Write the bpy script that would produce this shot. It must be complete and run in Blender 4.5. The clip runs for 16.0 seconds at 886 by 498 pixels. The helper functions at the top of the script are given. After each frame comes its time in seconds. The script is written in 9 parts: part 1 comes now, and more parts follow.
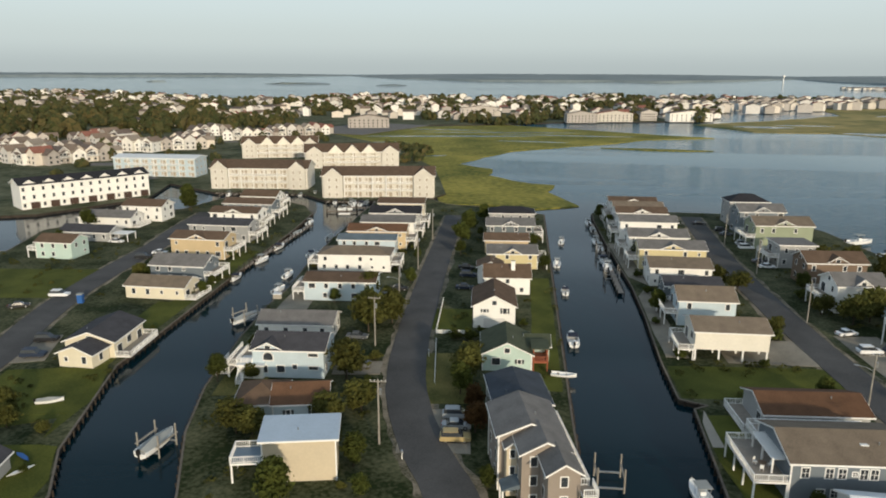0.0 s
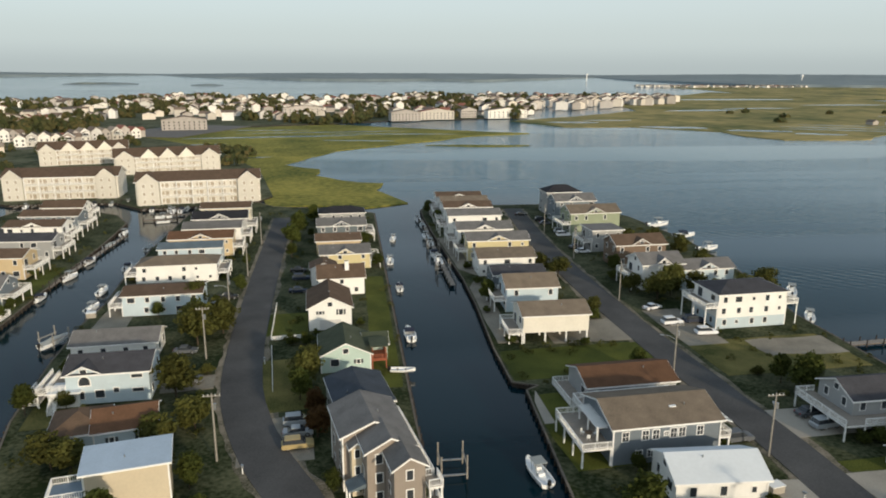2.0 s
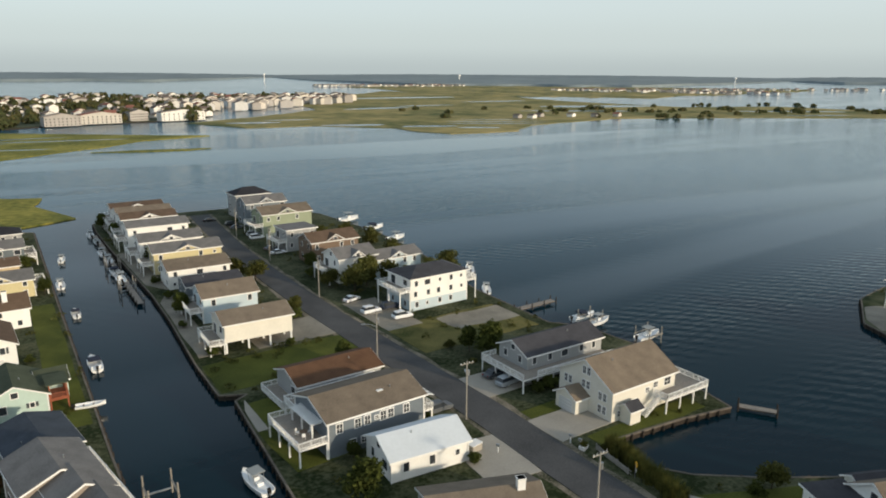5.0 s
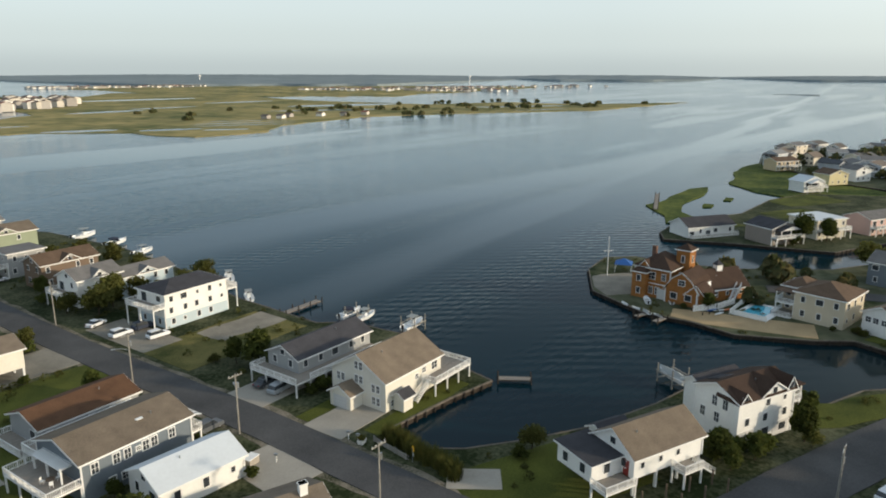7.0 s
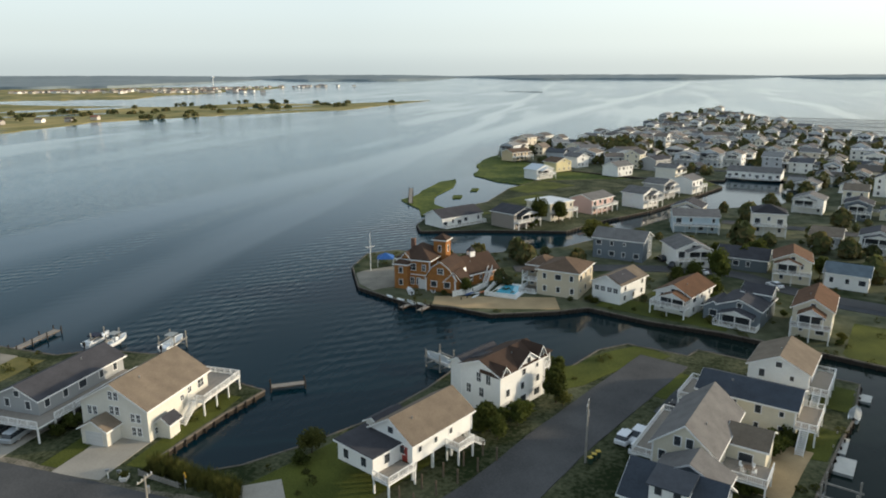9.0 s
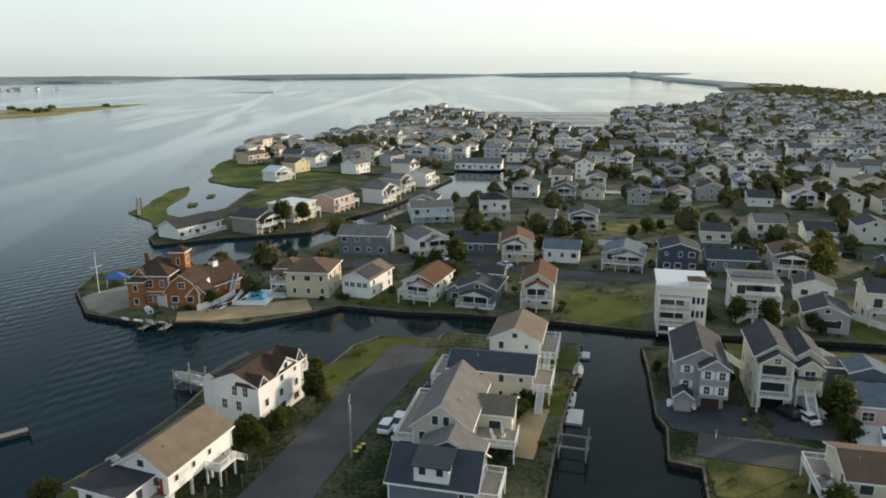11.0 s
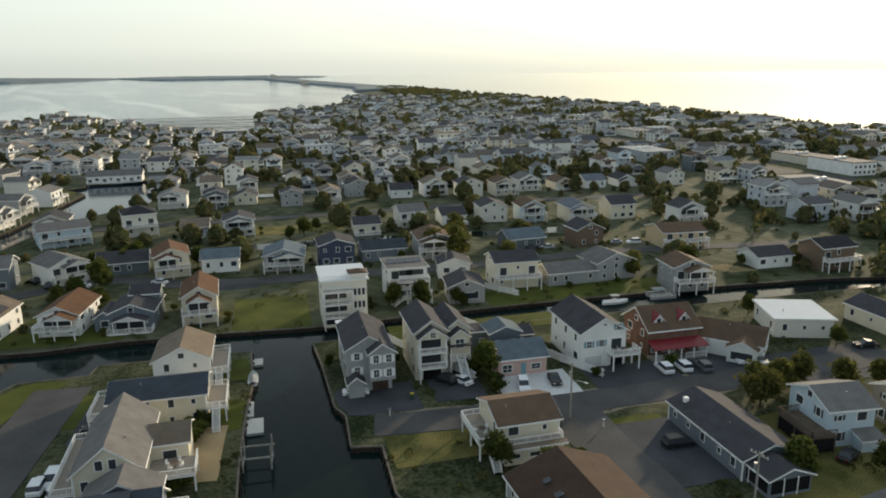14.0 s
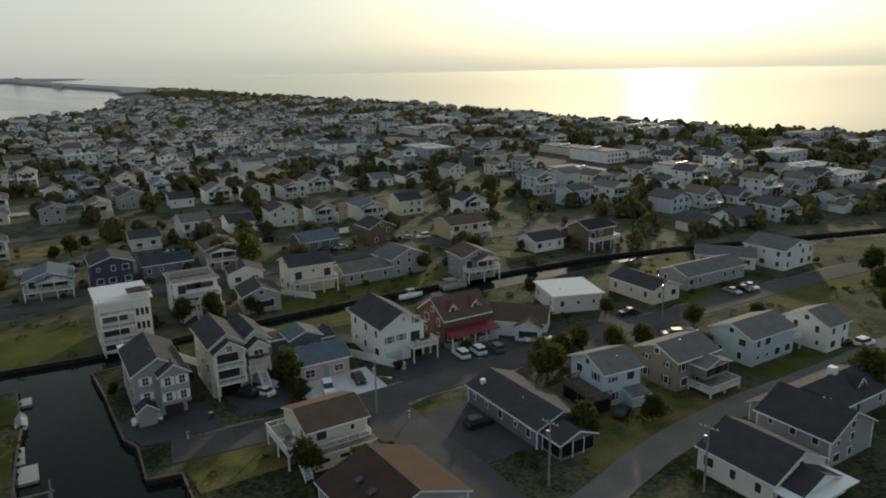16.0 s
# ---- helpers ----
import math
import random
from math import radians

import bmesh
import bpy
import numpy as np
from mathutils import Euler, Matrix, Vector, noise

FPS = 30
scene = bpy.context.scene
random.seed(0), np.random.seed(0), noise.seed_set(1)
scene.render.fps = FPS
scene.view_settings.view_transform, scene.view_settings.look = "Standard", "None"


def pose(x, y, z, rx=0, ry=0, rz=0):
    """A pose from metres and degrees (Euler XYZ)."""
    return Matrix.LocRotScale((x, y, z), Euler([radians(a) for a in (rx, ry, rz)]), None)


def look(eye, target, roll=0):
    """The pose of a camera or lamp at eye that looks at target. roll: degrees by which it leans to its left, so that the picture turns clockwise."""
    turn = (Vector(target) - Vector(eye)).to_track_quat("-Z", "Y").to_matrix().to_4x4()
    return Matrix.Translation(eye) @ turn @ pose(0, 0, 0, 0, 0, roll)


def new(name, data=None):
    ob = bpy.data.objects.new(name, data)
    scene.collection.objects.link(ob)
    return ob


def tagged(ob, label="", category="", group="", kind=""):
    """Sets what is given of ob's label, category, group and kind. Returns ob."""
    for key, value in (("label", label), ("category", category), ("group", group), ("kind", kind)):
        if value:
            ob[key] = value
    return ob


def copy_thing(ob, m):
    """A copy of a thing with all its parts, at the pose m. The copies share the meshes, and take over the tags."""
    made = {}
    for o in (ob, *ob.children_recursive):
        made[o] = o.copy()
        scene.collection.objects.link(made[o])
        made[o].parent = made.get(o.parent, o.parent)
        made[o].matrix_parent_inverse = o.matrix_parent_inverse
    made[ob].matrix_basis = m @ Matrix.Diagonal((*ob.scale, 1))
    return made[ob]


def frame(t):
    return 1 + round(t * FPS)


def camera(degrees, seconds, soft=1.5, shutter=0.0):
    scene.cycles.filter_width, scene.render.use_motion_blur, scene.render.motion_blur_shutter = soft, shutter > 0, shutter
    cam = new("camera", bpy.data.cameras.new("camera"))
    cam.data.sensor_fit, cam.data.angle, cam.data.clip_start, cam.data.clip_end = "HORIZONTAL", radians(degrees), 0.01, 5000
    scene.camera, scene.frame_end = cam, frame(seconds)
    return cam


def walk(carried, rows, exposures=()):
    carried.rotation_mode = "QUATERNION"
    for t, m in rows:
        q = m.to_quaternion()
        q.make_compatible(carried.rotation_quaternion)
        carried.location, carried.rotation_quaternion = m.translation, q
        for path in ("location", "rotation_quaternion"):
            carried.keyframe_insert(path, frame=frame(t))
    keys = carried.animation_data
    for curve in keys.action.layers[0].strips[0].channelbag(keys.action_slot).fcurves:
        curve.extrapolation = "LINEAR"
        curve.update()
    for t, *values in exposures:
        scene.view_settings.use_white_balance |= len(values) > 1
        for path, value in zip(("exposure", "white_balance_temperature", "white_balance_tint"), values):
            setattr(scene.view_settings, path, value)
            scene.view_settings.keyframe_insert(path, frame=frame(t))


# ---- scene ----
cam = camera(64.13, 16.0, soft=1.9)
walk(cam, [
    (0.0, pose(0, 0, 55, 75.93, -0.21, 6.20)),
    (0.5, pose(0, 0, 55, 75.90, -0.12, 3.37)),
    (1.0, pose(0, 0, 55, 75.88, -0.19, 0.22)),
    (1.5, pose(0, 0, 55, 75.89, -0.17, -3.78)),
    (2.0, pose(0, 0, 55, 75.90, -0.19, -7.73)),
    (2.5, pose(0, 0, 55, 75.90, -0.21, -11.37)),
    (3.0, pose(0, 0, 55, 75.93, -0.23, -15.26)),
    (3.5, pose(0, 0, 55, 75.94, -0.19, -19.36)),
    (4.0, pose(0, 0, 55, 75.96, -0.26, -23.68)),
    (6.5, pose(0, 0, 55, 76.03, -0.21, -47.39)),
    (7.0, pose(0, 0, 55, 76.03, -0.11, -52.50)),
    (7.5, pose(0, 0, 55, 76.03, -0.09, -57.23)),
    (8.0, pose(0, 0, 55, 76.03, 0.01, -62.38)),
    (8.5, pose(0, 0, 55, 76.03, 0.10, -67.42)),
    (9.0, pose(0, 0, 55, 76.02, 0.15, -72.19)),
    (9.5, pose(0, 0, 55, 75.98, 0.26, -77.00)),
    (10.0, pose(0, 0, 55, 75.94, 0.36, -82.71)),
    (12.5, pose(0, 0, 55, 75.89, 0.47, -107.32)),
    (13.0, pose(0, 0, 55, 75.88, 0.49, -112.13)),
    (13.5, pose(0, 0, 55, 75.89, 0.57, -116.54)),
    (14.0, pose(0, 0, 55, 75.89, 0.59, -121.08)),
    (14.5, pose(0, 0, 55, 75.86, 0.63, -125.56)),
    (15.0, pose(0, 0, 55, 75.85, 0.73, -129.79)),
    (15.5, pose(0, 0, 55, 75.80, 0.81, -134.00)),
    (16.0, pose(0, 0, 55, 75.72, 0.89, -138.26)),
], exposures=((0, 0.03, 6500, 10), (4, 0.06, 6500, 10), (7, 0.2, 6500, 10), (8.5, 0.32, 6500, 10), (10, 0.38, 6560, 10), (12.5, 0.33, 6850, 10), (14.5, 0.12, 6900, 9), (15.2, -0.06, 6950, 10), (15.6, -0.18, 6850, 9), (16, -0.42, 6750, 8)))

# ---- world, sun ----
SUN_AZ, SUN_EL = 155.0, 12.5
world = bpy.data.worlds.new("sky")
scene.world = world
world.use_nodes = True
wn, wl = world.node_tree.nodes, world.node_tree.links
wn.clear()
w_out = wn.new("ShaderNodeOutputWorld")
w_bg = wn.new("ShaderNodeBackground")
w_sky = wn.new("ShaderNodeTexSky")
w_sky.sky_type = 'NISHITA'
w_sky.sun_disc = False
w_sky.sun_elevation = radians(SUN_EL)
w_sky.sun_rotation = radians(SUN_AZ)
w_sky.altitude = 0.0
w_sky.air_density = 1.0
w_sky.dust_density = 4.0
w_sky.ozone_density = 1.0
# thin morning haze: a pale veil over the clear sky, brightest low down
w_tc = wn.new("ShaderNodeTexCoord")
w_sep = wn.new("ShaderNodeSeparateXYZ")
wl.new(w_tc.outputs["Generated"], w_sep.inputs[0])
w_ramp = wn.new("ShaderNodeValToRGB")
w_ramp.color_ramp.interpolation = 'EASE'
w_ramp.color_ramp.elements[0].position = 0.0
w_ramp.color_ramp.elements[0].color = (0.44, 0.50, 0.50, 1)
w_ramp.color_ramp.elements[1].position = 1.0
w_ramp.color_ramp.elements[1].color = (0.255, 0.320, 0.380, 1)
for _pos, _col in ((0.04, (0.53, 0.60, 0.595, 1)), (0.09, (0.56, 0.635, 0.635, 1)), (0.2, (0.43, 0.505, 0.55, 1)), (0.45, (0.295, 0.365, 0.425, 1))):
    _e = w_ramp.color_ramp.elements.new(_pos)
    _e.color = _col
wl.new(w_sep.outputs["Z"], w_ramp.inputs["Fac"])
w_scale = wn.new("ShaderNodeMix")
w_scale.data_type = 'RGBA'
w_scale.blend_type = 'MULTIPLY'
w_scale.inputs["Factor"].default_value = 1.0
w_scale.inputs["B"].default_value = (0.027, 0.032, 0.039, 1)
wl.new(w_sky.outputs["Color"], w_scale.inputs["A"])
w_add = wn.new("ShaderNodeMix")
w_add.data_type = 'RGBA'
w_add.blend_type = 'ADD'
w_add.inputs["Factor"].default_value = 1.0
wl.new(w_scale.outputs["Result"], w_add.inputs["A"])
wl.new(w_ramp.outputs["Color"], w_add.inputs["B"])
# the haze is a little brighter and warmer towards the sun
w_dot = wn.new("ShaderNodeVectorMath")
w_dot.operation = 'DOT_PRODUCT'
wl.new(w_tc.outputs["Generated"], w_dot.inputs[0])
w_dot.inputs[1].default_value = (math.sin(radians(SUN_AZ)), math.cos(radians(SUN_AZ)), 0.0)
w_near = wn.new("ShaderNodeMapRange")
w_near.inputs["From Min"].default_value, w_near.inputs["From Max"].default_value = 0.0, 1.0
wl.new(w_dot.outputs["Value"], w_near.inputs["Value"])
w_glow = wn.new("ShaderNodeMix")
w_glow.data_type = 'RGBA'
w_glow.blend_type = 'ADD'
w_glow.inputs["B"].default_value = (0.21, 0.190, 0.145, 1)
wl.new(w_near.outputs["Result"], w_glow.inputs["Factor"])
wl.new(w_add.outputs["Result"], w_glow.inputs["A"])
wl.new(w_glow.outputs["Result"], w_bg.inputs["Color"])
w_bg.inputs["Strength"].default_value = 1.0
wl.new(w_bg.outputs["Background"], w_out.inputs["Surface"])

sun_data = bpy.data.lights.new("sun", 'SUN')
sun_data.energy = 3.1
sun_data.angle = radians(2.0)
sun_data.color = (1.0, 0.83, 0.61)
sun = new("sun", sun_data)
_sa, _se = radians(SUN_AZ), radians(SUN_EL)
SUN_DIR = Vector((math.sin(_sa) * math.cos(_se), math.cos(_sa) * math.cos(_se), math.sin(_se)))
sun.matrix_world = look(SUN_DIR * 300, (0, 0, 0))

# ---- materials ----
def srgb(r, g, b):
    return tuple((c / 12.92 if c <= 0.04045 else ((c + 0.055) / 1.055) ** 2.4) for c in (r / 255, g / 255, b / 255))


def mat(name, col, rough=0.75, var=0.14, scale=0.6, fine=9.0, bump=0.0, metal=0.0, col2=None, siding=0.0, shingle=0.0, rnd=0.0, stretch=None, sharp=1.0, bias=0.0):
    """A weathered surface: col, blotched at two scales; siding: height of lap boards; shingle: height of courses."""
    m = bpy.data.materials.new(name)
    m.use_nodes = True
    n, l = m.node_tree.nodes, m.node_tree.links
    bsdf = n["Principled BSDF"]
    bsdf.inputs["Roughness"].default_value = rough
    bsdf.inputs["Metallic"].default_value = metal
    if rough >= 0.85:
        bsdf.inputs["Specular IOR Level"].default_value = 0.15
    tc = n.new("ShaderNodeTexCoord")
    src = tc.outputs["Object"]
    if stretch:
        mp = n.new("ShaderNodeMapping")
        mp.inputs["Scale"].default_value = stretch
        l.new(src, mp.inputs["Vector"])
        src = mp.outputs["Vector"]
    a = n.new("ShaderNodeTexNoise")
    a.inputs["Scale"].default_value = scale
    a.inputs["Detail"].default_value = 4
    b = n.new("ShaderNodeTexNoise")
    b.inputs["Scale"].default_value = fine
    b.inputs["Detail"].default_value = 2
    l.new(src, a.inputs["Vector"])
    l.new(src, b.inputs["Vector"])
    mix = n.new("ShaderNodeMix")
    mix.data_type = 'RGBA'
    dark = tuple(c * (1 - var * 1.6) for c in col)
    lite = col2 or tuple(min(1, c * (1 + var)) for c in col)
    mix.inputs["A"].default_value = (*dark, 1)
    mix.inputs["B"].default_value = (*lite, 1)
    add = n.new("ShaderNodeMath")
    add.operation = 'MULTIPLY_ADD'
    add.inputs[1].default_value = 0.45
    l.new(b.outputs["Fac"], add.inputs[0])
    sc = n.new("ShaderNodeMath")
    sc.operation = 'MULTIPLY'
    sc.inputs[1].default_value = 0.62
    l.new(a.outputs["Fac"], sc.inputs[0])
    l.new(sc.outputs[0], add.inputs[2])
    ramp = n.new("ShaderNodeMapRange")
    ramp.inputs["From Min"].default_value = 0.525 + bias - 0.225 / sharp
    ramp.inputs["From Max"].default_value = 0.525 + bias + 0.225 / sharp
    l.new(add.outputs[0], ramp.inputs["Value"])
    l.new(ramp.outputs["Result"], mix.inputs["Factor"])
    colour = mix.outputs["Result"]
    if rnd:
        oi = n.new("ShaderNodeObjectInfo")
        hsv = n.new("ShaderNodeHueSaturation")
        mr = n.new("ShaderNodeMapRange")
        mr.inputs["To Min"].default_value = 1 - rnd
        mr.inputs["To Max"].default_value = 1 + rnd
        l.new(oi.outputs["Random"], mr.inputs["Value"])
        l.new(mr.outputs["Result"], hsv.inputs["Value"])
        l.new(colour, hsv.inputs["Color"])
        colour = hsv.outputs["Color"]
    l.new(colour, bsdf.inputs["Base Color"])
    height = None
    if siding or shingle:
        sep = n.new("ShaderNodeSeparateXYZ")
        l.new(tc.outputs["Object"], sep.inputs[0])
        dv = n.new("ShaderNodeMath")
        dv.operation = 'DIVIDE'
        dv.inputs[1].default_value = siding or shingle
        l.new(sep.outputs["Z"], dv.inputs[0])
        fr = n.new("ShaderNodeMath")
        fr.operation = 'FRACT'
        l.new(dv.outputs[0], fr.inputs[0])
        height = fr.outputs[0]
    if bump or height:
        bp_node = n.new("ShaderNodeBump")
        bp_node.inputs["Strength"].default_value = bump or 0.35
        bp_node.inputs["Distance"].default_value = 0.03
        l.new(height or b.outputs["Fac"], bp_node.inputs["Height"])
        l.new(bp_node.outputs["Normal"], bsdf.inputs["Normal"])
    return m


def wallmat(name, rgb, **k):
    return mat(name, srgb(*rgb), rough=0.6, var=0.06, scale=0.35, fine=3.0, siding=0.18, rnd=0.05, **k)


def roofmat(name, rgb, **k):
    return mat(name, srgb(*rgb), rough=0.9, var=0.20, scale=0.5, fine=5.0, shingle=0.16, rnd=0.08, **k)


WALL = {
    "white": wallmat("white siding", (233, 233, 229)), "ivory": wallmat("ivory siding", (225, 221, 209)), "oatmeal": wallmat("oatmeal siding", (204, 200, 190)),
    "cream": wallmat("cream siding", (218, 211, 190)), "beige": wallmat("beige siding", (202, 190, 166)),
    "tan": wallmat("tan siding", (198, 178, 142)), "yellow": wallmat("yellow siding", (206, 194, 150)),
    "mint": wallmat("mint siding", (186, 208, 200)), "green": wallmat("sage green siding", (140, 150, 126)),
    "paleblue": wallmat("pale blue siding", (188, 204, 212)), "gray": wallmat("gray siding", (158, 160, 160)),
    "bluegray": wallmat("blue-gray siding", (110, 120, 128)), "slatewall": wallmat("slate siding", (96, 106, 112)),
    "taupe": wallmat("taupe siding", (146, 136, 126)),
    "navywall": wallmat("navy siding", (58, 68, 92)), "pink": wallmat("pink siding", (202, 170, 160)),
    "brownwall": wallmat("brown siding", (110, 92, 76)), "shingle": mat("cedar shingle", srgb(158, 108, 62), 0.85, 0.25, 0.6, 6, siding=0.2),
    "brick": mat("red brick", srgb(118, 92, 80), 0.9, 0.25, 1.0, 8, bump=0.3), "barnred": wallmat("barn red siding", (120, 48, 44)),
}
ROOF = {
    "dbrown": roofmat("dark brown shingles", (74, 59, 50)), "brown": roofmat("brown shingles", (100, 83, 69)), "tan": roofmat("tan shingles", (122, 110, 96)),
    "gray": roofmat("gray shingles", (114, 112, 110)), "dgray": roofmat("charcoal shingles", (70, 70, 74)), "lgray": roofmat("pale gray shingles", (140, 140, 140)), "blue": roofmat("faded slate shingles", (112, 118, 126)),
    "black": roofmat("black shingles", (50, 50, 54)), "navy": roofmat("blue-gray shingles", (66, 72, 80)),
    "slate": roofmat("slate blue shingles", (98, 110, 118)), "green": roofmat("green shingles", (76, 82, 66)),
    "rust": roofmat("rust brown shingles", (102, 76, 58)), "white": mat("white coated roof", srgb(206, 212, 216), 0.9, 0.05, 0.2, 2),
    "paleblue": mat("pale blue roll roof", srgb(164, 180, 196), 0.6, 0.08, 0.3, 3), "red": mat("red metal roof", srgb(122, 30, 38), 0.5, 0.1),
}
M_TRIM = mat("white trim", srgb(236, 236, 233), 0.5, 0.06)
M_GLASS = mat("window glass", (0.045, 0.052, 0.06), 0.08, 0.2)
# dark panels on the wall paint the unlit insides of open garages
M_GARAGE_SHADE = mat("painted garage shade", srgb(70, 52, 42), 0.7, 0.3)
M_DOOR = mat("painted door", srgb(206, 206, 204), 0.5, 0.05)
M_REDDOOR = mat("red door", srgb(140, 44, 36), 0.5, 0.1)
M_DECK = mat("weathered decking", srgb(150, 142, 132), 0.85, 0.2, 1.0, 12, stretch=(1, 8, 1))
M_WOOD = mat("gray timber", srgb(104, 92, 80), 0.9, 0.3, 1.0, 10)
M_REDWOOD = mat("redwood deck", srgb(150, 84, 58), 0.8, 0.2, 1.0, 10)
M_PILE = mat("dark wet timber", srgb(62, 56, 50), 0.85, 0.35, 0.8, 8)
M_COPING = mat("dark weathered coping boards", srgb(112, 105, 96), 0.9, 0.3, 0.5, 6)
M_CAP = mat("bulkhead cap boards", srgb(150, 146, 138), 0.9, 0.25, 0.5, 6)
M_ASPHALT = mat("worn asphalt", (0.072, 0.073, 0.075), 0.92, 0.22, 0.12, 5, bump=0.2, col2=(0.112, 0.111, 0.110))
M_DRIVE = mat("old asphalt drive", (0.064, 0.069, 0.076), 0.92, 0.25, 0.2, 4, bump=0.2)
M_LANE = mat("worn pale lane", (0.165, 0.158, 0.148), 0.92, 0.2, 0.15, 4, bump=0.25)
M_CONCRETE = mat("pale concrete", srgb(162, 156, 145), 0.9, 0.12, 0.25, 4, bump=0.15)
M_WHITE_CONCRETE = mat("white concrete", srgb(208, 209, 207), 0.85, 0.1, 0.2, 4, bump=0.12)
M_GRAVEL = mat("gravel and shell", srgb(140, 134, 122), 0.95, 0.28, 0.2, 6, bump=0.4)
M_VERGE = mat("worn verge", (0.045, 0.058, 0.020), 0.95, 0.3, 0.3, 3, bump=0.3, col2=(0.25, 0.215, 0.165), sharp=1.8, bias=-0.03)
M_SAND = mat("sand", srgb(172, 150, 116), 0.95, 0.15, 0.3, 6, bump=0.2)
M_LAWN = mat("mown grass", (0.036, 0.060, 0.010), 0.95, 0.3, 0.12, 5, bump=0.3, col2=(0.125, 0.135, 0.026))
M_DRYLAWN = mat("dry grass", (0.055, 0.085, 0.016), 0.95, 0.3, 0.15, 5, bump=0.3, col2=(0.20, 0.17, 0.06), sharp=1.5)
M_LAND = mat("yard ground", (0.028, 0.046, 0.011), 0.95, 0.3, 0.11, 1.6, bump=0.3, col2=(0.115, 0.118, 0.066), sharp=1.7, bias=0.05)
M_STRAW = mat("straw mulch", (0.30, 0.24, 0.12), 0.95, 0.3, 0.2, 3, bump=0.3)
M_TOWNLAND = mat("town ground", (0.038, 0.062, 0.016), 0.95, 0.3, 0.04, 0.3, col2=(0.125, 0.128, 0.078), sharp=1.6)
M_MARSH = mat("salt marsh grass", (0.095, 0.130, 0.022), 0.95, 0.25, 0.02, 0.35, bump=0.25, col2=(0.33, 0.285, 0.062), sharp=1.5)
M_GREENMARSH = mat("green cordgrass", (0.040, 0.078, 0.014), 0.95, 0.25, 0.06, 0.5, bump=0.25, col2=(0.13, 0.15, 0.032), sharp=1.4)
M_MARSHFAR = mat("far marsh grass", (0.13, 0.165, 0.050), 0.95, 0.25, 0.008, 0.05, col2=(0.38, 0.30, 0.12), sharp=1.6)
M_LEAF = mat("green foliage", (0.040, 0.062, 0.015), 0.85, 0.3, 0.5, 3, col2=(0.125, 0.145, 0.034), rnd=0.25)
M_OLIVE = mat("olive foliage", (0.060, 0.070, 0.018), 0.85, 0.3, 0.5, 3, col2=(0.172, 0.172, 0.046), rnd=0.25)
M_AUTUMN = mat("russet foliage", (0.075, 0.045, 0.016), 0.85, 0.3, 0.4, 3, col2=(0.15, 0.08, 0.03), rnd=0.2)
M_BARK = mat("bark", (0.07, 0.055, 0.04), 0.95, 0.3, 2, 12, bump=0.4)


def leafy(m, share=0.45):
    """Thin leaves let part of the light through."""
    n, l = m.node_tree.nodes, m.node_tree.links
    bsdf, out = n["Principled BSDF"], n["Material Output"]
    tr, mx = n.new("ShaderNodeBsdfTranslucent"), n.new("ShaderNodeMixShader")
    src = bsdf.inputs["Base Color"].links[0].from_socket
    l.new(src, tr.inputs["Color"])
    mx.inputs["Fac"].default_value = share
    l.new(bsdf.outputs[0], mx.inputs[1])
    l.new(tr.outputs[0], mx.inputs[2])
    l.new(mx.outputs[0], out.inputs["Surface"])


for _m in (M_LEAF, M_OLIVE, M_AUTUMN):
    leafy(_m)
M_METAL = mat("galvanised metal", srgb(160, 164, 166), 0.4, 0.1, metal=0.7)
M_GEL = mat("white gelcoat", srgb(232, 234, 234), 0.25, 0.03)
M_BLUE = mat("blue canvas", srgb(40, 92, 158), 0.8, 0.1)
M_NAVYC = mat("navy canvas", srgb(28, 36, 56), 0.8, 0.1)
M_GREYC = mat("gray canvas", srgb(150, 154, 152), 0.8, 0.1)
M_TYRE = mat("tyre rubber", (0.02, 0.02, 0.02), 0.9, 0.1)
M_POOL = mat("pool water", srgb(92, 190, 214), 0.08, 0.08)
# distant haze put into the colour: wood paler and bluer than near trees
M_HAZEWOOD = mat("haze-tinted distant wood", (0.185, 0.225, 0.235), 0.95, 0.12, 0.004, 0.03, col2=(0.25, 0.29, 0.295))
M_FARWALL = mat("distant walls", srgb(214, 204, 188), 0.8, 0.15, 0.02, 0.09)
M_FARROOF = mat("distant roofs", srgb(104, 96, 90), 0.9, 0.25, 0.02, 0.09)
M_PAINT = {k: mat(k + " car paint", srgb(*c), 0.5, 0.05) for k, c in dict(white=(228, 230, 232), silver=(158, 164, 168), black=(26, 28, 32), gold=(170, 152, 108), navy=(34, 46, 66), gray=(90, 94, 98), red=(126, 34, 32)).items()}
M_LAMP = mat("lamp glass", srgb(220, 214, 196), 0.2, 0.03)
M_TAIL = mat("tail lamp", srgb(140, 22, 20), 0.25, 0.05)


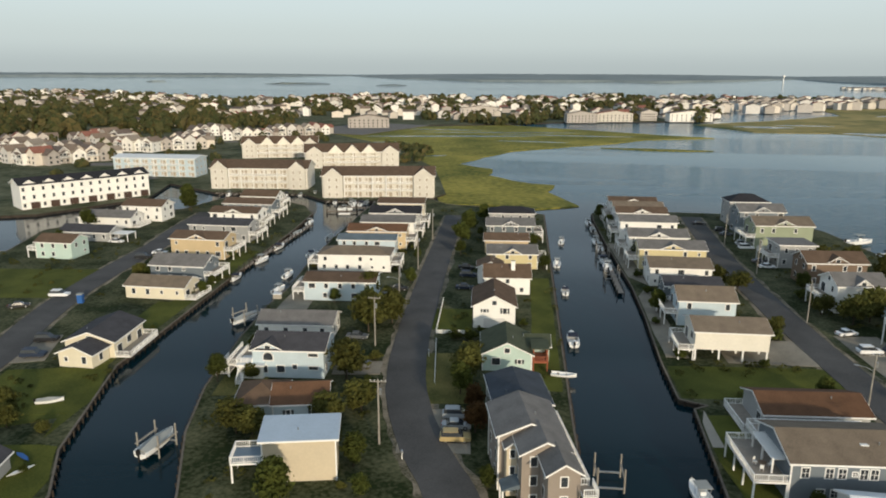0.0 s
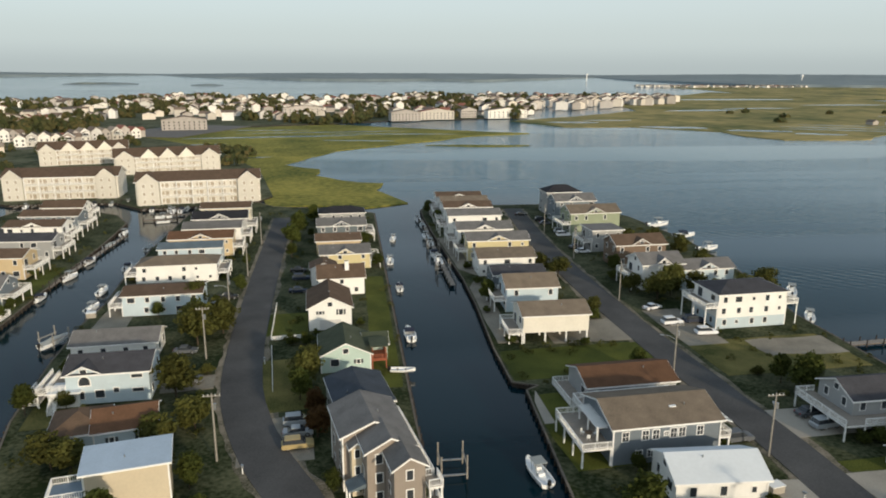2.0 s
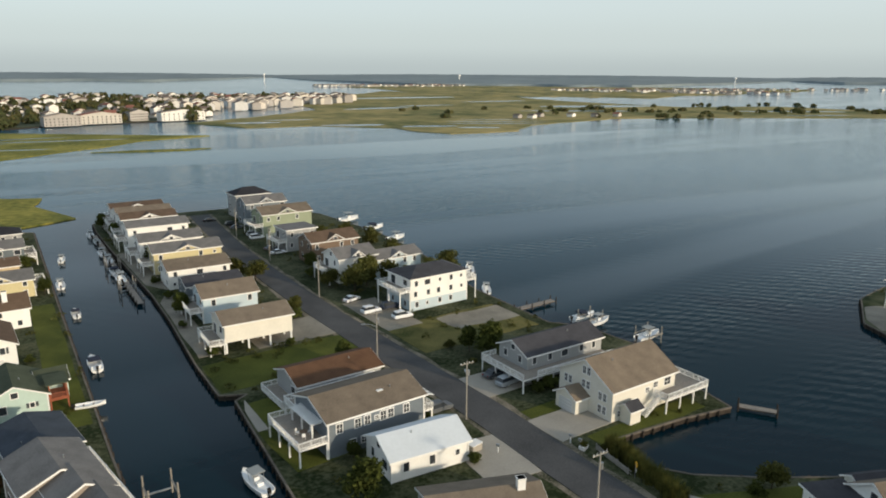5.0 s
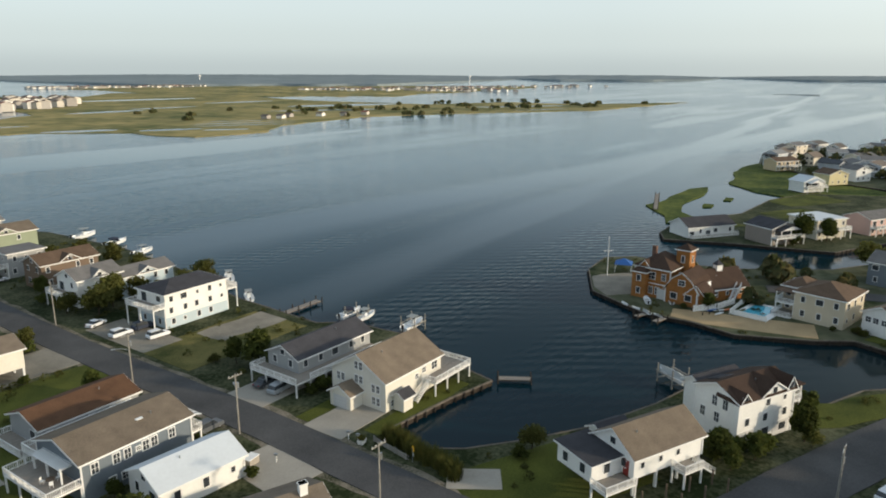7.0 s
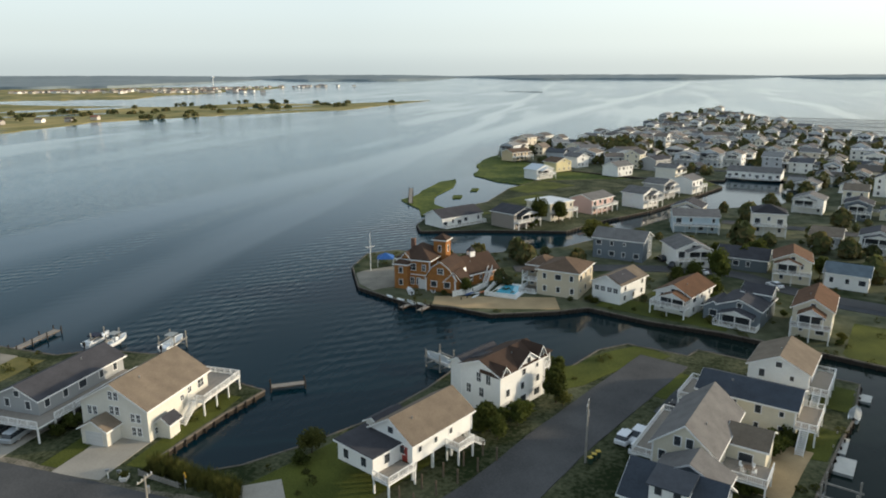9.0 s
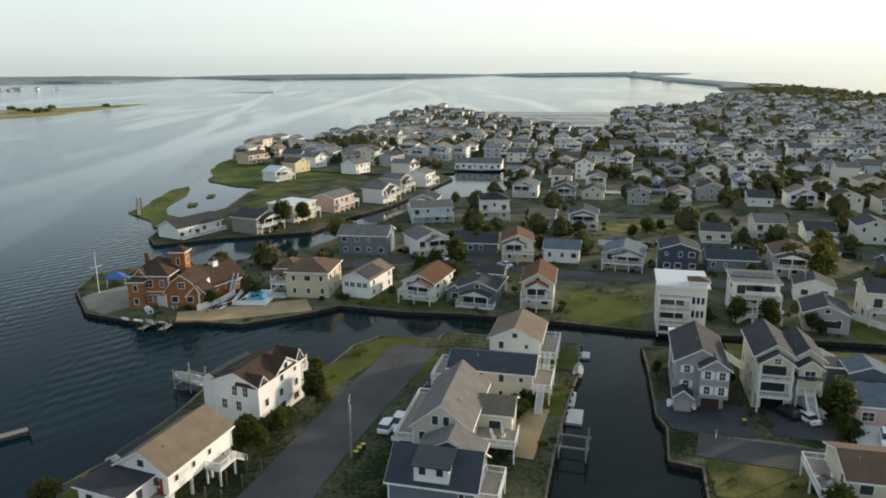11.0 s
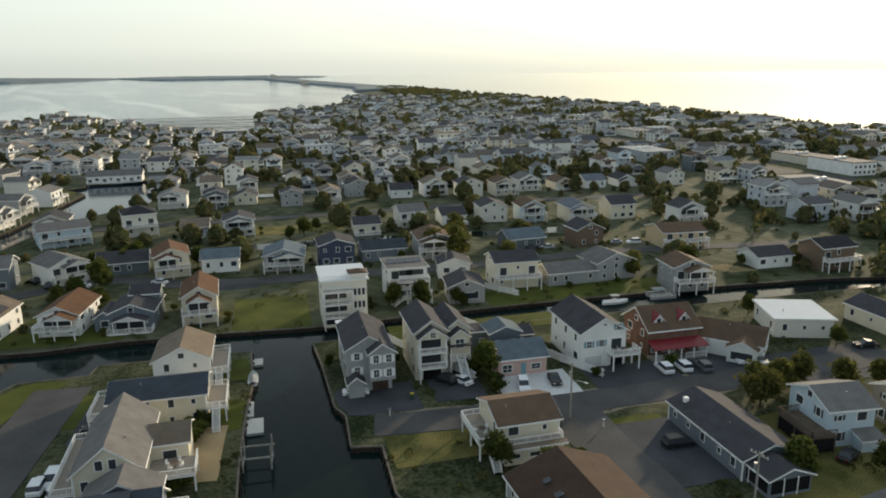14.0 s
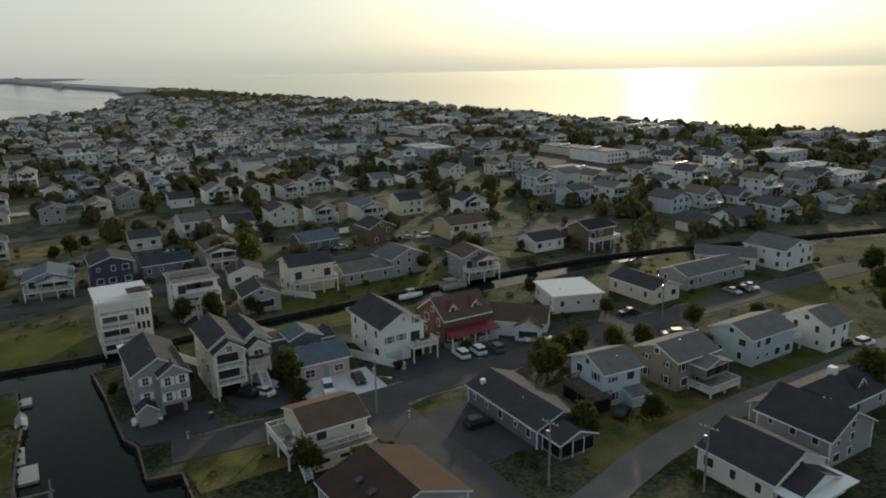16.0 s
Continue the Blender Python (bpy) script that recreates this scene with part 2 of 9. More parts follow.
def water_material():
    m = bpy.data.materials.new("bay water")
    m.use_nodes = True
    n, l = m.node_tree.nodes, m.node_tree.links
    bsdf = n["Principled BSDF"]
    bsdf.inputs["Base Color"].default_value = (0.006, 0.031, 0.042, 1)
    bsdf.inputs["IOR"].default_value = 1.33
    tc = n.new("ShaderNodeTexCoord")
    mp = n.new("ShaderNodeMapping")
    mp.inputs["Scale"].default_value = (1.0, 2.4, 1.0)
    mp.inputs["Rotation"].default_value = (0, 0, radians(-24))
    l.new(tc.outputs["Object"], mp.inputs["Vector"])
    small = n.new("ShaderNodeTexNoise")
    small.inputs["Scale"].default_value = 0.26
    small.inputs["Detail"].default_value = 3
    l.new(mp.outputs["Vector"], small.inputs["Vector"])
    # wind lanes: the chop is stronger in broad streaks
    lm = n.new("ShaderNodeMapping")
    lm.inputs["Scale"].default_value = (0.0016, 0.014, 1.0)
    lm.inputs["Rotation"].default_value = (0, 0, radians(38))
    l.new(tc.outputs["Object"], lm.inputs["Vector"])
    lanes = n.new("ShaderNodeTexNoise")
    lanes.inputs["Scale"].default_value = 1.0
    lanes.inputs["Detail"].default_value = 3
    lanes.inputs["Distortion"].default_value = 0.6
    l.new(lm.outputs["Vector"], lanes.inputs["Vector"])
    mr = n.new("ShaderNodeMapRange")
    mr.inputs["From Min"].default_value = 0.40
    mr.inputs["From Max"].default_value = 0.50
    mr.inputs["To Min"].default_value = 0.04
    mr.inputs["To Max"].default_value = 0.85
    l.new(lanes.outputs["Fac"], mr.inputs["Value"])
    # the open ocean, beyond the beach, lies in a long smooth swell
    sep = n.new("ShaderNodeSeparateXYZ")
    l.new(tc.outputs["Object"], sep.inputs[0])
    off = n.new("ShaderNodeMath")
    off.operation = 'MULTIPLY_ADD'
    off.inputs[1].default_value = 0.27
    l.new(sep.outputs["X"], off.inputs[0])
    l.new(sep.outputs["Y"], off.inputs[2])
    rough = n.new("ShaderNodeMapRange")
    rough.inputs["From Min"].default_value = -520
    rough.inputs["From Max"].default_value = -640
    rough.inputs["To Min"].default_value = 0.10
    rough.inputs["To Max"].default_value = 0.11
    l.new(off.outputs[0], rough.inputs["Value"])
    l.new(rough.outputs["Result"], bsdf.inputs["Roughness"])
    b = n.new("ShaderNodeBump")
    b.inputs["Distance"].default_value = 0.4
    calm = n.new("ShaderNodeMapRange")
    calm.inputs["From Min"].default_value = -560
    calm.inputs["From Max"].default_value = -660
    calm.inputs["To Min"].default_value = 1.0
    calm.inputs["To Max"].default_value = 0.06
    l.new(off.outputs[0], calm.inputs["Value"])
    swell = n.new("ShaderNodeMath")
    swell.operation = 'MULTIPLY'
    l.new(mr.outputs["Result"], swell.inputs[0])
    l.new(calm.outputs["Result"], swell.inputs[1])
    # the canals between the houses lie still; chop grows on the open bay
    def ramp(src, lo, hi, to=1.0):
        r = n.new("ShaderNodeMapRange")
        r.inputs["From Min"].default_value, r.inputs["From Max"].default_value, r.inputs["To Max"].default_value = lo, hi, to
        l.new(src, r.inputs["Value"])
        return r.outputs["Result"]

    def join(op, a, c):
        r = n.new("ShaderNodeMath")
        r.operation = op
        l.new(a, r.inputs[0])
        if isinstance(c, float):
            r.inputs[1].default_value = c
        else:
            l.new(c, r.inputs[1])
        return r.outputs[0]
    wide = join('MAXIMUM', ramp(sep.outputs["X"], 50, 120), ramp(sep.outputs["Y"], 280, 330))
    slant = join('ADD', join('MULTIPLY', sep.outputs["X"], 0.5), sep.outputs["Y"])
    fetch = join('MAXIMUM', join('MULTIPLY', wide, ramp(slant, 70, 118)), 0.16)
    # two long slicks drawn out by the current
    def slick(slope, offset, width):
        d = join('ADD', join('MULTIPLY', sep.outputs["X"], slope), join('ADD', sep.outputs["Y"], join('MULTIPLY', lanes.outputs["Fac"], 70.0)))
        d = n_abs(join('ADD', d, -35.0 + offset))
        return ramp(d, width * 0.35, width)

    def n_abs(a):
        r = n.new("ShaderNodeMath")
        r.operation = 'ABSOLUTE'
        l.new(a, r.inputs[0])
        return r.outputs[0]
    smooth = join('MINIMUM', slick(0.073, -212.0, 26.0), slick(-0.13, -108.0, 14.0))
    # sheltered coves east of the bay lie almost flat
    def sheltered(cx, cy, rx, ry):
        dx, dy = join('MULTIPLY', join('ADD', sep.outputs["X"], -cx), 1 / rx), join('MULTIPLY', join('ADD', sep.outputs["Y"], -cy), 1 / ry)
        return ramp(join('ADD', join('MULTIPLY', dx, dx), join('MULTIPLY', dy, dy)), 0.6, 1.3)
    for cove in ((322.0, 92.0, 62.0, 20.0), (365.0, -42.0, 85.0, 30.0), (240.0, 34.0, 50.0, 34.0)):
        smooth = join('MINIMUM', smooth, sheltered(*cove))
    smooth = join('MAXIMUM', smooth, 0.05)
    l.new(join('MULTIPLY', join('MULTIPLY', swell.outputs[0], fetch), smooth), b.inputs["Strength"])
    # silty canal water; reflected sky painted into the tint, by canal and bay distance
    def blend(fac, a, c):
        r = n.new("ShaderNodeMix")
        r.data_type = 'RGBA'
        l.new(fac, r.inputs["Factor"])
        for k, v in (("A", a), ("B", c)):
            if isinstance(v, tuple):
                r.inputs[k].default_value = (*v, 1)
            else:
                l.new(v, r.inputs[k])
        return r.outputs["Result"]
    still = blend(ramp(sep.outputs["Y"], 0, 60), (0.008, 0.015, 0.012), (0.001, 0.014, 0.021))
    bay_sky_tint = blend(ramp(slant, 150, 460), (0.003, 0.018, 0.027), (0.013, 0.094, 0.150))
    l.new(blend(fetch, still, bay_sky_tint), bsdf.inputs["Base Color"])
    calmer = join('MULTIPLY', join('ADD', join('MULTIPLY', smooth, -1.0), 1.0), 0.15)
    # specular level also set by place, to paint brighter reflections eastward
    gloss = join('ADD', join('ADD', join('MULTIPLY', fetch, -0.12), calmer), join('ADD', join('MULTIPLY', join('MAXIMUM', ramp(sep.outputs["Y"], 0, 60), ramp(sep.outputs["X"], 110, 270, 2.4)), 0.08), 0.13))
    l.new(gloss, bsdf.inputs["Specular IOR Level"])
    wm = n.new("ShaderNodeMapping")
    wm.inputs["Rotation"].default_value = (0, 0, radians(-40))
    l.new(tc.outputs["Object"], wm.inputs["Vector"])
    wave = n.new("ShaderNodeTexWave")
    wave.inputs["Scale"].default_value = 0.085
    wave.inputs["Distortion"].default_value = 5.0
    wave.inputs["Detail"].default_value = 2.0
    wave.inputs["Detail Scale"].default_value = 0.35
    l.new(wm.outputs["Vector"], wave.inputs["Vector"])
    l.new(join('ADD', join('MULTIPLY', small.outputs["Fac"], 0.72), join('MULTIPLY', wave.outputs["Fac"], 0.16)), b.inputs["Height"])
    l.new(b.outputs["Normal"], bsdf.inputs["Normal"])
    return m


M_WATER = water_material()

# ---- mesh building ----
class Build:
    """Collects points and faces of one mesh."""

    def __init__(self):
        self.v, self.f = [], []

    def poly(self, pts):
        k = len(self.v)
        self.v.extend(pts)
        self.f.append(tuple(range(k, k + len(pts))))
        return self

    def box(self, x0, x1, y0, y1, z0, z1, m=None):
        k = len(self.v)
        pts = [Vector((x, y, z)) for z in (z0, z1) for y in (y0, y1) for x in (x0, x1)]
        self.v.extend([m @ p for p in pts] if m else pts)
        self.f.extend(tuple(k + i for i in q) for q in ((0, 2, 3, 1), (4, 5, 7, 6), (0, 1, 5, 4), (2, 6, 7, 3), (0, 4, 6, 2), (1, 3, 7, 5)))
        return self

    def beam(self, a, b, r, r2=None, sides=6):
        """A round bar from a to b."""
        a, b = Vector(a), Vector(b)
        q = (b - a).to_track_quat("Z", "Y").to_matrix()
        k, r2 = len(self.v), r if r2 is None else r2
        for p, rr in ((a, r), (b, r2)):
            for i in range(sides):
                t = 2 * math.pi * i / sides
                self.v.append(p + q @ Vector((rr * math.cos(t), rr * math.sin(t), 0)))
        self.f.extend((k + i, k + (i + 1) % sides, k + sides + (i + 1) % sides, k + sides + i) for i in range(sides))
        self.f.append(tuple(k + sides + i for i in range(sides)))
        self.f.append(tuple(k + sides - 1 - i for i in range(sides)))
        return self

    def prism(self, outline, z0, z1):
        """An upright prism over a plan outline (anticlockwise)."""
        k, n = len(self.v), len(outline)
        self.v.extend(Vector((p[0], p[1], z0)) for p in outline)
        self.v.extend(Vector((p[0], p[1], z1)) for p in outline)
        self.f.append(tuple(k + n + i for i in range(n)))
        self.f.append(tuple(k + n - 1 - i for i in range(n)))
        self.f.extend((k + i, k + (i + 1) % n, k + n + (i + 1) % n, k + n + i) for i in range(n))
        return self

    def loft(self, rings, closed=True):
        """Faces between rings of equal counts, capped at both ends."""
        k, n = len(self.v), len(rings[0])
        for ring in rings:
            self.v.extend(Vector(p) for p in ring)
        for j in range(len(rings) - 1):
            for i in range(n if closed else n - 1):
                a, b = k + j * n + i, k + j * n + (i + 1) % n
                self.f.append((a, b, b + n, a + n))
        self.f.append(tuple(k + n - 1 - i for i in range(n)))
        self.f.append(tuple(k + (len(rings) - 1) * n + i for i in range(n)))
        return self

    def mesh(self, name, material, smooth=False):
        me = bpy.data.meshes.new(name)
        me.from_pydata([tuple(p) for p in self.v], [], self.f)
        for m in material if isinstance(material, (list, tuple)) else [material]:
            me.materials.append(m)
        if smooth:
            me.polygons.foreach_set("use_smooth", [True] * len(me.polygons))
        me.update()
        return me


def part(name, mesh_or_build, material, parent, label="", m=None, smooth=False):
    """One mesh object under a thing or a part."""
    me = mesh_or_build.mesh(name, material, smooth) if isinstance(mesh_or_build, Build) else mesh_or_build
    ob = new(name, me)
    ob.parent = parent
    if m is not None:
        ob.matrix_basis = m
    if label:
        ob["label"] = label
    return ob


def thing(name, m, label, category, group="", kind=""):
    return tagged(place(new(name), m), label, category, group, kind)


def place(ob, m):
    ob.matrix_basis = m
    return ob


def solo(name, build, material, label, category, kind="", group="", smooth=False):
    return tagged(new(name, build.mesh(name, material, smooth)), label, category, group, kind)


_meshes = {}


def shared(key, make):
    if key not in _meshes:
        _meshes[key] = make()
    return _meshes[key]


# ---- water and land ----
LAND = 1.0


def sea(r):
    """Height of the far water: it rises a little towards the rim so that the horizon stands where it should."""
    return 0.0 if r < 2200 else 36.0 * ((r - 2200) / 2700) ** 2


def ground_z(x, y):
    return sea(math.hypot(x, y))


def water_sheet():
    b = Build()
    radii = [0, 300, 900, 1600, 2200, 2600, 3000, 3400, 3800, 4200, 4600, 4900]
    n = 96
    for r in radii[1:]:
        b.v.extend(Vector((r * math.cos(2 * math.pi * i / n), r * math.sin(2 * math.pi * i / n), sea(r))) for i in range(n))
    b.v.append(Vector((0, 0, 0)))
    c = len(b.v) - 1
    b.f.extend((c, i, (i + 1) % n) for i in range(n))
    for j in range(len(radii) - 2):
        b.f.extend((j * n + i, (j + 1) * n + i, (j + 1) * n + (i + 1) % n, j * n + (i + 1) % n) for i in range(n))
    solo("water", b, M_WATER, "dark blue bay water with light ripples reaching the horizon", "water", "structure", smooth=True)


water_sheet()


def area(pts):
    return sum(a[0] * b[1] - b[0] * a[1] for a, b in zip(pts, pts[1:] + pts[:1])) / 2


def ccw(pts):
    return pts if area(pts) > 0 else pts[::-1]


def ragged(pts, step, amount, seed=3):
    """Subdivides an outline and lets it wander, as a natural shore does."""
    out = []
    for a, b in zip(pts, pts[1:] + pts[:1]):
        d = math.dist(a, b)
        n = max(1, int(d / step))
        nx, ny = -(b[1] - a[1]) / d, (b[0] - a[0]) / d
        for i in range(n):
            x, y = a[0] + (b[0] - a[0]) * i / n, a[1] + (b[1] - a[1]) * i / n
            k = (noise.noise(Vector((x, y, seed)) / (step * 2.7)) + 0.6 * noise.noise(Vector((x, y, seed)) / step)) * amount
            out.append((x + nx * k, y + ny * k))
    return out


def inside(x, y, pts):
    c = False
    for (x0, y0), (x1, y1) in zip(pts, pts[1:] + pts[:1]):
        if (y0 > y) != (y1 > y) and x < (x1 - x0) * (y - y0) / (y1 - y0) + x0:
            c = not c
    return c


def land(name, pts, label, material=None, bulkhead=True):
    pts = ccw(pts)
    b = Build()
    b.prism(pts, -1.5, LAND)
    me = b.mesh(name, [material or M_LAND, M_PILE])
    for p in me.polygons:
        p.material_index = 0 if abs(p.normal.z) > 0.5 else 1
    tagged(new(name, me), label, "ground", kind="structure")
    if not bulkhead:
        return
    cap, piles = Build(), Build()
    for p, q in zip(pts, pts[1:] + pts[:1]):
        d = math.dist(p, q)
        if d < 0.5:
            continue
        m = pose(p[0], p[1], LAND, 0, 0, math.degrees(math.atan2(q[1] - p[1], q[0] - p[0])))
        cap.box(0, d, -0.12, 0.2, -0.2, 0.06, m)
        for i in range(int(d / 2.2)):
            u = (i + 0.5) * 2.2
            piles.beam(m @ Vector((u, -0.28, -1.8)), m @ Vector((u, -0.28, -0.02 + 0.12 * math.sin(i * 7.3))), 0.16)
    wall = solo("bulkhead", cap, M_COPING, "weathered gray timber bulkhead cap along the water's edge", "bulkhead", "structure")
    part("pilings", piles, M_PILE, wall)["kind"] = "stuff"


WEST = [(-58, 60), (-60, 76), (-66, 87), (-74.5, 117), (-75, 138), (-77, 190), (-78, 233), (-80, 265), (-88, 281), (-112, 300), (-129, 292), (-134, 268), (-150, 254), (-164, 224), (-156, 195), (-185, 190), (-200, 120), (-150, 55)]
CENTRE = [(-36, 55), (-43.5, 78), (-50, 94), (-54, 110), (-57, 134), (-58.5, 154), (-58, 169), (-60, 192), (-61, 224), (-61, 277), (-60, 300), (-37, 302), (-30, 292), (-13, 287), (10, 274), (9.8, 214), (9.7, 156), (9.7, 103), (10.5, 55)]
BAYSIDE = [(29, 52), (28, 78), (30, 111), (32.5, 112.5), (28.2, 114.5), (28.2, 130), (29.6, 158), (30, 180), (28.7, 230), (28.2, 263), (29, 279), (36, 286), (83, 284), (95, 280), (107, 255), (111, 214), (108, 177), (101.5, 142), (101, 113), (106, 107), (108, 89), (102, 78), (99.5, 65), (89, 66.7), (75, 67.7), (72, 61.7), (77, 55), (85, 49), (95, 43), (109, 38), (118, 36), (127, 27), (124, 16), (136, 11), (141, 5.7), (138, -6), (142, -8), (140, -14), (133.5, -35), (118.5, -31), (110, -27.5), (95, -22), (81, -17.6), (60, -14), (40, -20), (20, 0)]
SOUTH = [(38, -42), (58, -36), (74.5, -37), (86.3, -40.8), (88.5, -36.7), (98, -40), (102, -39.7), (119.6, -44.4), (131, -47), (129, -56), (123, -76), (116, -98), (110, -118), (104, -137), (95, -167), (87, -192), (72, -218), (40, -262), (-60, -260), (-110, -180), (-60, -60)]
EAST = [(179, 85), (161, 75), (152.5, 58), (153, 47), (150.6, 37), (157, 23), (162, 16), (156.5, 2), (154, -12), (147.7, -31), (140, -50), (135, -70), (129.5, -92), (123, -115), (117, -134), (110, -156), (101, -180), (87, -206), (70, -232), (43, -273), (-20, -420), (60, -590), (270, -618), (402, -646), (650, -750), (1106, -880), (2400, -1225), (1990, -960), (1560, -680), (1170, -503), (1005, -400), (990, -324), (874, -260), (710, -226), (633, -175), (668, -140), (914, -91), (1100, -45), (884, 16), (684, 24), (563, 80), (519, 122), (472, 112), (405, 55), (380, 0), (388, -27), (454, -34), (432, -47), (380, -60), (350, -58), (321, -45), (298, -11), (241, 18), (221, 30), (205, 52), (200, 68), (201, 80), (194, 87)]
LOBE = [(239, 87), (229, 82), (237, 62), (244, 33), (264, 24), (292, 6), (366, -25), (384, -18), (386, 1), (372, 37), (359, 64), (332, 73), (292, 74), (272, 84), (255, 88)]
NORTHWEST = [(-700, 420), (-330, 300), (-210, 250), (-197, 245), (-185, 250), (-161, 290), (-171, 330), (-139, 308), (-97, 309), (-83, 294), (-53, 297), (-37, 307), (-33, 318), (-48, 403), (-93, 524), (-190, 655), (-122, 732), (-5, 772), (62, 815), (217, 850), (340, 1211), (595, 1258), (715, 1513), (198, 1663), (-26, 1420), (-338, 1623), (-506, 1269), (-1031, 1684), (-1260, 1630), (-1500, 900)]
land("ground_west", WEST, "patchy grass and gravel yards of the western canal strip")
land("ground_centre", CENTRE, "patchy grass and gravel yards between two canals")
land("ground_bayside", BAYSIDE, "yards of grass and gravel beside the open bay")
land("ground_south", SOUTH, "yards and paved lots south of the short canal")
land("ground_east", EAST, "low built-up land stretching towards the ocean", M_TOWNLAND)
land("ground_lobe", LOBE, "yards of a low spit with houses beyond the cove")
land("ground_northwest", NORTHWEST, "built-up land of the far town", M_TOWNLAND, bulkhead=False)


def marsh(pts, label, z=0.45, material=None, step=14, amount=5):
    pts = ccw(ragged(ccw(pts), step, amount))
    b = Build()
    b.prism(pts, -0.4, z + ground_z(*pts[0]))
    solo("marsh", b, material or M_MARSH, label, "marsh", "structure")


# tidal marsh on the bay
marsh([(-187, 640), (-127, 719), (-13, 761), (94, 683), (166, 635), (107, 611), (51, 556), (-8, 507), (-38, 432), (-16, 409), (-18, 385), (6, 358), (18, 354), (15, 333), (26, 298), (7, 289), (-16, 296), (-34, 296), (-39, 318), (-50, 404), (-87, 488), (-133, 512)], "yellow-green salt marsh with a ragged shore", step=10, amount=3)
marsh([(60, 540), (95, 539), (139, 530), (120, 524), (90, 527)], "thin strip of yellow-green marsh in the bay", step=8, amount=1)
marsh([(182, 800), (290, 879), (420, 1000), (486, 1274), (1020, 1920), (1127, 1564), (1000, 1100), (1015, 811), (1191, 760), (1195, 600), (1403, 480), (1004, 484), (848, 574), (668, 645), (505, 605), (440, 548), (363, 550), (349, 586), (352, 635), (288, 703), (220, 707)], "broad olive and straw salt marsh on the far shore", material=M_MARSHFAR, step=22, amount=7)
marsh([(262, 84), (258, 92), (272, 98), (290, 113), (300, 110), (315, 112), (345, 113), (356, 107), (332, 102), (300, 101), (283, 95), (275, 86)], "hook of green marsh round a small cove", step=6, amount=1.2, material=M_GREENMARSH)
marsh([(355, 84), (372, 101), (437, 116), (472, 113), (405, 55), (384, 20), (362, 40), (345, 62)], "green marsh beside the cove", step=8, amount=2, material=M_GREENMARSH)
marsh([(300, 92), (308, 94), (309, 90), (302, 89)], "small marsh islet in the cove", step=4, amount=0.8, material=M_GREENMARSH)
marsh([(322, 90), (330, 91), (331, 88), (323, 87)], "small marsh islet in the cove", step=4, amount=0.8, material=M_GREENMARSH)


def pool(x, y, rot, L, W, z=0.47):
    m = pose(x, y, 0, 0, 0, rot)
    pts = [(m @ Vector((L / 2 * math.cos(a), W / 2 * math.sin(a), 0)))[:2] for a in [2 * math.pi * i / 14 for i in range(14)]]
    pts = ragged(pts, max(6, L / 12), W * 0.16, seed=x)
    solo("tidal_pool", Build().prism(ccw(pts), 0.2, z + ground_z(x, y)), M_WATER, "still tidal pool in the salt marsh", "water", "structure")


for _q in ((-60, 620, 8, 150, 10), (-20, 665, 6, 160, 9), (-70, 690, -4, 90, 8), (40, 640, -6, 120, 8), (-110, 560, 10, 40, 6), (-60, 470, 20, 26, 4), (10, 580, -10, 60, 5)):
    pool(*_q)
for _q in ((250, 770, -10, 60, 22), (330, 690, -20, 70, 26), (395, 640, -20, 60, 20), (430, 600, -30, 44, 16), (300, 800, -5, 60, 14), (480, 640, -28, 110, 8), (500, 665, -28, 120, 8), (530, 690, -28, 110, 7), (520, 1000, 10, 130, 30), (640, 1050, 0, 120, 22), (760, 800, -30, 190, 26), (900, 900, -20, 220, 60), (860, 1150, 0, 160, 30), (1050, 640, -30, 200, 26), (560, 1400, 10, 200, 40), (800, 1400, 0, 260, 60), (980, 560, -20, 120, 14)):
    pool(*_q)

# ---- houses ----
def window_mesh(w, h):
    t = 0.13
    return shared(("win", w, h), lambda: Build().box(-w / 2 - t, w / 2 + t, -0.06, 0.02, -h / 2 - t, h / 2 + t).mesh("window", M_TRIM))


def pane_mesh(w, h):
    return shared(("pane", w, h), lambda: Build().box(-w / 2, w / 2, -0.075, -0.04, -h / 2, h / 2).mesh("pane", M_GLASS))


SHUTTER = mat("dark shutters", srgb(60, 66, 70), 0.6, 0.1)


# tan panes for the apartment blocks
M_TAN_PANE = mat("tan window pane", srgb(168, 158, 142), 0.35, 0.15)


def plain_window_mesh(w, h, glass=None):
    """Frame and glass in one piece of work, for houses farther off."""
    def make():
        t = 0.13
        b = Build().box(-w / 2 - t, w / 2 + t, -0.06, 0.02, -h / 2 - t, h / 2 + t)
        b.box(-w / 2, w / 2, -0.075, -0.04, -h / 2, h / 2)
        me = b.mesh("window", [M_TRIM, glass or M_GLASS])
        for p in me.polygons:
            p.material_index = 0 if p.index < 6 else 1
        return me
    return shared(("plainwin", w, h, glass.name if glass else ""), make)


def add_window(parent, m, w=0.95, h=1.4, shutters=False):
    top = parent
    if top.get("plain"):
        return part("window", plain_window_mesh(w, h, M_TAN_PANE if top.get("tan_panes") else None), None, parent, m=m)
    ob = part("window", window_mesh(w, h), None, parent, m=m)
    part("pane", pane_mesh(w, h), None, ob)
    if shutters:
        for s in (-1, 1):
            part("shutter", shared(("shutter", h), lambda: Build().box(-0.2, 0.2, -0.05, 0, -h / 2, h / 2).mesh("shutter", SHUTTER)), None, ob, m=pose(s * (w / 2 + 0.36), 0, 0))
    return ob


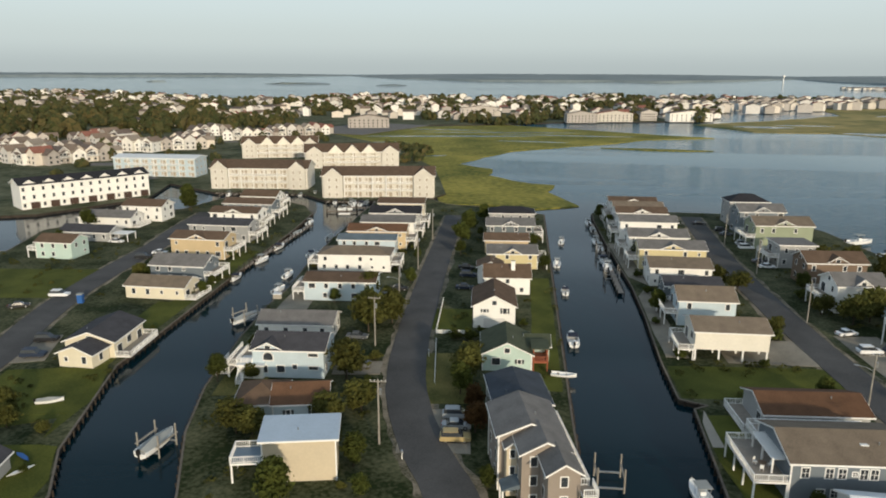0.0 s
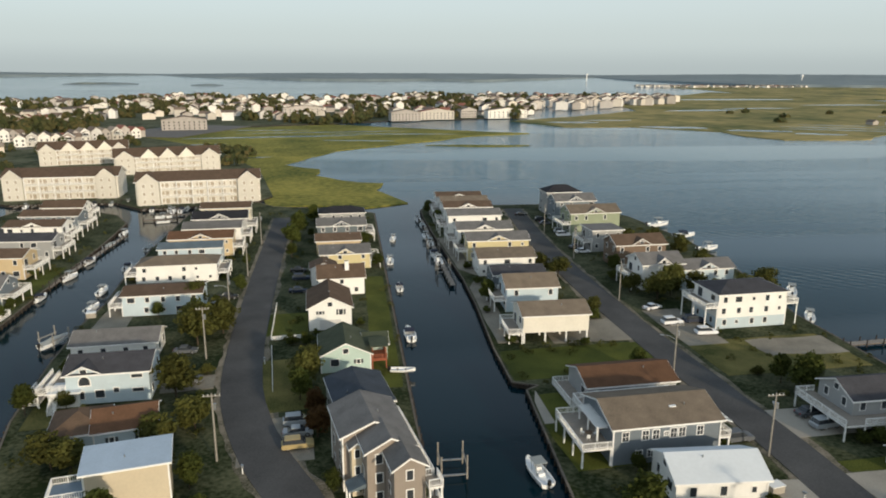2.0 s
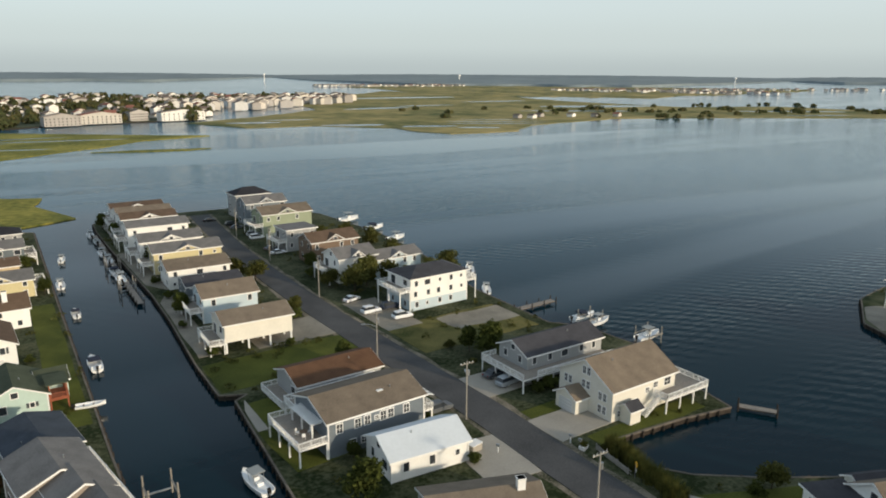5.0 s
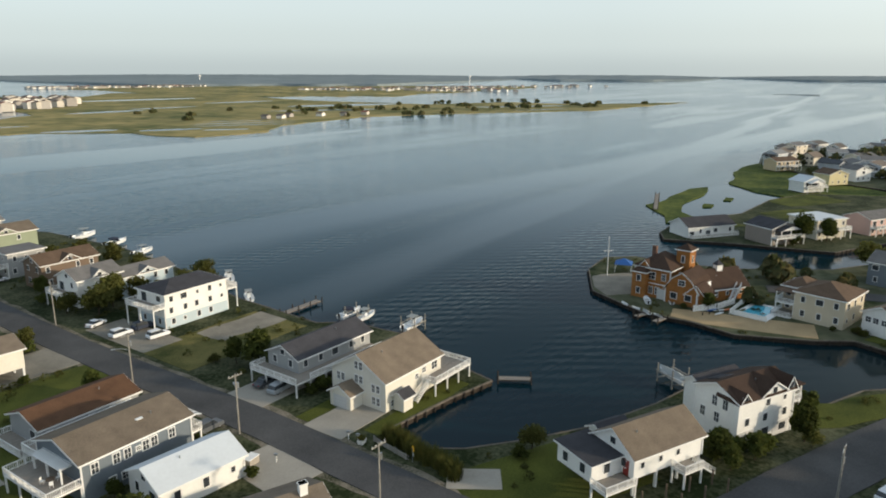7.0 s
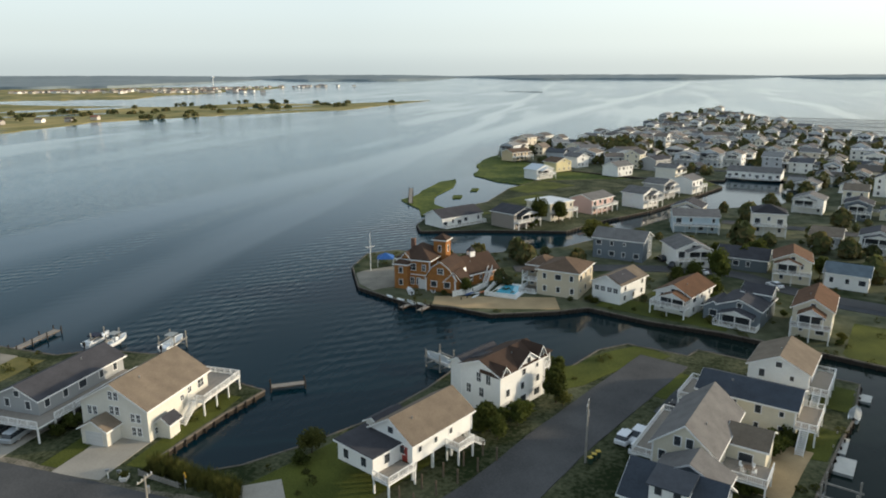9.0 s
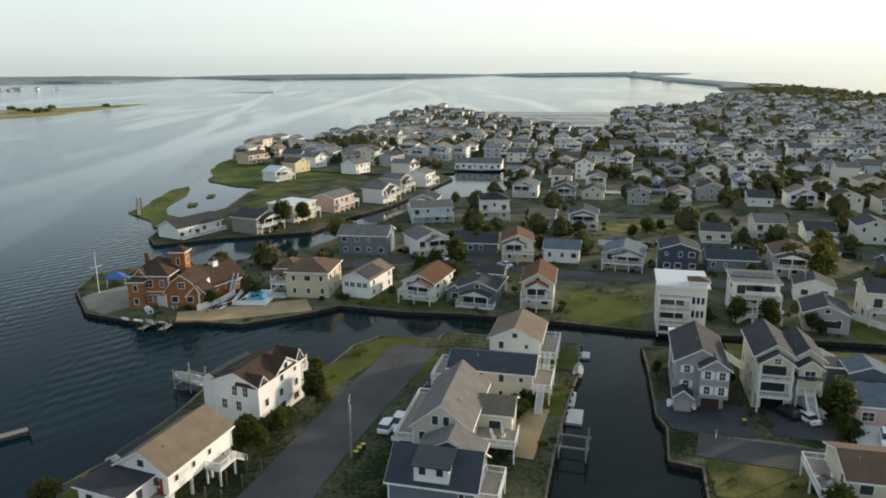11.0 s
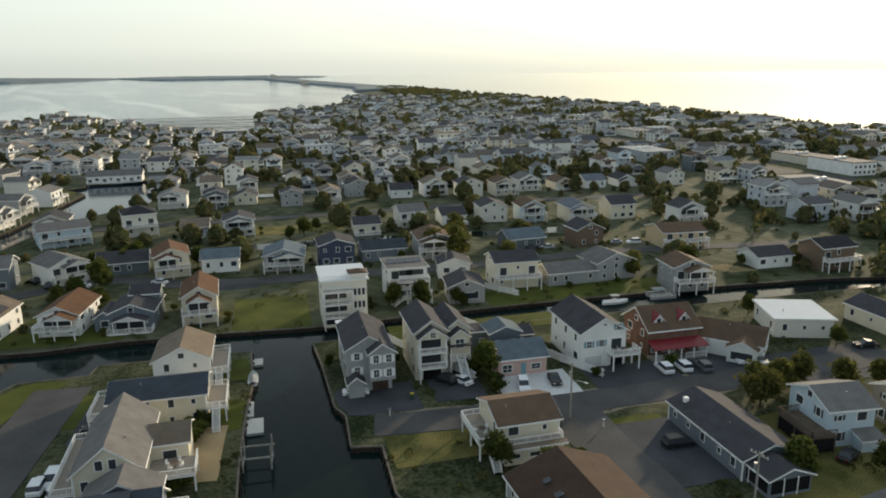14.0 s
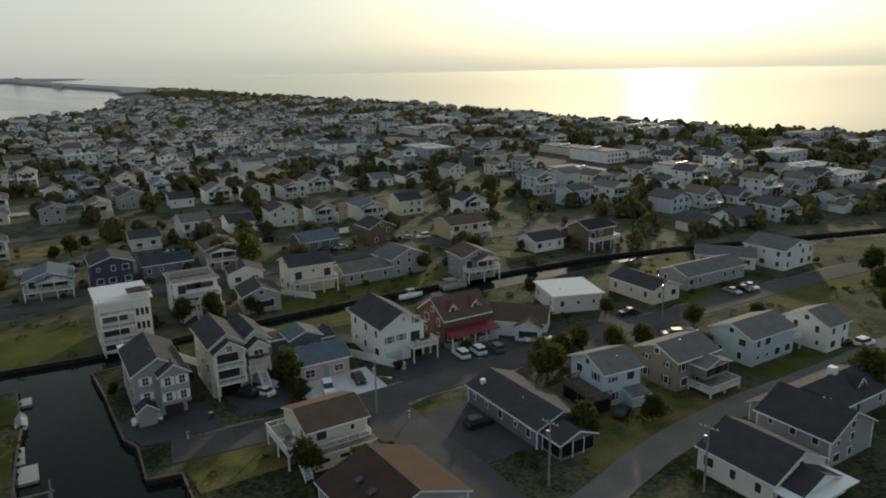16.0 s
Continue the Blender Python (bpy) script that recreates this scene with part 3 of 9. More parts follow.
def door_mesh(w, h, material):
    return shared(("door", w, h, material.name), lambda: Build().box(-w / 2, w / 2, -0.05, 0, 0, h).box(-w / 2 - 0.1, w / 2 + 0.1, -0.08, 0, h, h + 0.1).box(-w / 2 + 0.15, w / 2 - 0.15, -0.07, -0.05, h * 0.55, h * 0.9).mesh("door", material))


def garage_mesh(w, h):
    def make():
        """A panelled door as one folded sheet in a frame."""
        prof = []
        for i in range(4):
            a, c = h * i / 4, h * (i + 1) / 4
            prof += [(-0.03, a), (-0.07, a + 0.04), (-0.07, c - 0.04)]
        prof += [(-0.03, h), (0.02, h), (0.02, 0.0)]
        return Build().loft([[(-w / 2, p, q) for p, q in prof], [(w / 2, p, q) for p, q in prof]]).mesh("garage_door", M_DOOR)
    return shared(("garage", w, h), make)


def post_mesh(h, r=0.11, material=None):
    material = material or M_TRIM
    return shared(("post", round(h, 1), r, material.name), lambda: Build().box(-r, r, -r, r, 0, round(h, 1)).mesh("post", material))


def railing(parent, a, b, z, h=1.0, material=None):
    a, b = Vector((a[0], a[1], z)), Vector((b[0], b[1], z))
    d = (b - a).length
    if d < 0.4:
        return
    m = pose(a.x, a.y, z, 0, 0, math.degrees(math.atan2(b.y - a.y, b.x - a.x)))

    def make():
        q = Build()
        q.box(0, d, -0.06, 0.06, h - 0.08, h).box(0, d, -0.04, 0.04, 0.12, 0.2)
        n = max(1, int(d / 0.26))
        for i in range(n + 1):
            u = d * i / n
            r = 0.06 if i % 7 == 0 or i == n else 0.03
            q.box(u - r, u + r, -r, r, 0.0, h - 0.02)
        return q.mesh("railing", material or M_TRIM)
    part("railing", shared(("rail", round(d, 1), h, (material or M_TRIM).name), make), None, parent, m=m)


def deck(parent, x0, x1, y0, y1, z, open_sides="FBLR", roof=None, material=None, rail=None, ground=0.0):
    """A raised deck over the plan x0..x1, y0..y1 with its floor at z, on posts, railed on the open sides."""
    d = part("deck", Build().box(x0, x1, y0, y1, z - 0.035, z), material or M_DECK, parent)
    part("rim_joist", Build().box(x0 - 0.05, x1 + 0.05, y0 - 0.05, y1 + 0.05, z - 0.3, z - 0.036), rail or M_TRIM, d)
    nx, ny = max(1, round((x1 - x0) / 4.0)), max(1, round((y1 - y0) / 4.0))
    for i in range(nx + 1):
        for j in range(ny + 1):
            edge = (i == 0 and "L" in open_sides) or (i == nx and "R" in open_sides) or (j == 0 and "F" in open_sides) or (j == ny and "B" in open_sides)
            if not edge:
                continue
            px, py = x0 + 0.12 + (x1 - x0 - 0.24) * i / nx, y0 + 0.12 + (y1 - y0 - 0.24) * j / ny
            if z - ground > 0.6:
                part("post", post_mesh(z - 0.22 - ground, 0.11, rail), None, d, m=pose(px, py, ground))
            if roof:
                part("post", post_mesh(2.5, 0.09, rail), None, d, m=pose(px, py, z))
    for s, a, b in (("F", (x0, y0), (x1, y0)), ("B", (x0, y1), (x1, y1)), ("L", (x0, y0), (x0, y1)), ("R", (x1, y0), (x1, y1))):
        if s in open_sides:
            railing(d, a, b, z, material=rail)
    if roof:
        part("porch_roof", Build().box(x0 - 0.3, x1 + 0.3, y0 - 0.3, y1 + 0.3, z + 2.5, z + 2.66), roof, d)
    return d


def stairs(parent, x, y, z, run_dir, width=1.1, material=None):
    """A straight flight that comes down from z to the ground in the plan direction run_dir (degrees)."""
    b = Build()
    n = max(2, round(z / 0.19))
    m = pose(x, y, 0, 0, 0, run_dir)
    for i in range(n):
        zz = z - (i + 1) * z / n
        b.box(i * 0.27, i * 0.27 + 0.3, -width / 2, width / 2, zz - 0.05, zz, m)
    L = n * 0.27
    for s in (-1, 1):
        for k in range(n + 1):
            u = k * 0.27
            zz = z - k * z / n
            b.box(u - 0.03, u + 0.03, s * width / 2 - 0.03, s * width / 2 + 0.03, zz - 0.1, zz + 0.95, m)
        b.poly([m @ Vector((0, s * width / 2 - 0.05, z + 0.98)), m @ Vector((L, s * width / 2 - 0.05, 0.98)), m @ Vector((L, s * width / 2 + 0.05, 0.98)), m @ Vector((0, s * width / 2 + 0.05, z + 0.98))])
        b.poly([m @ Vector((0, s * width / 2, z - 0.28)), m @ Vector((L, s * width / 2, -0.0)), m @ Vector((L, s * width / 2, 0.16)), m @ Vector((0, s * width / 2, z))])
    part("stairs", b, material or M_TRIM, parent)


def gable_wall(w, d, z0, z1, zr, ridge):
    b = Build()
    x, y = w / 2, d / 2
    if ridge in ("x", "m"):
        yr = 0 if ridge == "x" else y
        prof = [(-y, z0), (y, z0), (y, z1 if ridge == "x" else zr), (yr, zr), (-y, z1)] if ridge == "x" else [(-y, z0), (y, z0), (y, zr), (-y, z1)]
        b.loft([[(-x, p, q) for p, q in prof], [(x, p, q) for p, q in prof]])
    elif ridge == "y":
        prof = [(-x, z0), (x, z0), (x, z1), (0, zr), (-x, z1)]
        b.loft([[(p, y, q) for p, q in prof], [(p, -y, q) for p, q in prof]])
    else:
        b.box(-x, x, -y, y, z0, z1)
    return b


def gable_roof(w, d, z1, zr, ridge, over=0.45, t=0.2):
    """A roof slab with eaves, and the white fascia and soffit that shows round its edge."""
    b, tr = Build(), Build()
    x, y = w / 2 + over, d / 2 + over
    f = 0.05
    if ridge in ("x", "y"):
        half, end = (x, y) if ridge == "y" else (y, x)
        slope = (zr - z1) / (half - over)
        e = z1 - slope * over
        prof = [(-half, e + 0.02), (0, zr + 0.02), (half, e + 0.02), (half, e + t), (0, zr + t), (-half, e + t)]
        k = e - slope * f
        low = [(-half - f, k - 0.08), (0, zr - 0.08), (half + f, k - 0.08), (half + f, k + t - 0.05), (0, zr + t - 0.05), (-half - f, k + t - 0.05)]
        for q, build, grow in ((prof, b, 0), (low, tr, f)):
            if ridge == "y":
                build.loft([[(p, end + grow, h) for p, h in q], [(p, -end - grow, h) for p, h in q]])
            else:
                build.loft([[(-end - grow, p, h) for p, h in q], [(end + grow, p, h) for p, h in q]])
    elif ridge == "m":
        slope = (zr - z1) / d
        e0, e1 = z1 - slope * over, zr + slope * over
        for build, g, lo, hi in ((b, 0, 0.02, t), (tr, f, -0.08, t - 0.05)):
            prof = [(-y - g, e0 + lo), (y + g, e1 + lo), (y + g, e1 + hi), (-y - g, e0 + hi)]
            build.loft([[(-x - g, p, q) for p, q in prof], [(x + g, p, q) for p, q in prof]])
    elif ridge == "h":
        ins = min(x, y)
        if x >= y:
            r0, r1 = (-x + ins, 0), (x - ins, 0)
        else:
            r0, r1 = (0, -y + ins), (0, y - ins)
        c = [Vector((-x, -y, z1 + t)), Vector((x, -y, z1 + t)), Vector((x, y, z1 + t)), Vector((-x, y, z1 + t))]
        p, q = Vector((*r0, zr + t)), Vector((*r1, zr + t))
        if x >= y:
            b.poly([c[0], c[1], q, p]).poly([c[1], c[2], q]).poly([c[2], c[3], p, q]).poly([c[3], c[0], p])
        else:
            b.poly([c[0], c[1], p]).poly([c[1], c[2], q, p]).poly([c[2], c[3], q]).poly([c[3], c[0], p, q])
        tr.box(-x - f, x + f, -y - f, y + f, z1 - 0.06, z1 + t - 0.004)
    else:
        b.box(-x, x, -y, y, z1 + 0.02, z1 + 0.25)
        tr.box(-x - 0.06, x + 0.06, -y - 0.06, y + 0.06, z1 - 0.08, z1 + 0.21)
    return b, tr


def facade(side, w, d, u, z):
    """A pose on a wall: u along it from its middle, z up; the wall's outer side is -y of the pose."""
    if side == "F":
        return pose(u, -d / 2, z)
    if side == "B":
        return pose(-u, d / 2, z, 0, 0, 180)
    if side == "L":
        return pose(-w / 2, -u, z, 0, 0, -90)
    return pose(w / 2, u, z, 0, 0, 90)


def gablet(root, wallm, roofm, x, y0, y1, z0, w, h):
    """A small cross gable that faces -y, from y0 (front) back to y1."""
    b = Build()
    prof = [(x - w / 2, z0 - 0.3), (x + w / 2, z0 - 0.3), (x + w / 2, z0), (x, z0 + h), (x - w / 2, z0)]
    b.loft([[(p, y1, q) for p, q in prof], [(p, y0, q) for p, q in prof]])
    g = part("cross_gable", b, wallm, root)
    o = 0.3
    s = h / (w / 2)
    prof = [(x - w / 2 - o, z0 - s * o), (x, z0 + h), (x + w / 2 + o, z0 - s * o), (x + w / 2 + o, z0 - s * o + 0.2), (x, z0 + h + 0.2), (x - w / 2 - o, z0 - s * o + 0.2)]
    part("gable_roof", Build().loft([[(p, y1, q) for p, q in prof], [(p, y0 - o, q) for p, q in prof]]), roofm, g)
    part("rake_board", Build().loft([[(p, y0 - o, q - 0.05) for p, q in prof], [(p, y0 - o - 0.07, q - 0.05) for p, q in prof]]), M_TRIM, g)
    return g


FOOT = []


def gable_porch(root, x, w, yb, depth, z, eave, rise, roofm, wallm, full=None):
    """A railed deck in front of the wall at yb, under a gabled roof on posts, with dark sliding doors behind."""
    full = full or w
    dk = deck(root, -full / 2, full / 2, yb - depth, yb - 0.06, z, "FLR")
    for u in (-w / 2 + 0.15, 0, w / 2 - 0.15):
        part("post", post_mesh(eave - z, 0.1), None, dk, m=pose(x + u, yb - depth + 0.2, z))
    o = 0.3
    s = rise / (w / 2)
    prof = [(x - w / 2 - o, eave - s * o), (x, eave + rise), (x + w / 2 + o, eave - s * o), (x + w / 2 + o, eave - s * o + 0.18), (x, eave + rise + 0.18), (x - w / 2 - o, eave - s * o + 0.18)]
    part("porch_roof", Build().loft([[(p, yb + 0.4, q) for p, q in prof], [(p, yb - depth - 0.2, q) for p, q in prof]]), roofm, root)
    part("rake_board", Build().loft([[(p, yb - depth - 0.2, q - 0.06) for p, q in prof], [(p, yb - depth - 0.28, q - 0.06) for p, q in prof]]), M_TRIM, root)
    tri = [(x - w / 2, eave - 0.05), (x + w / 2, eave - 0.05), (x, eave + rise - 0.05)]
    part("porch_gable", Build().loft([[(p, yb - depth + 0.3, q) for p, q in tri], [(p, yb - depth + 0.15, q) for p, q in tri]]), M_TRIM, root)
    part("glass_door", plain_window_mesh(round(w * 0.7, 1), round(min(2.0, eave - z - 0.3), 1)), None, root, m=pose(x, yb, z + min(2.0, eave - z - 0.3) / 2 + 0.1))


def house(label, x, y, rot, w, d, wall, ridge, rise, walls="white", roof="gray", lift=0.0, rows=2, sides="FLR", deckside="", deckz=None, deckdepth=3.0, gables=(), chimney=None, garage="", door="", shutters=False, porch=False, dormers=0, seed=0, category="house", steps=True):
    rng = random.Random(int(x * 7 + y * 13 + seed) & 0xffff)
    root = thing("house", pose(x, y, LAND, 0, 0, rot), label, category, "houses by the canals")
    FOOT.append((x, y, rot, w / 2 + 1.2, d / 2 + 1.2))
    wm, rm = WALL[walls], ROOF[roof]
    if abs(x) + abs(y) > 165:
        root["plain"] = 1
    z1, zr = wall, wall + rise
    part("wall", gable_wall(w, d, lift, z1, zr, ridge), wm, root)
    rb, tb = gable_roof(w, d, z1, zr, ridge)
    ro = part("roof", rb, rm, root)
    part("trim", tb, M_TRIM, root)
    if abs(x) + abs(y) < 150:
        for sx in (-1, 1):
            for sy in (-1, 1):
                if (sx, sy) != (1, 1):
                    part("corner_board", post_mesh(z1 - 0.1 - lift, 0.1), None, root, m=pose(sx * w / 2, sy * d / 2, lift))
    for k in range(1 if abs(x) + abs(y) < 230 else 0):
        u, v = rng.uniform(-w * 0.3, w * 0.3), rng.uniform(-d * 0.25, -d * 0.1)
        zz = zr - abs(v) * rise / (d / 2) if ridge == "x" else zr - abs(u) * rise / (w / 2) if ridge == "y" else z1 + rise * 0.4
        part("vent_pipe", shared("vent", lambda: Build().beam((0, 0, -0.3), (0, 0, 0.55), 0.09).mesh("vent_pipe", M_METAL)), None, ro, m=pose(u, v, zz))
    if lift:
        nx, ny = max(2, round(w / 4)), max(1, round(d / 4.5))
        for i in range(nx + 1):
            for j in range(ny + 1):
                part("stilt", post_mesh(lift, 0.16), None, root, m=pose(-w / 2 + 0.25 + (w - 0.5) * i / nx, -d / 2 + 0.25 + (d - 0.5) * j / ny, 0))
    floor_h = (z1 - lift) / rows
    dsides = deckside
    for side in sides:
        if abs(x) + abs(y) > 210 and side in "LR":
            s = -1 if side == "L" else 1
            if s * (x * math.cos(radians(rot)) + y * math.sin(radians(rot))) > 0:
                continue
        length = w if side in "FB" else d
        n = max(1, int(length / (3.1 if side in "FB" else 3.6)))
        for r in range(rows):
            zc = lift + floor_h * r + floor_h * 0.56
            hh = min(1.3, floor_h * 0.48)
            for i in range(n):
                if rng.random() < 0.14:
                    continue
                u = (i + 0.5) * length / n - length / 2 + rng.uniform(-0.3, 0.3)
                ww = rng.choice((0.85, 0.85, 0.85, 1.5, 0.6))
                if side in dsides and r == rows - 1 and i % 2 == 0:
                    gd = part("glass_door", window_mesh(1.75, 2.0), None, root, m=facade(side, w, d, u, lift + floor_h * r + 1.12))
                    part("pane", pane_mesh(1.75, 2.0), None, gd)
                    continue
                if garage == side and r == 0 and abs(u) < length * 0.36:
                    continue
                add_window(root, facade(side, w, d, u, zc), ww, round(hh if ww > 0.8 else hh * 0.6, 2), shutters and ww < 1)
        if rise > 1.7 and ((ridge == "x" and side in "LR") or (ridge == "y" and side in "FB")):
            add_window(root, facade(side, w, d, 0, z1 + rise * 0.3), 0.95, 0.9)
    if garage:
        length = w if garage in "FB" else d
        part("garage_door", garage_mesh(min(4.6, length * 0.5), 2.2), None, root, m=facade(garage, w, d, 0, 0.02))
    if door:
        part("door", door_mesh(1.0, 2.1, M_DOOR), None, root, m=facade(door, w, d, (w if door in "FB" else d) * 0.22, lift + 0.02))
    dz = deckz if deckz is not None else (lift or floor_h * (rows - 1) or 0.5)
    for s in deckside:
        dd = deckdepth
        if s == "L":
            deck(root, -w / 2 - dd, -w / 2 - 0.06, -d / 2, d / 2, dz, "FBL", rm if porch else None)
        elif s == "R":
            deck(root, w / 2 + 0.06, w / 2 + dd, -d / 2, d / 2, dz, "FBR", rm if porch else None)
        elif s == "F" and ridge == "y" and not porch and dz < z1 - 2.0:
            gable_porch(root, 0.12 * w * rng.choice((-1, 0, 0, 1)), w * rng.uniform(0.62, 0.76), -d / 2, dd, dz, min(z1 - 0.35, dz + 2.5), rise * 0.62, rm, wm, w)
        elif s == "F":
            deck(root, -w / 2, w / 2, -d / 2 - dd, -d / 2 - 0.06, dz, "FLR", rm if porch else None)
        else:
            deck(root, -w / 2, w / 2, d / 2 + 0.06, d / 2 + dd, dz, "BLR", rm if porch else None)
    if steps and deckside and dz > 0.8 and abs(x) + abs(y) < 165:
        s = deckside[0]
        if s in "LR":
            sx = -1 if s == "L" else 1
            stairs(root, sx * (w / 2 + deckdepth * 0.5), -d / 2, dz, -90)
        else:
            stairs(root, w / 2, -d / 2 - deckdepth * 0.5, dz, 0)
    for gx, gw, gh in gables:
        gablet(root, wm, rm, gx, -d / 2 - 0.05, 0, z1, gw, gh)
        add_window(root, pose(gx, -d / 2 - 0.06, z1 + gh * 0.32), 0.95, round(min(1.1, gh * 0.5), 2))
    for i in range(dormers):
        gx = -w / 2 + (i + 0.5) * w / dormers
        gablet(root, wm, rm, gx, -d * 0.36, 0, z1 + rise * 0.62, 1.9, 0.9)
        add_window(root, pose(gx, -d * 0.36 - 0.01, z1 + rise * 0.5), 0.9, 0.9)
    if chimney:
        part("chimney", Build().box(-0.5, 0.5, -0.4, 0.4, -1.5, 1.4).box(-0.58, 0.58, -0.48, 0.48, 1.2, 1.4), M_TRIM, root, m=pose(chimney[0], chimney[1], zr))
    return root


def wing(root, x, y, rot, w, d, wall, ridge, rise, walls="white", roof="gray", base=0.0, rows=1, sides="FLR", win=None, over=0.4):
    """Another volume of the same house, at a place in the house's own plan."""
    m = pose(x, y, 0, 0, 0, rot)
    part("wall", gable_wall(w, d, base, wall, wall + rise, ridge), WALL[walls], root, m=m)
    rb, tb = gable_roof(w, d, wall, wall + rise, ridge, over)
    part("roof", rb, ROOF[roof], root, m=m)
    part("trim", tb, M_TRIM, root, m=m)
    fh = (wall - base) / rows
    for side in sides:
        length = w if side in "FB" else d
        n = max(1, int(length / 2.9))
        for r in range(rows):
            for i in range(n):
                ww, hh = win or (0.95, round(min(1.4, fh * 0.5), 2))
                add_window(root, m @ facade(side, w, d, (i + 0.5) * length / n - length / 2, base + fh * (r + 0.56)), ww, hh)
    return m

# ---- roads and paved ground ----
ROADS, HARD, LAWNS = [], [], []


def ribbon(name, pts, width, z, material, label, category="road", ragged_by=0.15):
    b = Build()
    P = [Vector((*p, 0)) for p in pts]
    fine = []
    for i in range(len(P) - 1):
        p0, p1, p2, p3 = P[max(i - 1, 0)], P[i], P[i + 1], P[min(i + 2, len(P) - 1)]
        for k in range(10):
            t = k / 10
            fine.append(0.5 * (2 * p1 + (p2 - p0) * t + (2 * p0 - 5 * p1 + 4 * p2 - p3) * t * t + (3 * p1 - p0 - 3 * p2 + p3) * t ** 3))
    fine.append(P[-1])
    rings = []
    for i, p in enumerate(fine):
        d = (fine[min(i + 1, len(fine) - 1)] - fine[max(i - 1, 0)]).normalized()
        nrm = Vector((-d.y, d.x, 0))
        wob = ragged_by * noise.noise(p / 4)
        a, c = p + nrm * (width / 2 + wob), p - nrm * (width / 2 + ragged_by * noise.noise(p / 5 + Vector((9, 4, 2))))
        rings.append([(a.x, a.y, z - 0.3), (c.x, c.y, z - 0.3), (c.x, c.y, z), (a.x, a.y, z)])
    b.loft(rings)
    ROADS.append(([(p.x, p.y) for p in fine], width / 2 + 0.8))
    return solo(name, b, material, label, category, "structure")


_patches = []


def patch(name, x, y, rot, w, d, material, label, z=0.03, category="ground", wobble=0.25):
    """A flat patch of ground cover, slightly irregular at its edge."""
    pts = [(-w / 2, -d / 2), (w / 2, -d / 2), (w / 2, d / 2), (-w / 2, d / 2)]
    m = pose(x, y, 0, 0, 0, rot)
    if name == "lawn":
        LAWNS.append((x, y, rot, w / 2, d / 2))
    else:
        HARD.append((x, y, rot, w / 2, d / 2))
    pts = [(m @ Vector((*p, 0)))[:2] for p in pts]
    pts = ragged(pts, 3.0, wobble, seed=x)
    home = [p for p in (WEST, CENTRE, BAYSIDE, SOUTH, EAST, LOBE) if inside(x, y, p)]
    if home:
        # ground cover stops behind the bulkhead
        kept = []
        for px, py in pts:
            t = 1.0
            while t > 0.1 and not all(inside(x + (px - x) * t + a, y + (py - y) * t + b, home[0]) for a, b in ((0.5, 0), (-0.5, 0), (0, 0.5), (0, -0.5))):
                t -= 0.02
            kept.append((x + (px - x) * t, y + (py - y) * t))
        pts = kept
    _patches.append(x)
    z += 0.0005 * len(_patches)
    return solo(name, Build().prism(pts, LAND - 0.3, LAND + z), material, label, category, "structure")


RZ = LAND + 0.12
for _pts, _w in (([(-96, 95), (-100, 120), (-104.7, 135), (-109.5, 157), (-112, 179), (-114, 207), (-118, 232), (-121, 262)], 9.4), ([(-2, 62), (-7.6, 81.6), (-13.6, 95.6), (-18.5, 112.7), (-20.9, 133.7), (-22.1, 163), (-23.3, 208), (-23.8, 249), (-24.2, 268)], 9.2), ([(64, 20), (63.5, 45), (63.5, 66), (63.6, 84), (62.7, 107), (61.4, 133), (60.6, 169), (61.2, 211), (64.5, 258), (66, 276)], 9.2), ([(93, -43), (86, -60), (79.5, -82), (75.4, -98), (69.2, -124), (60.8, -147), (48.6, -187), (34.7, -226)], 8.4)):
    ribbon("verge", _pts, _w, LAND + 0.025, M_VERGE, "grass and gravel verge along the street", "verge", 1.1)
ribbon("road", [(-96, 95), (-100, 120), (-104.7, 135), (-109.5, 157), (-112, 179), (-114, 207), (-118, 232), (-121, 262)], 7.5, RZ, M_ASPHALT, "narrow asphalt street along the western strip")
ribbon("road", [(-2, 62), (-7.6, 81.6), (-13.6, 95.6), (-18.5, 112.7), (-20.9, 133.7), (-22.1, 163), (-23.3, 208), (-23.8, 249), (-24.2, 268)], 7.2, RZ, M_ASPHALT, "curving asphalt street between the canal houses")
ribbon("road", [(64, 20), (63.5, 45), (63.5, 66), (63.6, 84), (62.7, 107), (61.4, 133), (60.6, 169), (61.2, 211), (64.5, 258), (66, 276)], 7.2, RZ, M_ASPHALT, "straight asphalt street along the bayside strip")
ribbon("road", [(50, 30), (70, 23.5), (83.4, 17.6), (97, 13), (115, 6), (134, -1.5)], 9.5, RZ, M_ASPHALT, "short asphalt dead-end street by the water")
ribbon("road", [(92.5, -42.5), (90.5, -47), (86, -60), (79.5, -82), (75.4, -98), (69.2, -124), (60.8, -147), (48.6, -187), (34.7, -226)], 7.0, RZ, M_ASPHALT, "asphalt street in front of the canal houses")
ribbon("road", [(79, -72), (70, -69), (58, -66), (46, -62)], 9.0, RZ + 0.004, M_ASPHALT, "wide asphalt junction")
ribbon("road", [(40, -50), (39.2, -73), (38.5, -90), (34.8, -110), (28, -132.6), (21.7, -155), (12, -190)], 5.6, RZ, M_LANE, "pale worn lane between the southern yards")
ribbon("road", [(190, 40), (198, 18), (203, -4), (202, -20), (190, -32), (181, -52), (172, -80), (163, -108), (155, -145), (143, -178), (120, -225)], 6.5, RZ, M_ASPHALT, "asphalt street behind the canal-front row")
ribbon("road", [(277, -20), (271, -50), (266, -64), (260.7, -85), (255, -107), (248, -140), (235, -190), (215, -250)], 6.5, RZ, M_ASPHALT, "asphalt street among rows of houses")
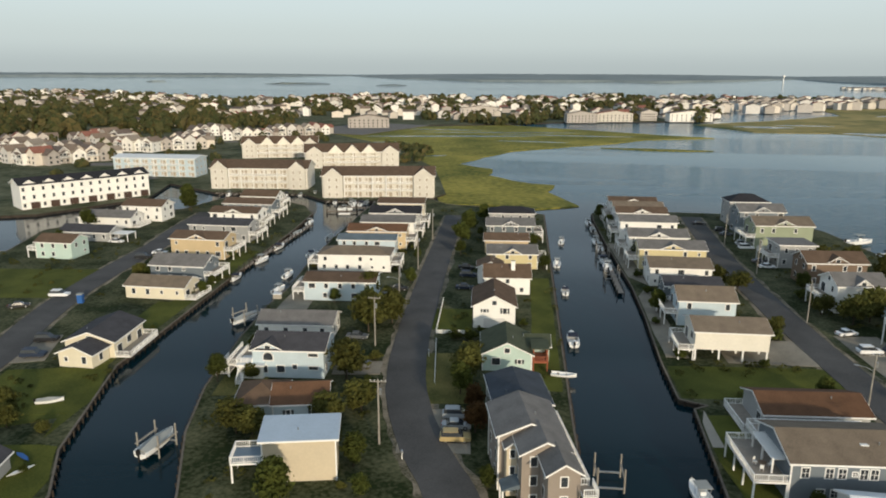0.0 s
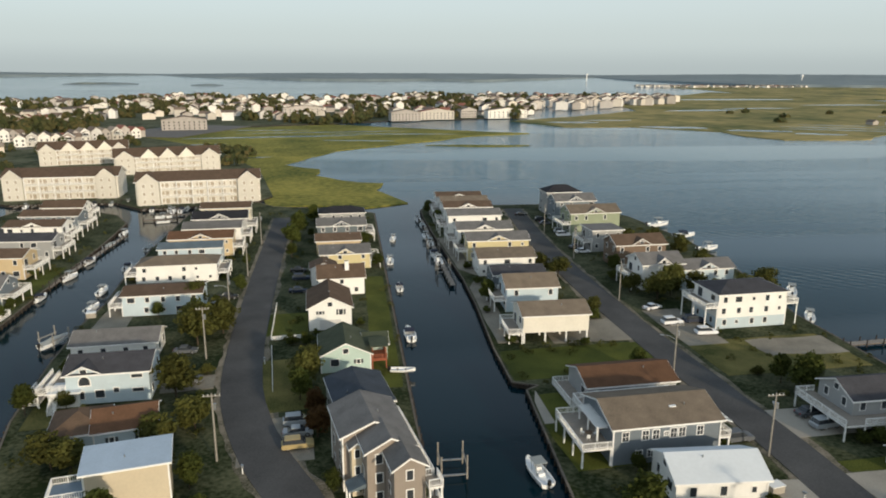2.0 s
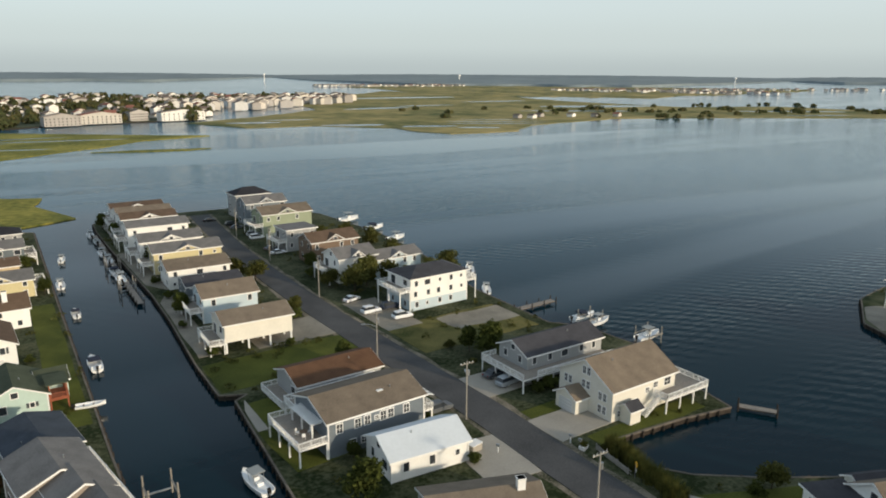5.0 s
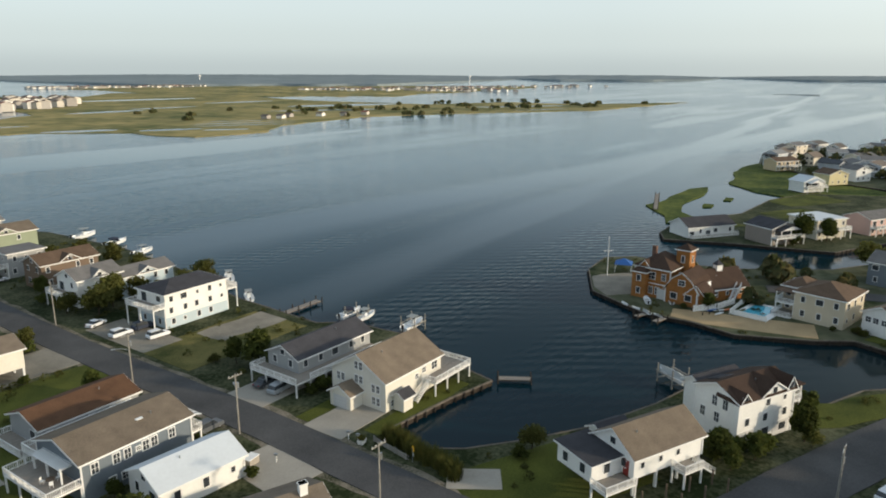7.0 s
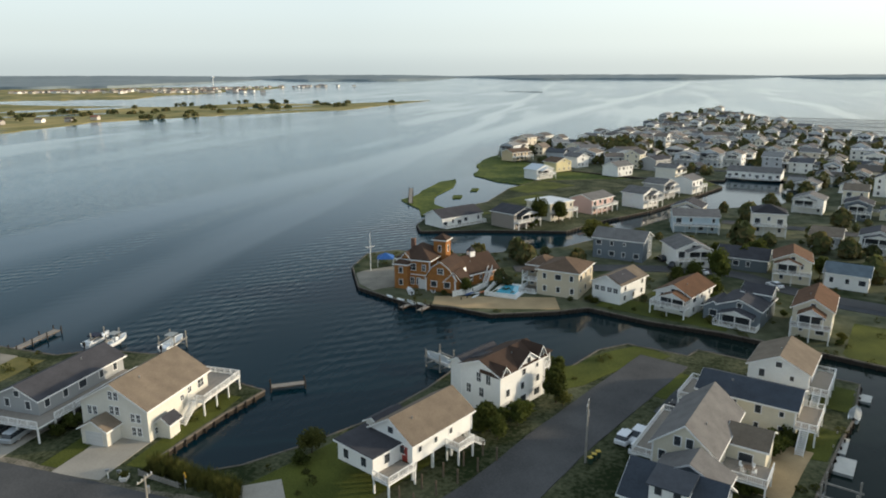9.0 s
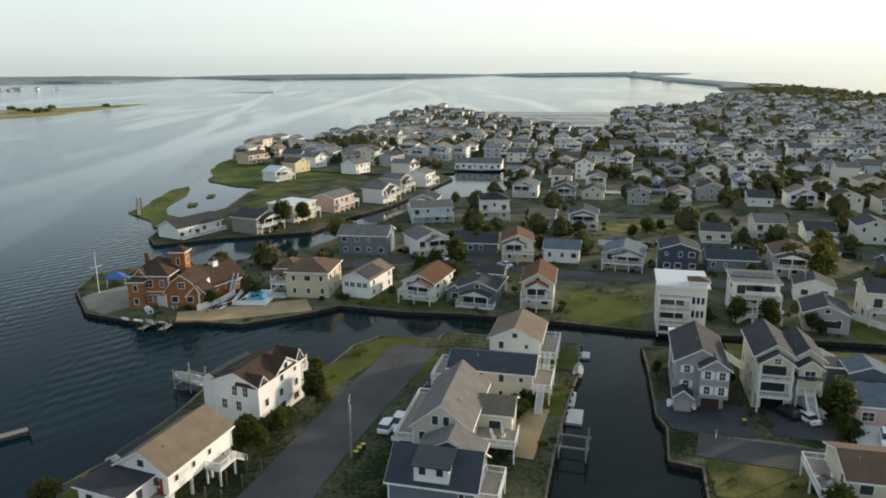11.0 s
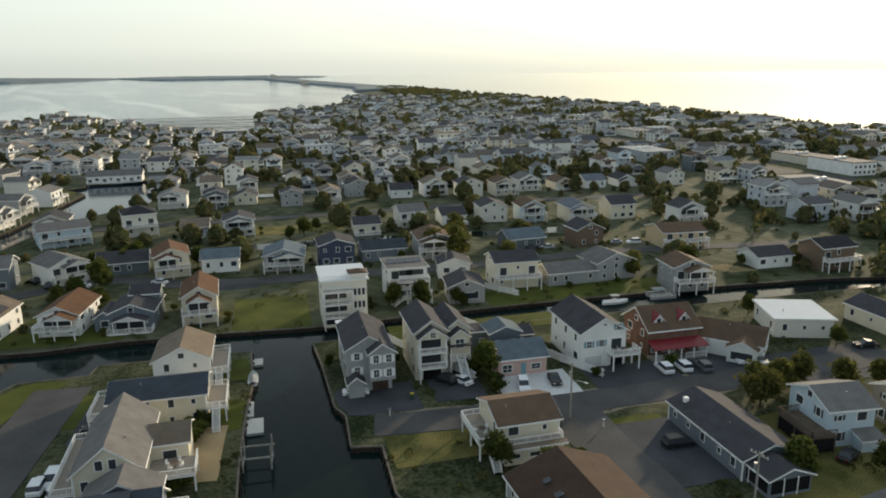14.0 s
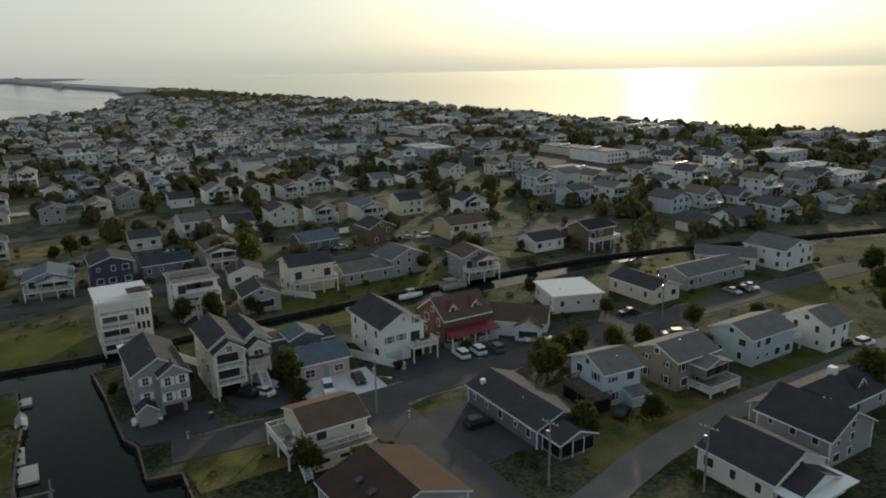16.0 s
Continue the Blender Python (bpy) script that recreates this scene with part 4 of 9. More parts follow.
# lawns and yards
G = "mown green lawn"
patch("lawn", -128, 165, 6, 30, 26, M_LAWN, G + " beside the western street", category="lawn")
patch("lawn", -84, 102, 30, 14, 22, M_LAWN, G + " at the canal's edge", category="lawn")
patch("lawn", -71, 103, 18, 7, 26, M_LAWN, "shaded grass behind the bulkhead", category="lawn")
patch("lawn", -81, 145, 3, 8, 18, M_LAWN, G + " beside the canal", category="lawn")
patch("lawn", -14, 150, 3, 9, 14, M_LAWN, G + " in front of a white house", category="lawn")
patch("lawn", -12, 119, 8, 8, 22, M_DRYLAWN, "worn dry grass by the street", category="lawn")
patch("lawn", 6.2, 150, 0, 5, 70, M_LAWN, G + " along the bulkhead", category="lawn")
patch("lawn", 44, 122.6, 3, 31, 14, M_LAWN, G + " between two houses by the canal", category="lawn")
patch("lawn", 34, 97, 6, 9, 24, M_LAWN, "shaded grass beside the bulkhead", category="lawn")
patch("lawn", 83, 121, 2, 30, 17, M_DRYLAWN, "rough vacant lot of dry grass", category="lawn")
patch("yard", 90, 124, 2, 17, 9, M_GRAVEL, "bare gravel in the vacant lot", z=0.05, wobble=1.8)
patch("lawn", 73, 80.5, 2, 9, 4, M_LAWN, G + " strip between driveways", category="lawn")
patch("lawn", 84, 69, 2, 24, 4, M_LAWN, G + " along the inlet", category="lawn")
patch("lawn", 78, 41, -24, 26, 15, M_LAWN, "shaded lawn round the piled house", category="lawn")
patch("lawn", 122, 18, -20, 16, 8, M_LAWN, "grassy bank at the water", category="lawn")
patch("lawn", 126, -30, -108, 12, 10, M_LAWN, G + " at the canal corner", category="lawn")
patch("lawn", 108, -24, -108, 5, 12, M_LAWN, "narrow lawn by the canal", category="lawn")
patch("lawn", 153, -45.5, -107, 17, 27, M_LAWN, "bright green vacant lawn by the canal", category="lawn")
patch("lawn", 163.5, -1, -108, 30, 9, M_LAWN, G + " along the canal bank", category="lawn")
patch("lawn", 128, -118, -108, 52, 12, M_LAWN, "long shaded lawn behind the canal", category="lawn")
patch("lawn", 83, -50, -105, 18, 12, M_DRYLAWN, "patchy grass lot by the canal", category="lawn")
patch("lawn", 70, -78, -105, 9, 7, M_LAWN, "small grass island at the junction", category="lawn", wobble=0.8)
patch("lawn", 48, -100, -105, 40, 26, M_DRYLAWN, "dark lawn among the southern houses", category="lawn")
patch("lawn", 240, -75, -105, 46, 14, M_DRYLAWN, "yellow-green open lot", category="lawn")
# drives
patch("driveway", -12, 99, 6, 11, 14, M_GRAVEL, "gravel parking place beside the street", z=0.05, category="driveway")
patch("driveway", -97, 122, 20, 11, 14, M_GRAVEL, "gravel drive with parked cars", z=0.05, category="driveway")
patch("driveway", 50, 138, 0, 18, 13, M_GRAVEL, "pale gravel drive beneath a raised house", z=0.05, category="driveway")
patch("driveway", 72, 94, 2, 10, 9, M_CONCRETE, "pale concrete drive", z=0.05, category="driveway")
patch("driveway", 73.5, 75.5, 2, 12, 8, M_CONCRETE, "brown-stained concrete drive", z=0.05, category="driveway")
patch("driveway", 56, 73, -4, 8, 12, M_CONCRETE, "concrete drive beside a white-roofed house", z=0.05, category="driveway")
patch("driveway", 72, 138, 2, 9, 22, M_GRAVEL, "gravel parking strip along the street", z=0.05, category="driveway")
patch("driveway", 101, -46, -108, 16, 11, M_DRIVE, "asphalt forecourt by the canal", z=0.05, category="driveway")
patch("driveway", 98, -61, -108, 9, 11, M_DRIVE, "asphalt driveway", z=0.05, category="driveway")
patch("driveway", 91, -73.5, -108, 14, 10, M_WHITE_CONCRETE, "white concrete driveway", z=0.05, category="driveway")
patch("driveway", 85, -91, -108, 17, 10, M_DRIVE, "wide asphalt driveway", z=0.05, category="driveway")
patch("driveway", 80, -106, -108, 12, 12, M_DRIVE, "asphalt parking place", z=0.05, category="driveway")
patch("driveway", 62, -79, -105, 16, 18, M_DRIVE, "broad dark asphalt lot", z=0.055, category="driveway")
patch("driveway", 68, -128, -105, 24, 14, M_DRIVE, "asphalt parking lot", z=0.055, category="driveway")
patch("driveway", 118, -8, -20, 18, 10, M_DRIVE, "asphalt parking place at the street's end", z=0.05, category="driveway")
patch("yard", 99, -16, -20, 16, 9, M_SAND, "sandy yard beside the canal", z=0.05)
patch("yard", 159, 38, -75, 30, 9, M_SAND, "sandy beach yard behind the bulkhead", z=0.05)
patch("terrace", 171, 72, -40, 16, 18, M_GRAVEL, "paved terrace on the point", z=0.06, category="terrace")
patch("driveway", 182, -42, -108, 18, 8, M_DRIVE, "asphalt parking court", z=0.055, category="driveway")
patch("lawn", -68.5, 80, 8, 12, 16, M_LAWN, "bright grass by the shed at the canal", category="lawn")
patch("lawn", -79.5, 122, 4, 6, 26, M_LAWN, "grass strip along the bulkhead", category="lawn")
patch("lawn", -80.5, 175, 2, 5, 60, M_LAWN, "grass strip along the bulkhead", category="lawn")
patch("lawn", -35, 92, 11, 8, 6, M_DRYLAWN, "worn grass beside a beige house", category="lawn")
patch("lawn", -48, 113, 6, 8, 12, M_DRYLAWN, "worn grass by the canal", category="lawn")
patch("lawn", 97, 33, -22, 10, 9, M_LAWN, "shaded grass between two white houses", category="lawn")
patch("lawn", 123, -3, -108, 9, 12, M_LAWN, G + " behind the parking place", category="lawn")
patch("lawn", 178, -8, -110, 20, 10, M_LAWN, G + " between white houses", category="lawn")
patch("lawn", 121, -84, -107, 44, 8, M_LAWN, "shaded lawn along the canal", category="lawn")
patch("lawn", 34, -140, -106, 30, 10, M_LAWN, "dark lawn among the southern houses", category="lawn")
for _x, _y, _w, _d in ((340, 62, 34, 22), (372, -12, 24, 18), (305, 58, 24, 12), (262, 74, 18, 8)):
    patch("lawn", _x, _y, -30, _w, _d, M_LAWN, "open grass on the spit across the cove", category="lawn", wobble=1.5)
for _x, _y, _w, _d in ((78, -181, 24, 12), (42, -186, 40, 12), (62, -161, 12, 10), (66, -123, 8, 8)):
    patch("lawn", _x, _y, -106, _w, _d, M_LAWN, "dark mown grass among the southern houses", z=0.02, category="lawn", wobble=0.6)
for _k in range(7):
    patch("garden_bed", 121.5 + 1.3 * (_k - 3), -165.3 + 0.4 * (_k - 3), -107, 9.0, 0.7, M_STRAW, "straw-mulched garden row beside the canal", z=0.06, category="garden bed", wobble=0.1)
patch("yard", 31.8, 157, 0, 4.4, 48, M_GRAVEL, "pale paved strip behind the bulkhead", z=0.04)
patch("path", 30.6, 104.5, 1, 1.8, 12, M_CONCRETE, "pale concrete walk on the bulkhead", z=0.05, wobble=0.05)
patch("yard", 32, 205, 0, 5, 46, M_GRAVEL, "pale gravel strip behind the bulkhead", z=0.04)
patch("yard", -52, 152, 2, 7, 40, M_GRAVEL, "pale gravel yard along the canal", z=0.04)
patch("lawn", 129, 9, -40, 27, 8, M_LAWN, "grassy bank beside the dead-end street", category="lawn", wobble=0.8)
patch("lawn", 108, 33, -22, 22, 5, M_LAWN, "shaded grass behind a white house", category="lawn")
patch("path", 58.2, -63.4, -22, 8.0, 1.8, M_WHITE_CONCRETE, "white concrete walk beside a rust-roofed house", z=0.07, wobble=0.05)
patch("ramp", 71.2, 49.2, 36, 5.0, 7.5, M_CONCRETE, "pale concrete boat ramp at the inlet", z=0.06, wobble=0.1)
patch("lawn", -82.5, 105.0, 12, 18, 19, M_LAWN, "sunlit grass between the street and the canal", category="lawn")
patch("driveway", -29, 121, 6, 9, 6, M_GRAVEL, "gravel drive between trees", z=0.05, category="driveway")

# ---- the houses, strip by strip ----
H_L1 = house("two-storey pale mint house with a brown shingle roof and white deck", -135.5, 192.5, -2.0, 11.4, 8.0, 5.0, "x", 1.6, "mint", "brown", rows=2, deckside="L")
H_L2 = house("one-storey white house with a gray shingle roof and white deck", -145.7, 235.5, -2.0, 20.0, 8.0, 3.6, "x", 1.8, "white", "gray", rows=1, deckside="R")
H_L3 = house("two-storey white house with a brown shingle roof", -137.8, 247.6, -2.0, 15.4, 9.0, 5.6, "x", 1.8, "white", "brown", rows=2)
H_L4 = house("one-storey gray house with a charcoal shingle roof", -140.3, 214.8, -2.0, 17.4, 8.0, 3.0, "x", 1.6, "gray", "dgray", rows=1)
H_L5 = house("two-storey tan house with a brown shingle roof and white deck", -93.7, 198.1, -2.0, 16.4, 9.0, 6.0, "x", 1.4, "tan", "brown", rows=2, deckside="R", gables=((0, 5.9, 1.3),))
H_L6 = house("two-storey blue-gray house with a gray shingle roof and white deck", -88.6, 175.0, -2.0, 14.9, 9.0, 4.4, "x", 2.0, "bluegray", "gray", rows=2, deckside="R")
H_L7 = house("one-storey cream house with a tan shingle roof and white deck", -87.2, 159.9, -2.0, 15.2, 8.0, 3.2, "x", 1.6, "cream", "tan", rows=1, deckside="R")
H_L8 = house("one-storey cream house with a charcoal shingle roof and white deck", -81.8, 125.8, 3.4, 9.7, 12.0, 3.4, "y", 1.8, "cream", "dgray", rows=1, deckside="R")
H_L8b = house("one-storey cream house with a charcoal shingle roof", -81.2, 117.5, -4.1, 7.0, 5.0, 2.8, "y", 1.4, "cream", "dgray", rows=1)
H_L9 = house("two-storey gray house with a charcoal shingle roof and white deck", -96.5, 219.9, -2.0, 20.3, 9.0, 5.5, "x", 1.4, "gray", "dgray", rows=2, deckside="R")
H_L10 = house("two-storey white house with a brown shingle roof and white deck", -99.6, 239.9, -2.0, 17.4, 9.0, 5.5, "x", 1.4, "white", "brown", rows=2, deckside="R", gables=((0, 6.2, 1.3),))
H_L11 = house("two-storey blue-gray house with a brown shingle roof and white deck", -101.5, 257.7, -2.0, 19.0, 9.0, 5.5, "x", 1.4, "bluegray", "brown", rows=2, deckside="R")
H_L12 = house("two-storey white house with a brown shingle roof and white deck", -104.2, 276.5, -2.0, 14.5, 8.0, 5.0, "x", 1.8, "white", "brown", rows=2, deckside="R")
H_C1 = house("one-storey white house with a gray shingle roof", -45.3, 137.7, 3.0, 15.4, 8.0, 3.4, "x", 1.6, "white", "gray", rows=1)
H_C2 = house("two-storey pale blue house with a charcoal shingle roof and white deck", -40.7, 119.7, 3.0, 13.0, 9.0, 5.4, "x", 1.7, "paleblue", "dgray", rows=2, sides="R", deckside="L", gables=((-3.6, 5.2, 1.3),))
H_C3 = house("one-storey pale blue house with a rust-brown shingle roof", -34.0, 102.8, 11.0, 8.4, 8.0, 3.4, "x", 1.7, "paleblue", "rust", rows=1, shutters=True)
H_C4 = house("two-storey beige house with a pale blue sloping roof", -28.8, 85.6, 11.0, 9.8, 5.5, 6.2, "m", 0.5, "beige", "paleblue", rows=2, sides="")
H_C5 = house("two-storey pale blue house with a brown shingle roof and white deck", -42.6, 164.3, 3.0, 17.1, 9.0, 4.8, "x", 1.0, "paleblue", "brown", rows=2, deckside="L")
H_C6 = house("two-storey white house with a tan shingle roof and white deck", -45.1, 190.2, 3.0, 19.9, 9.0, 4.6, "h", 1.6, "white", "tan", rows=2, deckside="LR")
H_C7 = house("two-storey pale blue house with a slate-blue shingle roof", -45.5, 208.3, 3.0, 17.3, 8.0, 4.6, "x", 1.0, "paleblue", "slate", rows=2)
H_C8 = house("two-storey tan house with a rust-brown shingle roof and white deck", -44.0, 216.8, 3.0, 18.2, 9.0, 5.6, "x", 1.4, "tan", "rust", rows=2, deckside="R", gables=((0, 6.6, 1.3),))
H_C9 = house("two-storey white house with a gray shingle roof and white deck", -43.5, 232.7, 3.0, 17.6, 9.0, 5.2, "x", 1.4, "white", "gray", rows=2, deckside="R")
H_C10 = house("two-storey gray house with a black shingle roof and white deck", -43.5, 247.4, 3.0, 17.7, 9.0, 5.4, "x", 1.8, "gray", "black", rows=2, deckside="R", gables=((0, 6.4, 1.6),))
H_C11 = house("two-storey cream house with a brown shingle roof", -44.2, 264.5, 3.0, 17.2, 9.0, 5.8, "x", 1.4, "cream", "brown", rows=2)
H_E2 = house("two-storey gray house with a blue-gray shingle roof", 0.8, 105.4, 10.0, 8.6, 11.0, 4.6, "y", 1.3, "gray", "navy", rows=2, sides="L")
H_E3 = house("one-storey pale mint house with a dark green shingle roof", -1.5, 128.3, 3.0, 9.1, 11.0, 3.4, "y", 2.2, "mint", "green", rows=1, shutters=True, sides="F")
H_E4 = house("two-storey white house with a brown shingle roof", -4.8, 151.9, 3.0, 9.1, 13.0, 5.0, "y", 2.3, "white", "brown", rows=2, shutters=True, garage="F")
H_E5 = house("two-storey white house with a brown shingle roof", -2.4, 174.3, 3.0, 11.3, 9.0, 4.4, "x", 2.2, "white", "brown", rows=2, chimney=(1.5, -2.0))
H_E5b = house("two-storey white house with a brown shingle roof", -6.9, 181.4, 3.0, 6.5, 6.0, 4.6, "y", 1.4, "white", "brown", rows=2)
H_E6 = house("two-storey yellow house with a gray shingle roof and white deck", -1.4, 198.2, 3.0, 13.7, 9.0, 4.4, "x", 1.6, "yellow", "gray", rows=2, deckside="R", gables=((0, 4.9, 1.4),))
H_E7 = house("one-storey tan house with a brown shingle roof", -3.4, 215.6, 3.0, 13.3, 8.0, 4.0, "x", 1.4, "tan", "brown", rows=1)
H_E8 = house("two-storey slate house with a gray shingle roof and white deck", -2.5, 230.4, 3.0, 15.3, 9.0, 5.6, "x", 1.6, "slatewall", "gray", rows=2, deckside="R", gables=((0, 5.5, 1.4),))
H_E9 = house("two-storey gray house with a black shingle roof", -2.3, 250.3, 3.0, 15.7, 9.0, 5.6, "h", 1.8, "gray", "black", rows=2)
H_R1 = house("one-storey gray house with a rust-brown shingle roof and white deck", 46.2, 108.6, 3.0, 15.8, 9.0, 3.4, "x", 1.6, "gray", "rust", rows=1, deckside="L")
H_R2 = house("two-storey blue-gray house with a tan shingle roof and white deck", 43.7, 91.3, 3.0, 16.4, 11.0, 5.8, "x", 1.8, "bluegray", "tan", rows=2, deckside="Ld", deckdepth=4.5, sides="", steps=False)
H_R3 = house("one-storey white house with a flat white roof", 46.7, 78.9, -3.0, 12.1, 8.0, 3.4, "x", 1.8, "white", "white", rows=1)
H_R4 = house("one-storey taupe house with a tan shingle roof", 45.6, 61.4, -19.0, 14.0, 9.0, 3.2, "x", 1.7, "taupe", "tan", rows=1, chimney=(4.6, -0.6))
H_R5 = house("one-storey ivory house with a tan shingle roof on stilts", 41.5, 136.6, 0.0, 13.8, 9.0, 6.0, "x", 1.5, "ivory", "tan", lift=2.3, rows=1, deckside="L", sides="LR")
H_R6 = house("two-storey pale blue house with a tan shingle roof and white deck", 41.7, 156.4, 0.0, 12.1, 9.0, 5.8, "x", 2.0, "paleblue", "tan", rows=2, deckside="L")
H_R7 = house("two-storey slate house with a charcoal shingle roof", 42.3, 171.2, 0.0, 13.2, 9.0, 4.6, "x", 1.2, "slatewall", "dgray", rows=2)
H_R8 = house("two-storey white house with a tan shingle roof", 42.4, 186.6, 0.0, 15.5, 10.0, 5.0, "x", 1.6, "white", "tan", rows=2)
H_R9 = house("two-storey yellow house with a gray shingle roof and white deck", 43.5, 202.4, 0.0, 18.2, 9.0, 6.0, "x", 1.6, "yellow", "gray", rows=2, deckside="L", gables=((0, 6.5, 1.4),))
H_R10 = house("two-storey white house with a gray shingle roof and white deck", 42.2, 216.7, 0.0, 17.2, 9.0, 6.2, "x", 1.6, "white", "gray", rows=2, deckside="L", gables=((0, 6.2, 1.4),))
H_R11 = house("two-storey white house with a gray shingle roof and white deck", 42.3, 234.9, 0.0, 18.0, 9.0, 7.0, "x", 1.4, "white", "gray", rows=2, deckside="L")
H_R12 = house("two-storey white house with a brown shingle roof and white deck", 42.5, 249.6, 0.0, 17.0, 9.0, 7.0, "x", 1.4, "white", "brown", rows=2, deckside="L", gables=((0, 6.1, 1.3),))
H_R13 = house("two-storey white house with a tan shingle roof and white deck", 43.0, 260.2, 0.0, 17.3, 9.0, 7.0, "x", 1.4, "white", "tan", rows=2, deckside="L")
H_R14 = house("two-storey white house with a brown shingle roof and white deck", 42.7, 271.3, 0.0, 17.2, 9.0, 7.0, "x", 1.2, "white", "brown", rows=2, deckside="L", gables=((0, 6.2, 1.1),))
H_Q1 = house("three-storey white house with a charcoal shingle roof and white deck", 86.2, 140.7, 3.0, 16.2, 10.0, 7.6, "h", 1.6, "white", "dgray", rows=3, deckside="LR", deckz=5.0)
H_Q2 = house("two-storey white house with a gray shingle roof and white deck", 79.1, 169.2, 3.0, 11.2, 9.0, 6.6, "x", 2.0, "white", "gray", rows=2, deckside="L", gables=((0, 4.0, 1.6),))
H_Q2b = house("two-storey pale blue house with a gray shingle roof", 90.6, 167.3, 3.0, 14.6, 8.0, 5.4, "x", 1.6, "paleblue", "gray", rows=2, gables=((0, 5.3, 1.4),))
H_Q3 = house("two-storey brown house with a brown shingle roof", 82.0, 190.0, 3.0, 15.0, 9.0, 6.6, "x", 2.0, "brownwall", "brown", rows=2, gables=((0, 5.4, 1.6),))
H_Q4 = house("two-storey gray house with a gray shingle roof and white deck", 79.0, 208.6, 3.0, 9.9, 9.0, 6.6, "f", 0.4, "gray", "gray", rows=2, deckside="L")
H_Q5 = house("two-storey sage green house with a tan shingle roof and white deck", 83.4, 232.8, 3.0, 17.7, 10.0, 7.4, "x", 2.0, "green", "tan", rows=2, deckside="L", gables=((0, 6.4, 1.6),))
H_Q6 = house("three-storey blue-gray house with a gray shingle roof", 82.9, 252.1, 3.0, 15.2, 9.0, 8.0, "x", 2.0, "bluegray", "gray", rows=3, gables=((0, 5.5, 1.6),))
H_Q7 = house("three-storey gray house with a black shingle roof", 83.3, 268.1, 3.0, 13.8, 9.0, 8.4, "h", 2.4, "gray", "black", rows=3)
H_G1 = house("two-storey gray house with a charcoal shingle roof", 85.4, 94.5, 1.0, 18.5, 8.0, 5.2, "x", 1.8, "gray", "dgray", rows=2)
H_G2 = house("two-storey ivory house with a tan shingle roof", 85.7, 77.9, 1.6, 15.2, 12.0, 5.4, "x", 3.4, "ivory", "tan", rows=2, sides="")
H_S1 = house("one-storey white house with a tan shingle roof on stilts", 88.0, 31.6, -22.0, 13.0, 8.0, 5.6, "x", 2.5, "white", "tan", lift=2.5, rows=1)
H_S2 = house("three-storey white house with a brown shingle roof", 108.9, 24.4, -24.7, 12.2, 8.2, 7.2, "x", 1.7, "white", "dbrown", rows=3, sides="FR", gables=((-5.0, 2.2, 1.3), (1.4, 6.0, 1.9), (5.1, 2.6, 2.0)))
H_S4 = house("two-storey cream house with a gray shingle roof", 97.6, -6.5, -105.8, 8.2, 15.4, 5.7, "y", 3.3, "cream", "gray", rows=2, sides="LR")
H_S5 = house("two-storey blue-gray house with a blue-gray shingle roof", 80.6, -3.6, -107.0, 11.0, 8.0, 5.0, "x", 2.8, "bluegray", "navy", rows=2)
H_S6 = house("two-storey cream house with a blue-gray shingle roof and white deck", 113.4, -14.8, -107.0, 14.2, 8.4, 5.3, "x", 1.6, "cream", "navy", rows=2, deckside="R")
H_S7 = house("two-storey white house with a tan shingle roof and white deck", 126.6, -21.2, -107.0, 9.2, 10.5, 6.0, "y", 2.2, "white", "tan", rows=2, deckside="R")
H_P1 = house("two-storey cedar-shingled house with a dark brown shingle roof", 170.2, 60.7, -94.6, 9.3, 11.0, 7.4, "h", 3.2, "shingle", "dbrown", rows=2, sides="R")
H_P1b = house("one-storey cedar-shingled house with a dark brown shingle roof", 176.7, 49.1, -33.7, 11.6, 9.0, 3.2, "x", 3.6, "shingle", "dbrown", rows=1, sides="F")
H_P2 = house("two-storey beige house with a brown hipped roof", 174.2, 23.4, -100.0, 10.6, 12.0, 6.4, "h", 2.2, "beige", "brown", rows=2)
H_P3 = house("two-storey white house with a tan shingle roof", 173.4, 9.9, -114.0, 7.6, 13.0, 4.8, "y", 1.8, "white", "tan", rows=2, sides="R")
H_P4 = house("two-storey white house with a rust-brown shingle roof and white deck", 169.5, -5.4, -114.0, 8.3, 13.0, 4.8, "y", 2.0, "white", "rust", rows=2, deckside="F")
H_P5 = house("low blue-gray house with charcoal roofs and a white deck", 164.8, -18.6, -110.0, 9.0, 12.0, 4.2, "y", 1.8, "bluegray", "dgray", rows=1, deckside="F")
H_P6 = house("two-storey cream house with a rust-brown shingle roof and white deck", 161.9, -31.8, -104.0, 7.4, 13.0, 6.4, "y", 2.2, "cream", "rust", rows=2, deckside="F")
H_P7 = house("three-storey ivory house with a flat white roof", 142.3, -58.7, -107.0, 9.6, 12.0, 10.5, "f", 0.5, "ivory", "white", rows=3, sides="LR")
H_P8 = house("three-storey white house with a gray shingle roof and white deck", 149.9, -78.5, -107.0, 9.5, 10.0, 8.2, "f", 0.5, "white", "gray", rows=3, deckside="F")
H_P9 = house("one-storey gray house with a charcoal shingle roof", 139.5, -89.5, -114.0, 8.7, 9.0, 4.2, "y", 1.8, "gray", "dgray", rows=1)
H_P9b = house("one-storey white house with a charcoal shingle roof", 158.4, -98.0, -115.8, 8.5, 7.0, 4.0, "y", 1.6, "white", "dgray", rows=1)
H_P10 = house("two-storey cream house with a charcoal shingle roof and white deck", 143.1, -106.5, -108.8, 11.4, 9.0, 7.0, "x", 1.8, "cream", "dgray", rows=2, deckside="F")
H_P11 = house("one-storey gray house with a gray shingle roof", 137.4, -120.3, -105.1, 13.5, 8.0, 3.4, "x", 1.8, "gray", "gray", rows=1)
